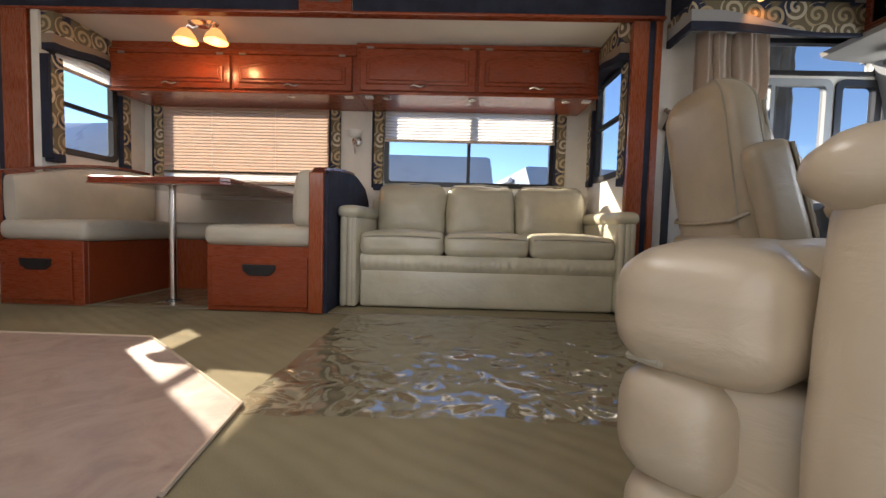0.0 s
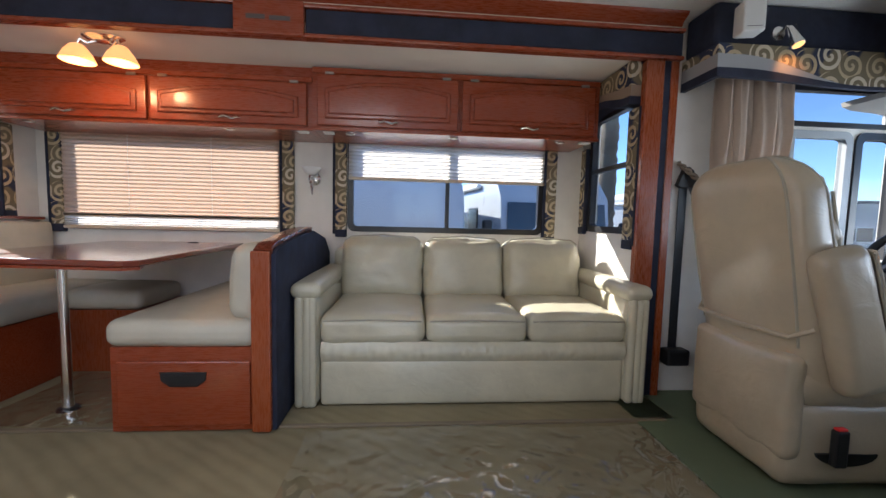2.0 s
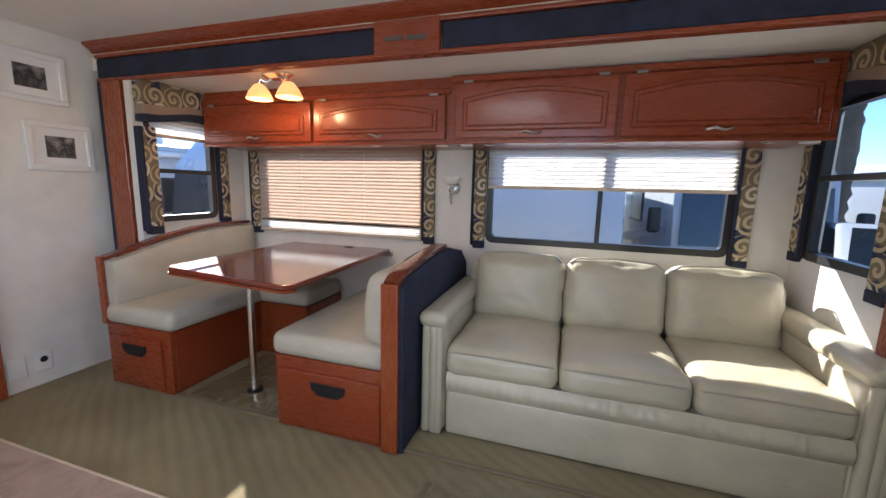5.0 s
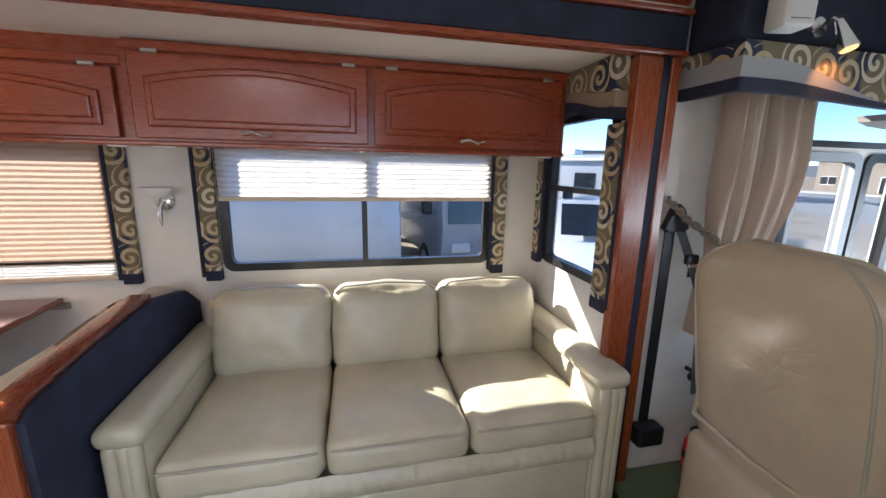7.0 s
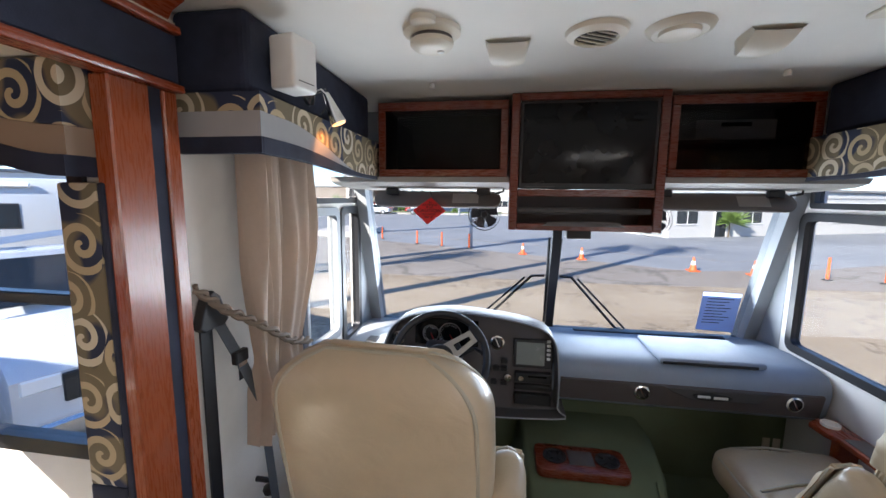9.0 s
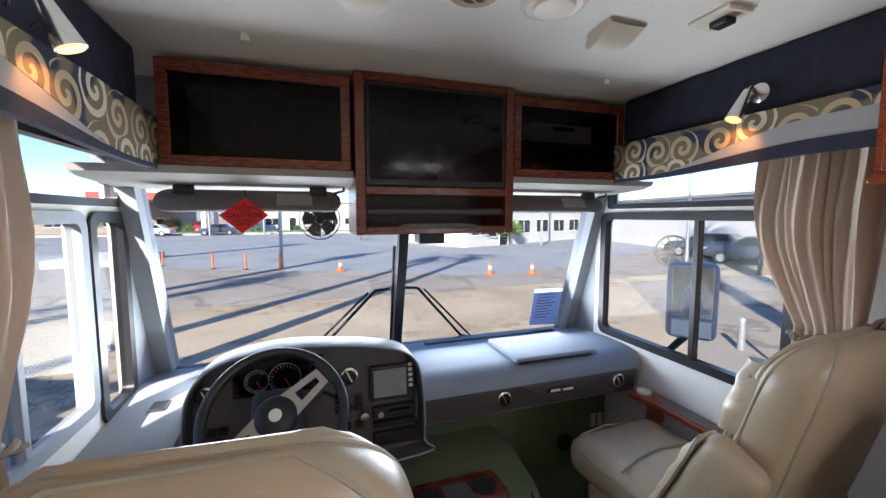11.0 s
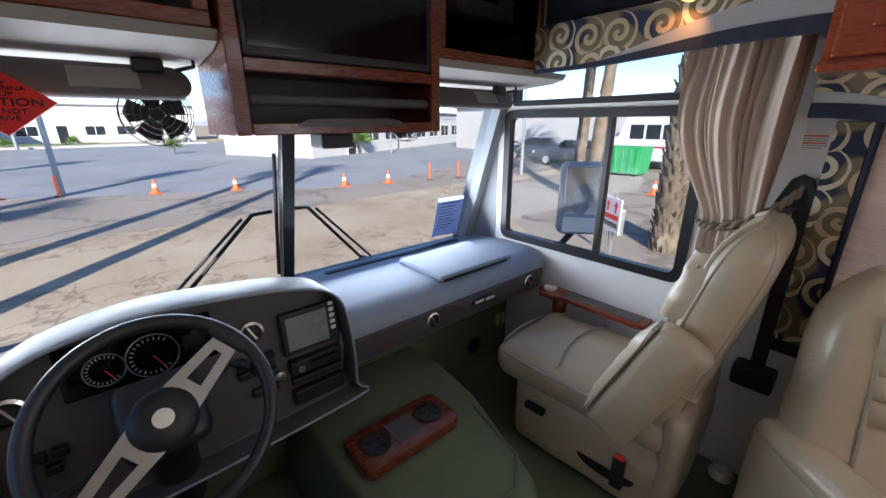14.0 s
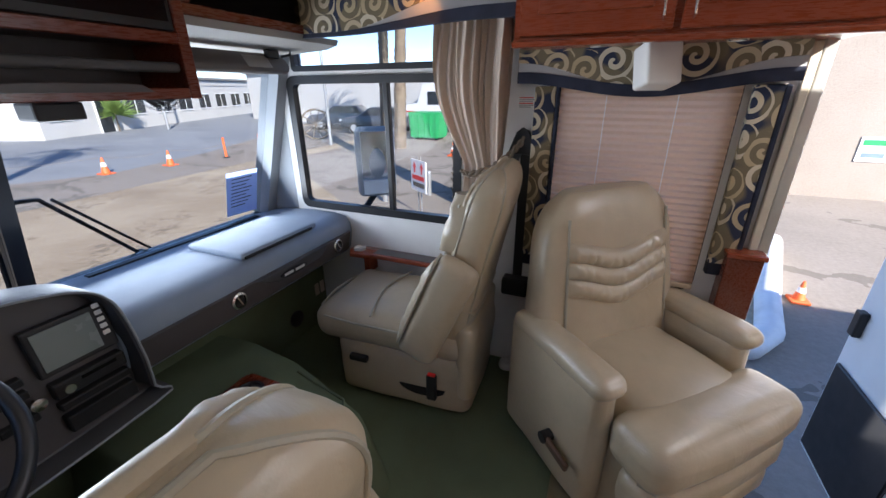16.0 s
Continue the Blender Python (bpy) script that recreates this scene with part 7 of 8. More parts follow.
M_SAND = ground_mat("pale_cracked_ground", (0.225, 0.170, 0.112), (0.315, 0.252, 0.176), (0.385, 0.320, 0.235), 3, 0.6, 1.1)
M_ROAD = ground_mat("worn_asphalt", (0.175, 0.148, 0.120), (0.225, 0.194, 0.162), (0.270, 0.236, 0.203), 2.5, 0.3, 0.35)
M_LOT = ground_mat("blue_grey_asphalt", (0.150, 0.159, 0.169), (0.198, 0.207, 0.221), (0.245, 0.254, 0.268), 2, 0.3)
M_KERB = ground_mat("concrete", (0.36, 0.34, 0.31), (0.44, 0.42, 0.39), (0.5, 0.48, 0.45), 6, 0.3)
M_STUCCO = ground_mat("white_stucco", (0.449, 0.442, 0.422), (0.490, 0.483, 0.462), (0.517, 0.510, 0.490), 4, 0.2)
M_TANWALL = ground_mat("tan_block_wall", (0.232, 0.192, 0.156), (0.272, 0.232, 0.192), (0.302, 0.262, 0.222), 4, 0.3)
M_ROOF = ground_mat("grey_roof", (0.16, 0.15, 0.15), (0.22, 0.21, 0.2), (0.28, 0.27, 0.26), 4, 0.3)
M_CANOPY = plain("red_canopy", (0.50, 0.06, 0.03), 0.5, vary=0.1)
M_ORANGE = plain("orange_plastic", (0.75, 0.13, 0.03), 0.5, vary=0.1)
M_DUMP = plain("green_paint", (0.02, 0.28, 0.09), 0.5, vary=0.2)
M_CARWHITE = plain("white_car_paint", (0.54, 0.55, 0.56), 0.25, vary=0.03, bump=0, coat=0.6)
M_CARDARK = plain("dark_car_paint", (0.04, 0.045, 0.055), 0.25, vary=0.1, bump=0, coat=0.6)
M_CARRED = plain("red_car_paint", (0.38, 0.02, 0.02), 0.25, vary=0.1, bump=0, coat=0.6)
M_RVSIDE = plain("white_fibreglass", (0.46, 0.47, 0.48), 0.3, vary=0.03, scale=1.5, bump=0, coat=0.3)
M_STRIPE = plain("blue_grey_decal", (0.16, 0.22, 0.34), 0.35, vary=0.1, bump=0)
M_DARKGLASS = plain("tinted_car_glass", (0.02, 0.025, 0.03), 0.08, bump=0, vary=0.1)
M_TYRE = plain("tyre_rubber", (0.02, 0.02, 0.02), 0.8, vary=0.2)
M_BARK = ground_mat("palm_bark", (0.075, 0.056, 0.038), (0.165, 0.128, 0.090), (0.270, 0.225, 0.165), 14, 0.8)
M_FROND = plain("palm_frond", (0.06, 0.10, 0.03), 0.6, vary=0.4, scale=3)
M_DEADFROND = plain("dry_palm_frond", (0.36, 0.24, 0.12), 0.8, vary=0.3, scale=3)
M_SHRUB = plain("shrub_leaf", (0.10, 0.16, 0.035), 0.6, vary=0.4, scale=3)
M_GRASS = ground_mat("dry_green_verge", (0.06, 0.09, 0.03), (0.10, 0.14, 0.05), (0.16, 0.18, 0.08), 4)
M_STEELGREY = plain("galvanised_steel", (0.35, 0.36, 0.37), 0.5, 0.6)
# distance haze is put into the hills' blue-grey colour
M_HILL = ground_mat("haze_tinted_hill", (0.20, 0.22, 0.26), (0.24, 0.26, 0.29), (0.28, 0.29, 0.31), 0.02, 0.0)


structure("ground", B(-400, 600, -400, 400, GZ - 0.3, GZ), M_SAND, "pale cracked dirt and concrete ground")
structure("road", prism([(13.0, 60), (12.6, 3), (12.5, -1.6), (13.0, -9), (14, -60), (40, -60), (16.5, -9.5), (15.3, -5.0), (18.3, 0.9), (21.0, 6.4), (46, 60)], "z", GZ, GZ + 0.005), M_ROAD, "worn brownish asphalt lane")
structure("road_lot", prism([(46, 60), (21.0, 6.4), (18.3, 0.9), (15.3, -5.0), (16.5, -9.5), (40, -60), (60, -60), (60, 60)], "z", GZ, GZ + 0.009), M_LOT, "blue-grey asphalt car park")
structure("road_side", prism([(-30, 0.1), (1.9, 0.1), (2.4, -2.0), (12, -9.0), (12, -30), (-30, -30)], "z", GZ, GZ + 0.004), M_ROAD, "asphalt yard beside the entry")
structure("pavement_verge", B(57, 60, -8, 60, GZ, GZ + 0.18), M_KERB, "pale raised kerb along the far street")
structure("ground_verge", B(60, 63, 2, 26, GZ, GZ + 0.3), M_GRASS, "green grass strip by the far street")


def traffic_cone(x, y, k=1.0):
    th = thing("traffic_cone", "orange traffic cone with a white band", "cone", (x, y, GZ + 0.009), "traffic cones")
    part("base", B(x - 0.18 * k, x + 0.18 * k, y - 0.18 * k, y + 0.18 * k, GZ + 0.01, GZ + 0.05, bevel=0.01), M_ORANGE, th)
    part("body", lathe([(0.12 * k, 0.05), (0.075 * k, 0.25 * k), (0.03 * k, 0.50 * k), (0.025 * k, 0.51 * k)], 16, m=Matrix.Translation((x, y, GZ))), M_ORANGE, th, smooth=True)
    part("band", lathe([(0.082 * k, 0.25 * k), (0.058 * k, 0.37 * k), (0.053 * k, 0.37 * k), (0.077 * k, 0.25 * k)], 16, m=Matrix.Translation((x, y, GZ))), M_WHITE, th, "white reflective band", True)


for x, y in ((18.34, 0.89), (17.28, -1.49), (15.34, -4.96), (14.9, -6.7), (6.5, -12.0)):
    traffic_cone(x, y)
for x, y in ((21.04, 6.42), (20.37, 4.95), (19.71, 3.47), (14.5, -8.6), (14.2, -10.0), (23.0, 9.0)):
    th = thing("delineator_post", "slim orange delineator post", "post", (x, y, GZ + 0.009), "delineator posts")
    part("tube", cyl((x, y, GZ + 0.03), (x, y, GZ + 0.75), 0.045, 0.04, 12), M_ORANGE, th, smooth=True)
    part("foot", lathe([(0.14, 0.01), (0.13, 0.035), (0.05, 0.05)], 14, m=Matrix.Translation((x, y, GZ))), M_TYRE, th)
rope_pts = [(23.0, 9.0), (21.04, 6.42), (20.37, 4.95), (19.71, 3.47), (18.34, 0.89), (17.28, -1.49), (15.34, -4.96), (14.9, -6.7), (14.5, -8.6), (14.2, -10.0)]
path = []
for (xa, ya), (xb, yb) in zip(rope_pts, rope_pts[1:]):
    for k in range(6):
        f = k / 6
        path.append((xa + (xb - xa) * f, ya + (yb - ya) * f, GZ + 0.52 - 0.10 * math.sin(math.pi * f)))
solid("barrier_rope", tube(path, 0.004, 5), M_ROPE, "thin tan rope strung between the cones", "rope")


def pole(x, y, h, r, label, arm=0.0):
    th = thing("street_pole", label, "pole", (x, y, GZ))
    part("shaft", cyl((x, y, GZ), (x, y, GZ + h), r, r * 0.75, 12), M_STEELGREY, th, smooth=True)
    if arm:
        part("arm", tube([(x, y, GZ + h - 0.1), (x - arm * 0.5, y, GZ + h + 0.2), (x - arm, y, GZ + h + 0.2)], 0.05, 8), M_STEELGREY, th)
        part("lamp_head", soft(x - arm - 0.5, x - arm, y - 0.15, y + 0.15, GZ + h + 0.12, GZ + h + 0.26, 0.05, flat=2), M_STEELGREY, th)


pole(20.0, 3.4, 6.0, 0.09, "tall grey steel pole by the car park")
pole(55, 14, 9, 0.14, "far grey street light", 1.8)
pole(56, 8, 9, 0.14, "far grey street light", 1.8)
pole(28.0, -15.5, 6.5, 0.09, "tall grey steel pole by the building")
pole(13.0, -13.0, 5.5, 0.07, "grey steel pole beside the yard")


def palm(x, y, h, r, fronds, skirt, label, seed, shaggy=False):
    rnd = random.Random(seed)
    th = thing("palm_tree", label, "palm", (x, y, GZ))
    rows = []
    n = 46
    for k in range(n + 1):
        f = k / n
        rr = r * (1.15 - 0.35 * f) * (1 + 0.10 * (k % 2)) + 0.02 * rnd.random()
        z = GZ + h * f
        cx, cy = x + 0.25 * math.sin(f * 1.6 + seed), y + 0.2 * math.sin(f * 1.3 + seed * 2)
        rows.append([(cx + rr * (1 + 0.16 * noise.noise(Vector((a * 2, k * 0.9, seed)))) * math.cos(a), cy + rr * (1 + 0.16 * noise.noise(Vector((a * 2, k * 0.9, seed + 5)))) * math.sin(a), z) for a in [2 * math.pi * j / 14 for j in range(14)]])
    bm = loft(rows, closed=True)
    part("trunk", bm, M_BARK, th, "rough fibrous trunk", True)
    if shaggy:
        chips = bmesh.new()
        for k in range(52):
            f = k / 60
            cx, cy, z = x + 0.25 * math.sin(f * 1.6 + seed), y + 0.2 * math.sin(f * 1.3 + seed * 2), GZ + h * f
            for j in range(11):
                a = 2 * math.pi * (j + 0.5 * (k % 2)) / 11 + rnd.uniform(-0.15, 0.15)
                rr, w, up = r * (1.12 - 0.35 * f), rnd.uniform(0.05, 0.09), rnd.uniform(0.10, 0.22)
                out, sd = Vector((math.cos(a), math.sin(a), 0)), Vector((-math.sin(a), math.cos(a), 0))
                p = Vector((cx, cy, z)) + out * rr
                q = p + out * rnd.uniform(0.05, 0.12) + Vector((0, 0, up))
                v = [chips.verts.new(c) for c in (p - sd * w, p + sd * w, q + sd * w * 0.35, q - sd * w * 0.35, p + out * 0.03 - Vector((0, 0, 0.05)))]
                for t in ((0, 1, 2, 3), (1, 4, 2), (4, 0, 3), (4, 3, 2)):
                    chips.faces.new([v[i] for i in t])
        tagged(part("leaf_bases", chips, M_BARK, th, "ragged cut leaf bases"), kind="stuff")
    cx, cy, cz = rows[-1][0][0], rows[-1][0][1], GZ + h
    for grp, count, mat_, nm in (("live", fronds, M_FROND, "crown"), ("dry", skirt, M_DEADFROND, "dry_skirt")):
        if not count:
            continue
        bm = bmesh.new()
        for k in range(count):
            az = rnd.uniform(0, 2 * math.pi)
            el = rnd.uniform(-0.3, 1.3) if grp == "live" else rnd.uniform(-1.45, -0.5)
            ln = rnd.uniform(1.3, 2.0) if grp == "live" else rnd.uniform(0.8, 1.5)
            pts = []
            for j in range(7):
                s = j / 6
                e = el - (1.3 if grp == "live" else 0.6) * s * s
                pts.append(Vector((cx + math.cos(az) * ln * s * math.cos(e), cy + math.sin(az) * ln * s * math.cos(e), cz + ln * s * math.sin(e))))
            side = Vector((-math.sin(az), math.cos(az), 0))
            for j in range(2, 7):
                for sg in (-1, 1):
                    for q in (0.0, 0.5):
                        p = pts[j - 1].lerp(pts[j], q)
                        d = (pts[j] - pts[j - 1]).normalized()
                        tip = p + (side * sg * 0.8 + d * 0.7) * ln * 0.24 + Vector((0, 0, -0.06))
                        w = d * 0.035
                        bm.faces.new([bm.verts.new(v) for v in (p - w, p + w, tip)])
            bm.faces.new([bm.verts.new(v) for v in (pts[0] - side * 0.03, pts[0] + side * 0.03, pts[3] + side * 0.02, pts[3] - side * 0.02)])
        tagged(part(nm, bm, mat_, th), kind="stuff")


palm(3.6, -6.2, 9.0, 0.25, 34, 40, "tall palm with a thick rough trunk near the window", 1, True)
palm(9.2, -13.0, 6.5, 0.22, 30, 30, "slim palm with a shaggy dry skirt", 2)
palm(11.5, -15.5, 7.0, 0.22, 30, 30, "slim palm with a shaggy dry skirt", 3)
palm(6.6, 8.0, 11, 0.20, 26, 16, "tall slim palm beside the driver side", 4)
palm(5.2, 6.9, 12, 0.18, 26, 16, "tall slim palm beside the driver side", 5)
palm(9.5, 12.0, 11, 0.25, 26, 20, "tall palm in a kerbed planter", 6)
palm(6.0, 13.0, 8, 0.3, 30, 20, "leafy palm behind the parked vehicles", 7)
palm(26, 12, 7, 0.3, 26, 20, "palm standing in a white kerbed planter", 8)
structure("pavement_planter", prism([(23.5, 10.6), (28.5, 10.6), (28.5, 14), (23.5, 14)], "z", GZ, GZ + 0.35, bevel=0.04), M_KERB, "white kerbed planter island")


def shrub(x, y, r, seed, mat_, n=260):
    rnd = random.Random(seed)
    th = thing("shrub", "spiky green shrub in front of the white building", "shrub", (x, y, GZ + 0.02), "shrubs")
    part("stem", cyl((x, y, GZ), (x, y, GZ + r * 0.8), 0.06, 0.04, 8), M_BARK, th)
    bm = bmesh.new()
    for k in range(n):
        az, el = rnd.uniform(0, 6.283), rnd.uniform(-0.2, 1.5)
        d = Vector((math.cos(az) * math.cos(el), math.sin(az) * math.cos(el), math.sin(el)))
        b = Vector((x, y, GZ + r * 0.75)) + d * r * rnd.uniform(0.0, 0.3)
        tip = b + d * r * rnd.uniform(0.5, 0.95) + Vector((0, 0, -0.1 * r))
        s = d.orthogonal().normalized() * 0.05 * r
        bm.faces.new([bm.verts.new(v) for v in (b - s, b + s, tip)])
    tagged(part("leaves", bm, mat_, th), kind="stuff")


for k, (x, y, r) in enumerate(((31.2, -13.0, 1.3), (29.8, -13.6, 1.4), (58, 4, 0.8), (58.5, 9, 0.7), (58, 17, 0.9), (40, -2.5, 0.9), (62, 20, 1.6), (64, 30, 1.8))):
    shrub(x, y, r, 20 + k, M_SHRUB)


def building(x, y, w, d, h, rz, wall, label, storeys=1, bays=6, roof=M_ROOF, eave=0.25, door_bay=2):
    """A low building at (x, y): its front, w wide, faces local -y."""
    th = thing("building", label, "building", (0, 0, 0))
    part("wall", B(-w / 2, w / 2, 0, d, 0, h), wall, th)
    part("roof", B(-w / 2 - eave, w / 2 + eave, -eave, d + eave, h, h + 0.22, bevel=0.03), roof, th)
    part("fascia_band", B(-w / 2 - 0.04, w / 2 + 0.04, -0.06, -0.003, h - 0.45, h - 0.02), wall, th)
    step = w / bays
    for k in range(bays):
        cx = -w / 2 + step * (k + 0.5)
        if k == door_bay:
            dr = part("door", B(cx - 0.5, cx + 0.5, -0.05, 0.02, 0.02, 2.1), M_DARKGLASS, th)
            part("door_frame", boxes((cx - 0.58, cx - 0.5, -0.07, 0.02, 0.0, 2.18), (cx + 0.5, cx + 0.58, -0.07, 0.02, 0.0, 2.18), (cx - 0.5, cx + 0.5, -0.07, 0.02, 2.1, 2.18)), M_WHITE, dr)
        else:
            wn_ = part("window", B(cx - step * 0.3, cx + step * 0.3, -0.03, 0.02, 0.95, 2.05), M_DARKGLASS, th)
            part("window_frame", boxes((cx - step * 0.3 - 0.06, cx + step * 0.3 + 0.06, -0.05, 0.02, 2.05, 2.12), (cx - step * 0.3 - 0.06, cx + step * 0.3 + 0.06, -0.06, 0.02, 0.88, 0.95), (cx - 0.03, cx + 0.03, -0.045, 0.02, 0.95, 2.05)), M_WHITE, wn_)
    th.matrix_basis = pose(x, y, GZ, 0, 0, rz)
    return th


building(33.5, -21, 26, 9, 3.2, -66, M_STUCCO, "long low white stucco office building with dark windows", bays=9, door_bay=1)
building(16, -31, 26, 9, 3.6, -12, M_STUCCO, "white stucco workshop behind the parked cars", bays=7, door_bay=3)
building(68, 34, 26, 10, 4.2, -90, M_TANWALL, "low tan shop building by the far street", bays=8)
building(70, 2, 22, 10, 4.5, -90, M_STUCCO, "low white shop building by the far street", bays=7)
building(66, -22, 18, 10, 4.0, -90, M_STUCCO, "low white shop building by the far street", bays=6)
building(-10, -9.5, 16, 6, 5.0, 180, M_TANWALL, "windowless tan block building beside the entry", bays=2, door_bay=0)
building(24, 36, 30, 10, 4.0, -30, M_STUCCO, "pale low building beyond the trailers", bays=9)

gas = thing("fuel_station", "fuel station with a red canopy on white columns", "fuel station", (64, 22, GZ))
part("canopy", B(57, 68, 13, 27, GZ + 4.4, GZ + 5.3, bevel=0.08), M_CANOPY, gas)
for x, y in ((59, 15.5), (66, 15.5), (59, 24.5), (66, 24.5)):
    part("column", B(x - 0.25, x + 0.25, y - 0.25, y + 0.25, GZ, GZ + 4.4), M_WHITE, gas)
for y in (17, 20, 23):
    part("pump", B(61.6, 62.4, y - 0.4, y + 0.4, GZ, GZ + 1.8, bevel=0.05), M_CARRED, gas)


def car(x, y, rz, paint, label, length=4.5, pickup=False):
    th = thing("car", label, "car", (0, 0, 0), "parked cars")
    L = length / 2
    side = [(-L, 0.35), (-L, 0.80), (-L + 0.25, 0.95), (-L + 0.7, 0.98), (-L + 1.2, 1.42), (0.4, 1.44), (1.1, 0.98), (L - 0.25, 0.88), (L, 0.68), (L, 0.35)]
    if pickup:
        side = [(-L, 0.5), (-L, 1.10), (-0.6, 1.12), (-0.55, 1.80), (0.55, 1.84), (1.15, 1.22), (L - 0.15, 1.12), (L, 1.0), (L, 0.5)]
    part("body", prism(side, "y", -0.88, 0.88, bevel=0.06), paint, th, smooth=True)
    if pickup:
        win = [(-0.45, 1.20), (-0.45, 1.72), (0.5, 1.74), (0.98, 1.24)]
        front = [(0.66, 1.78), (1.13, 1.30)]
        part("grille", B(L - 0.01, L + 0.03, -0.55, 0.55, 0.72, 0.98, bevel=0.01), M_INK, th)
        part("bumper", B(L - 0.02, L + 0.10, -0.88, 0.88, 0.42, 0.60, bevel=0.03), M_CHROME, th)
    else:
        win = [(-L + 0.95, 1.0), (-L + 1.28, 1.36), (0.36, 1.38), (0.9, 1.0)]
        front = [(0.46, 1.40), (1.02, 1.02)]
    for s in (-1, 1):
        part("side_glass", prism(win, "y", s * 0.875, s * 0.89), M_DARKGLASS, th)
    (xa, za), (xb, zb) = front
    bm = bmesh.new()
    bm.faces.new([bm.verts.new(p) for p in ((xa + 0.03, -0.74, za + 0.01), (xa + 0.03, 0.74, za + 0.01), (xb + 0.03, 0.78, zb + 0.02), (xb + 0.03, -0.78, zb + 0.02))])
    part("windscreen", thicken(bm, 0.01), M_DARKGLASS, th)
    for s in (-1, 1):
        part("headlight", B(L - 0.06, L + 0.015, s * 0.68 - 0.14, s * 0.68 + 0.14, 0.66 + (0.2 if pickup else 0), 0.80 + (0.2 if pickup else 0), bevel=0.02), M_WHITE, th)
        for xw in (-L * 0.62, L * 0.62):
            wh = part("wheel", cyl((xw, s * 0.72, 0.33), (xw, s * 0.90, 0.33), 0.33, seg=20), M_TYRE, th, smooth=True)
            part("rim", cyl((xw, s * 0.895, 0.33), (xw, s * 0.91, 0.33), 0.20, seg=16), M_STEELGREY, wh)
    th.matrix_basis = pose(x, y, GZ + 0.005, 0, 0, rz)
    return th


car(17.2, -20.0, 20, M_CARDARK, "small dark parked car")
car(13.6, -18.6, 15, M_CARDARK, "dark grey parked sedan")
bus = thing("minibus", "white minibus with a row of dark windows", "bus", (10.0, -20.3, GZ + 0.005))
part("body", prism([(6.6, GZ + 0.45), (6.6, GZ + 2.55), (6.8, GZ + 2.68), (11.2, GZ + 2.68), (11.6, GZ + 1.65), (12.7, GZ + 1.45), (12.85, GZ + 0.45)], "y", -21.3, -19.3, bevel=0.06), M_CARWHITE, bus, smooth=True)
for k in range(5):
    part("side_window", B(6.95 + 0.82 * k, 7.65 + 0.82 * k, -19.30, -19.28, GZ + 1.55, GZ + 2.25, bevel=0.008), M_DARKGLASS, bus)
part("stripe", B(6.8, 12.6, -19.30, -19.285, GZ + 1.12, GZ + 1.2), M_CARRED, bus)
for xw in (7.9, 11.9):
    wh = part("wheel", cyl((xw, -19.5, GZ + 0.41), (xw, -19.25, GZ + 0.41), 0.40, seg=20), M_TYRE, bus, smooth=True)
    part("rim", cyl((xw, -19.26, GZ + 0.41), (xw, -19.24, GZ + 0.41), 0.22, seg=16), M_STEELGREY, wh)
car(56.5, 20.5, 85, M_CARWHITE, "white car on the far street")
car(57.0, 13.5, 92, M_CARDARK, "dark car on the far street")
car(60, -5, 90, M_CARWHITE, "white car by the far shops")
car(4.6, 7.9, -112, M_CARWHITE, "white pickup truck parked by the trailers", 5.4, True)
car(3.4, 14.5, -80, M_CARDARK, "dark sedan parked behind the trailers")

dump = thing("dumpster", "green steel dumpster in the yard", "dumpster", (9.6, -16.6, GZ + 0.004))
part("bin", prism([(8.9, GZ + 0.12), (10.4, GZ + 0.12), (10.5, GZ + 1.25), (8.8, GZ + 1.25)], "y", -17.2, -16.1), M_DUMP, dump)
for k in range(5):
    part("rib", B(8.95 + 0.34 * k, 9.03 + 0.34 * k, -16.1, -16.04, GZ + 0.15, GZ + 1.2), M_DUMP, dump)
part("lid", B(8.78, 10.52, -17.22, -16.08, GZ + 1.25, GZ + 1.32, bevel=0.02), M_DUMP, dump)
for x in (9.1, 10.2):
    part("skid", B(x - 0.06, x + 0.06, -17.1, -16.2, GZ + 0.005, GZ + 0.12), M_INK, dump)

ww = thing("wagon_wheel", "old wooden wagon wheel standing in the yard", "wheel", (15.0, -14.5, GZ))
wm = Matrix.Translation((15.0, -14.5, GZ + 0.75)) @ Matrix.Rotation(radians(90), 4, "X") @ Matrix.Rotation(radians(40), 4, "Y")
part("rim", moved(tube([(0.72 * math.cos(2 * math.pi * k / 28), 0.72 * math.sin(2 * math.pi * k / 28), 0) for k in range(28)], 0.045, 6, True), wm), M_BARK, ww)
for k in range(10):
    a = 2 * math.pi * k / 10
    part("spoke", moved(cyl((0.08 * math.cos(a), 0.08 * math.sin(a), 0), (0.7 * math.cos(a), 0.7 * math.sin(a), 0), 0.025, seg=6), wm), M_BARK, ww)
part("hub", moved(cyl((0, 0, -0.1), (0, 0, 0.1), 0.1, seg=12), wm), M_BARK, ww)

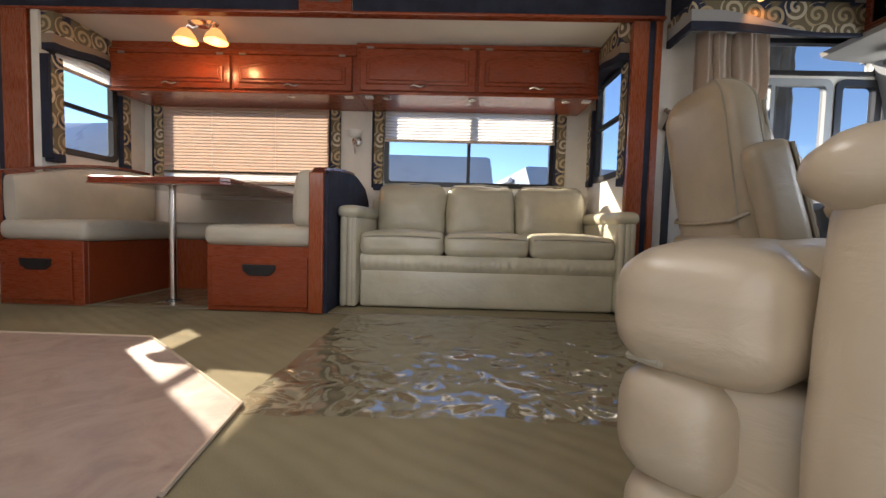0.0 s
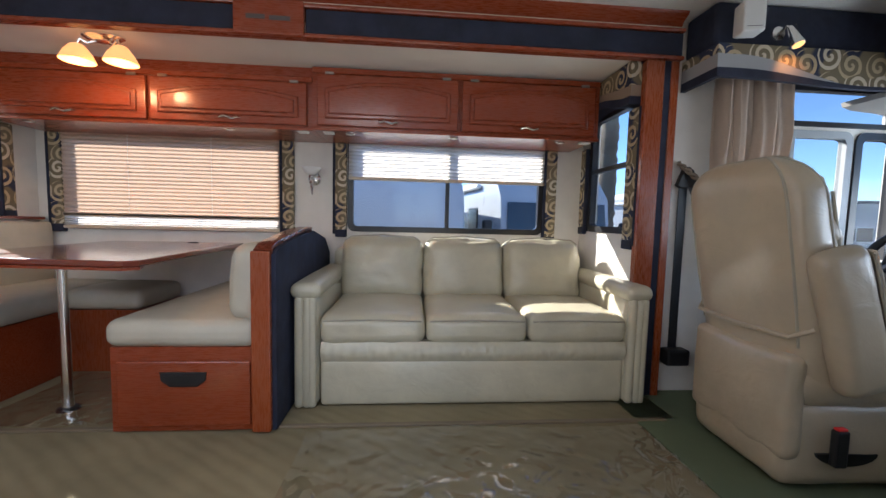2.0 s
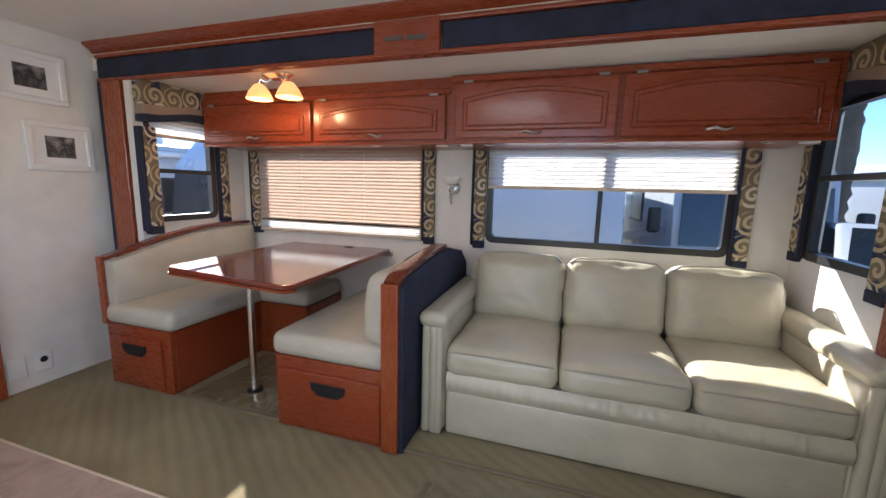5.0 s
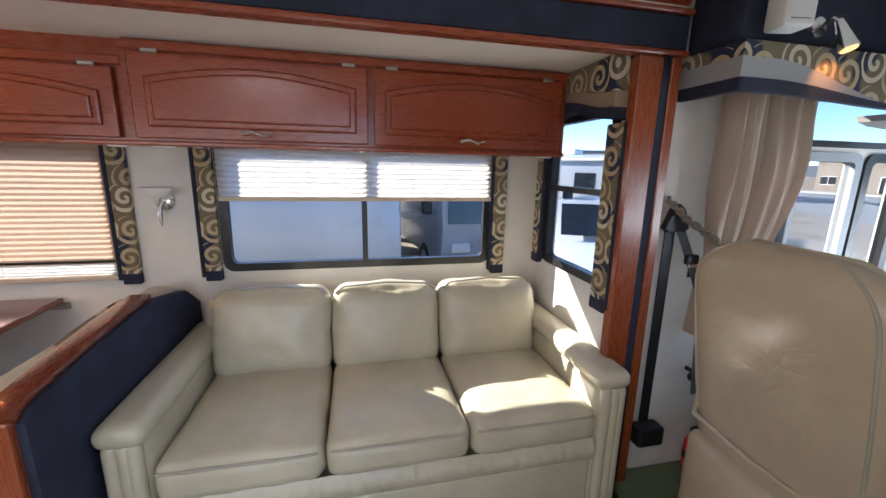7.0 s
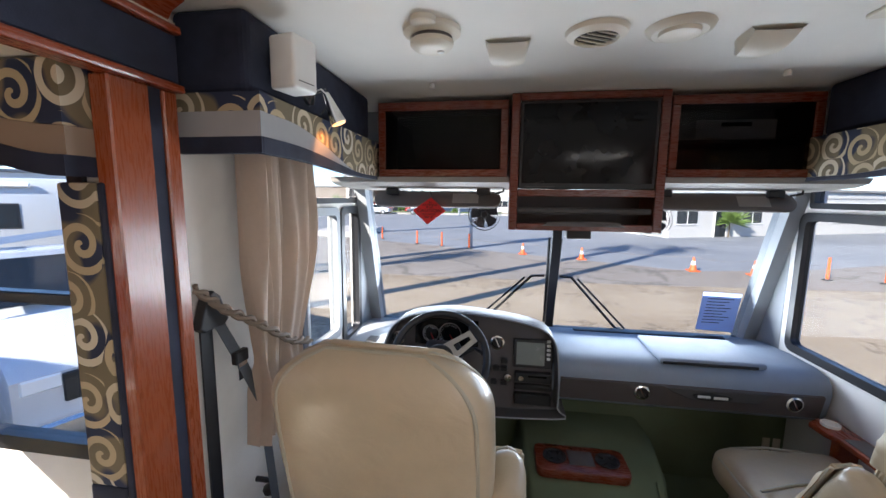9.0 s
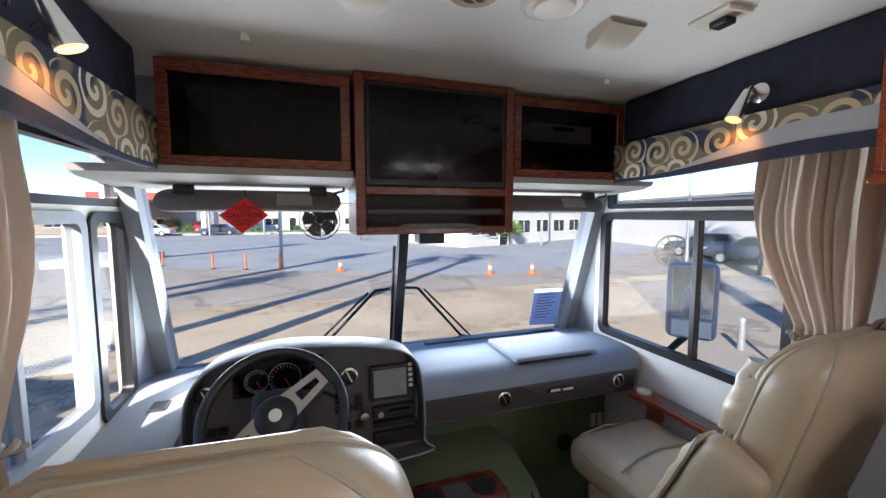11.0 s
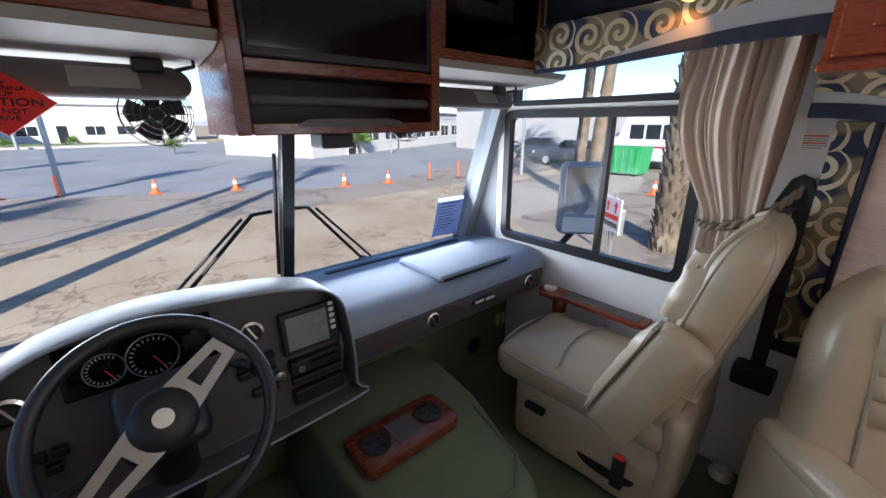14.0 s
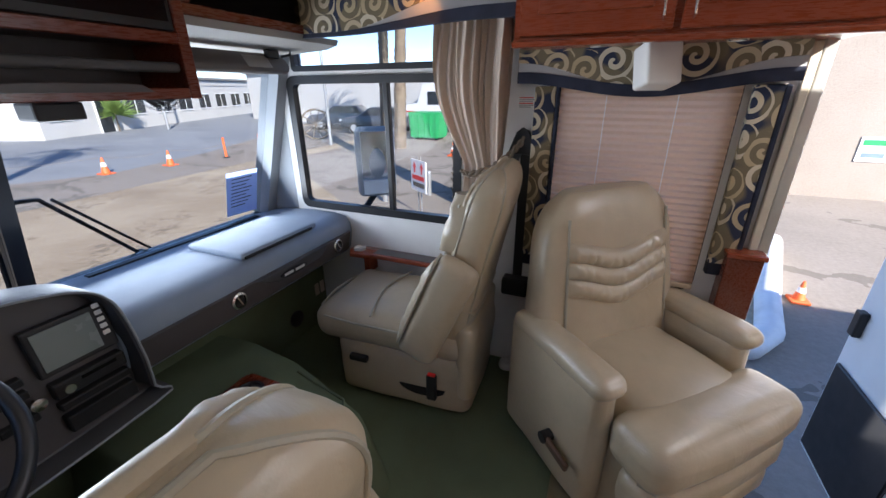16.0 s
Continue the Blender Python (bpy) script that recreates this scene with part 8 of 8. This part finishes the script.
sg = thing("yard_sign", "small white yard sign with red arrows on stakes", "sign", (4.4, -4.75, GZ))
S0 = Matrix.Translation((4.4, -4.75, GZ)) @ Matrix.Rotation(radians(145), 4, "Z")
part("panel", moved(B(-0.30, 0.30, -0.012, 0.012, 0.50, 1.12, bevel=0.004), S0), M_WHITE, sg)
for s in (-1, 1):
    part("stake", moved(cyl((s * 0.06, 0.02, 0), (s * 0.06, 0.02, 1.2), 0.012, seg=8), S0), M_STEELGREY, sg)
    part("arrow", moved(prism([(s * 0.14 - 0.025, 0.86), (s * 0.14 + 0.025, 0.86), (s * 0.14 + 0.025, 0.97), (s * 0.14 + 0.07, 0.97), (s * 0.14, 1.07), (s * 0.14 - 0.07, 0.97), (s * 0.14 - 0.025, 0.97)], "y", -0.016, -0.0125), S0), M_RED, sg)
part("red_bar", moved(B(-0.24, 0.24, -0.016, -0.0125, 0.73, 0.82), S0), M_RED, sg)
part("dark_bar", moved(B(-0.22, 0.24, -0.016, -0.0125, 0.59, 0.68), S0), M_CARDARK, sg)
for x, y in ((5.6, -5.4), (4.9, -6.3)):
    th = thing("bollard", "short grey steel bollard", "bollard", (x, y, GZ), "yard bollards")
    part("pipe", cyl((x, y, GZ), (x, y, GZ + 0.55), 0.06, seg=12), M_STEELGREY, th)
    part("cap", lathe([(0.06, 0.55), (0.045, 0.585), (0.01, 0.60)], 12, m=Matrix.Translation((x, y, GZ))), M_STEELGREY, th)


def trailer(x, y, rz, L, label, W=2.5, H=2.95, cab=False):
    """A parked white trailer or motorhome with its long side along local x."""
    th = thing("parked_motorhome" if cab else "travel_trailer", label, "motorhome" if cab else "trailer", (0, 0, 0), "parked trailers")
    z0 = 0.45
    prof_ = [(-L / 2, z0), (-L / 2, H - 0.25), (-L / 2 + 0.25, H), (L / 2 - 0.6, H), (L / 2 - 0.15, H - 0.5), (L / 2, 1.2), (L / 2 - 0.1, z0)]
    part("body", prism(prof_, "y", -W / 2, W / 2, bevel=0.08), M_RVSIDE, th, smooth=True)
    for s in (-1, 1):
        part("decal", prism([(-L / 2 + 0.1, 1.0), (L * 0.1, 1.0), (L / 2 - 0.3, 1.45), (L / 2 - 0.35, 1.6), (L * 0.05, 1.15), (-L / 2 + 0.1, 1.15)], "y", s * (W / 2 + 0.003) - 0.002, s * (W / 2 + 0.003) + 0.002), M_STRIPE, th)
        for k in range(3):
            xx = -L / 2 + L * (0.2 + 0.25 * k)
            w_ = part("window", B(xx - 0.45, xx + 0.45, s * (W / 2 + 0.01) - 0.012, s * (W / 2 + 0.01) + 0.012, 1.55, 2.25, bevel=0.01), M_FRAME, th)
            part("pane", B(xx - 0.40, xx + 0.40, s * (W / 2 + 0.02) - 0.008, s * (W / 2 + 0.02) + 0.008, 1.60, 2.20), M_DARKGLASS, w_)
        part("awning", cyl((-L * 0.35, s * (W / 2 + 0.08), H - 0.2), (L * 0.3, s * (W / 2 + 0.08), H - 0.2), 0.06, seg=10), M_WHITE, th)
        for xw in (-L * 0.12, L * 0.02) if not cab else (-L * 0.25, L * 0.34):
            wh = part("wheel", cyl((xw, s * (W / 2 - 0.25), 0.36), (xw, s * (W / 2 + 0.01), 0.36), 0.36, seg=18), M_TYRE, th, smooth=True)
            part("rim", cyl((xw, s * (W / 2 + 0.006), 0.36), (xw, s * (W / 2 + 0.02), 0.36), 0.2, seg=14), M_STEELGREY, wh)
    part("roof_unit", B(-0.5, 0.5, -0.35, 0.35, H, H + 0.28, bevel=0.06), M_WHITE, th)
    if cab:
        bm = bmesh.new()
        bm.faces.new([bm.verts.new(p) for p in ((L / 2 - 0.10, -W / 2 + 0.15, H - 0.62), (L / 2 - 0.10, W / 2 - 0.15, H - 0.62), (L / 2 + 0.025, W / 2 - 0.12, 1.3), (L / 2 + 0.025, -W / 2 + 0.12, 1.3))])
        part("windshield", thicken(bm, 0.02), M_DARKGLASS, th)
        for s in (-1, 1):
            part("headlight", B(L / 2 - 0.06, L / 2 + 0.02, s * 0.85 - 0.2, s * 0.85 + 0.2, 0.72, 0.9, bevel=0.02), M_WHITE, th)
            part("mirror", soft(L / 2 - 0.1, L / 2 + 0.05, s * (W / 2 + 0.3) - 0.1, s * (W / 2 + 0.3) + 0.1, 1.5, 1.95, 0.05, flat=2), M_BLACK, th)
    th.matrix_basis = pose(x, y, GZ, 0, 0, rz)


trailer(-4.6, 8.6, -96, 6.4, "white parked motorhome with tinted windows and mirrors", cab=True)
trailer(-0.6, 10.2, -88, 7.0, "white travel trailer with grey decals", H=2.8)
trailer(2.6, 12.4, -84, 7.5, "white parked motorhome with a dark windshield", cab=True)
trailer(-9.0, 7.0, -100, 7.0, "white travel trailer beyond the rear end window", H=2.9)
trailer(9.5, 17.5, -60, 7.5, "white parked motorhome at the end of the row", cab=True)
trailer(-14.0, 10.0, -95, 8.0, "long white travel trailer further back in the row", H=2.9)

# planter and kerb outside the entry door
M_KERBWHITE = plain("white_kerb_paint", (0.66, 0.66, 0.65), 0.7, vary=0.12, scale=4, fine=60, bump=0.3, dist=0.003)
pl = thing("kerb_planter", "white painted curved planter by the entry", "planter", (0.3, -2.4, GZ))
kerb_line = [(0.5, -1.85), (-0.1, -1.72), (-0.5, -1.82), (-0.74, -2.15), (-0.95, -3.0), (-1.25, -4.0), (-1.6, -5.2)]
part("wall", tube([(x, y, GZ + 0.13) for x, y in kerb_line], 0.13, 10), M_KERBWHITE, pl, smooth=True)
part("gravel", prism(kerb_line + [(0.5, -5.2)], "z", GZ + 0.002, GZ + 0.13), M_SAND, pl)
traffic_cone(-1.36, -3.3, 0.55)
placard = thing("wall_placard", "white placard with green and dark bars on the tan wall", "sign", (-4.3, -9.5, 0.1))
part("board", B(-4.60, -4.05, -9.497, -9.475, -0.15, 0.38, bevel=0.004), M_WHITE, placard)
part("green_bar", B(-4.55, -4.10, -9.475, -9.470, 0.20, 0.32), M_DUMP, placard)
part("dark_bar", B(-4.52, -4.13, -9.475, -9.470, -0.06, 0.04), M_STRIPE, placard)

# outside mirrors and wipers of the motorhome
def side_mirror(y, s, turn):
    th = thing("side_mirror", "tall grey outside mirror on a bent arm", "mirror", (2.42, y, 0.7), "outside mirrors")
    m = Matrix.Translation((2.42, y, 0.96)) @ Matrix.Rotation(radians(turn), 4, "Z")
    part("housing", soft(-0.04, 0.05, -0.13, 0.13, -0.23, 0.23, 0.045, (0.02, 0, 0), flat=4, m=m), M_PILLAR, th, smooth=True)
    part("mirror_glass", moved(B(-0.056, -0.046, -0.10, 0.10, -0.09, 0.205, bevel=0.003), m), M_CHROME, th)
    part("spot_glass", moved(B(-0.056, -0.046, -0.10, 0.10, -0.205, -0.105, bevel=0.003), m), M_CHROME, th)
    part("arm", tube([(2.44, y, 0.75), (2.50, y - s * 0.10, 0.62), (2.70, y - s * 0.44, 0.55)], 0.022, 8), M_BLACK, th, smooth=True)


side_mirror(-0.13, -1, -50)
side_mirror(3.19, 1, 30)
for y0, s in ((1.485, -1), (1.575, 1)):
    th = thing("wiper", "black windshield wiper with a double arm", "wiper", (3.0, y0, 0.62), "wipers")
    def at(y, z, d=0.05):
        return (slope_x(z) + d, y, z)
    part("blade", tube([at(y0 + s * -0.02, 0.72), at(y0 - s * 0.01, 1.30)], 0.009, 6), M_RUBBER, th)
    part("arm", tube([at(y0 + s * 0.42, 0.66, 0.06), at(y0 + s * 0.08, 1.04, 0.08), at(y0, 1.05, 0.06)], 0.009, 6), M_BLACK, th)
    part("arm", tube([at(y0 + s * 0.48, 0.66, 0.06), at(y0 + s * 0.12, 1.03, 0.08)], 0.007, 6), M_BLACK, th)
    part("pivot", cyl(at(y0 + s * 0.42, 0.66, 0.0), at(y0 + s * 0.42, 0.66, 0.09), 0.03, seg=12), M_BLACK, th)

# far ridge, its haze put into the colour
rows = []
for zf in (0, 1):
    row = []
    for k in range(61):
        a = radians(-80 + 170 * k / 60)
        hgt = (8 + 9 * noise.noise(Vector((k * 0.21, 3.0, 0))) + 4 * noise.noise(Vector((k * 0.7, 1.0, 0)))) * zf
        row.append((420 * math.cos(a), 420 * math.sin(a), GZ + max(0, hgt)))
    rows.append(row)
solid("backdrop", loft(rows), M_HILL, "low hills on the horizon, tinted for haze", "hills", "structure")
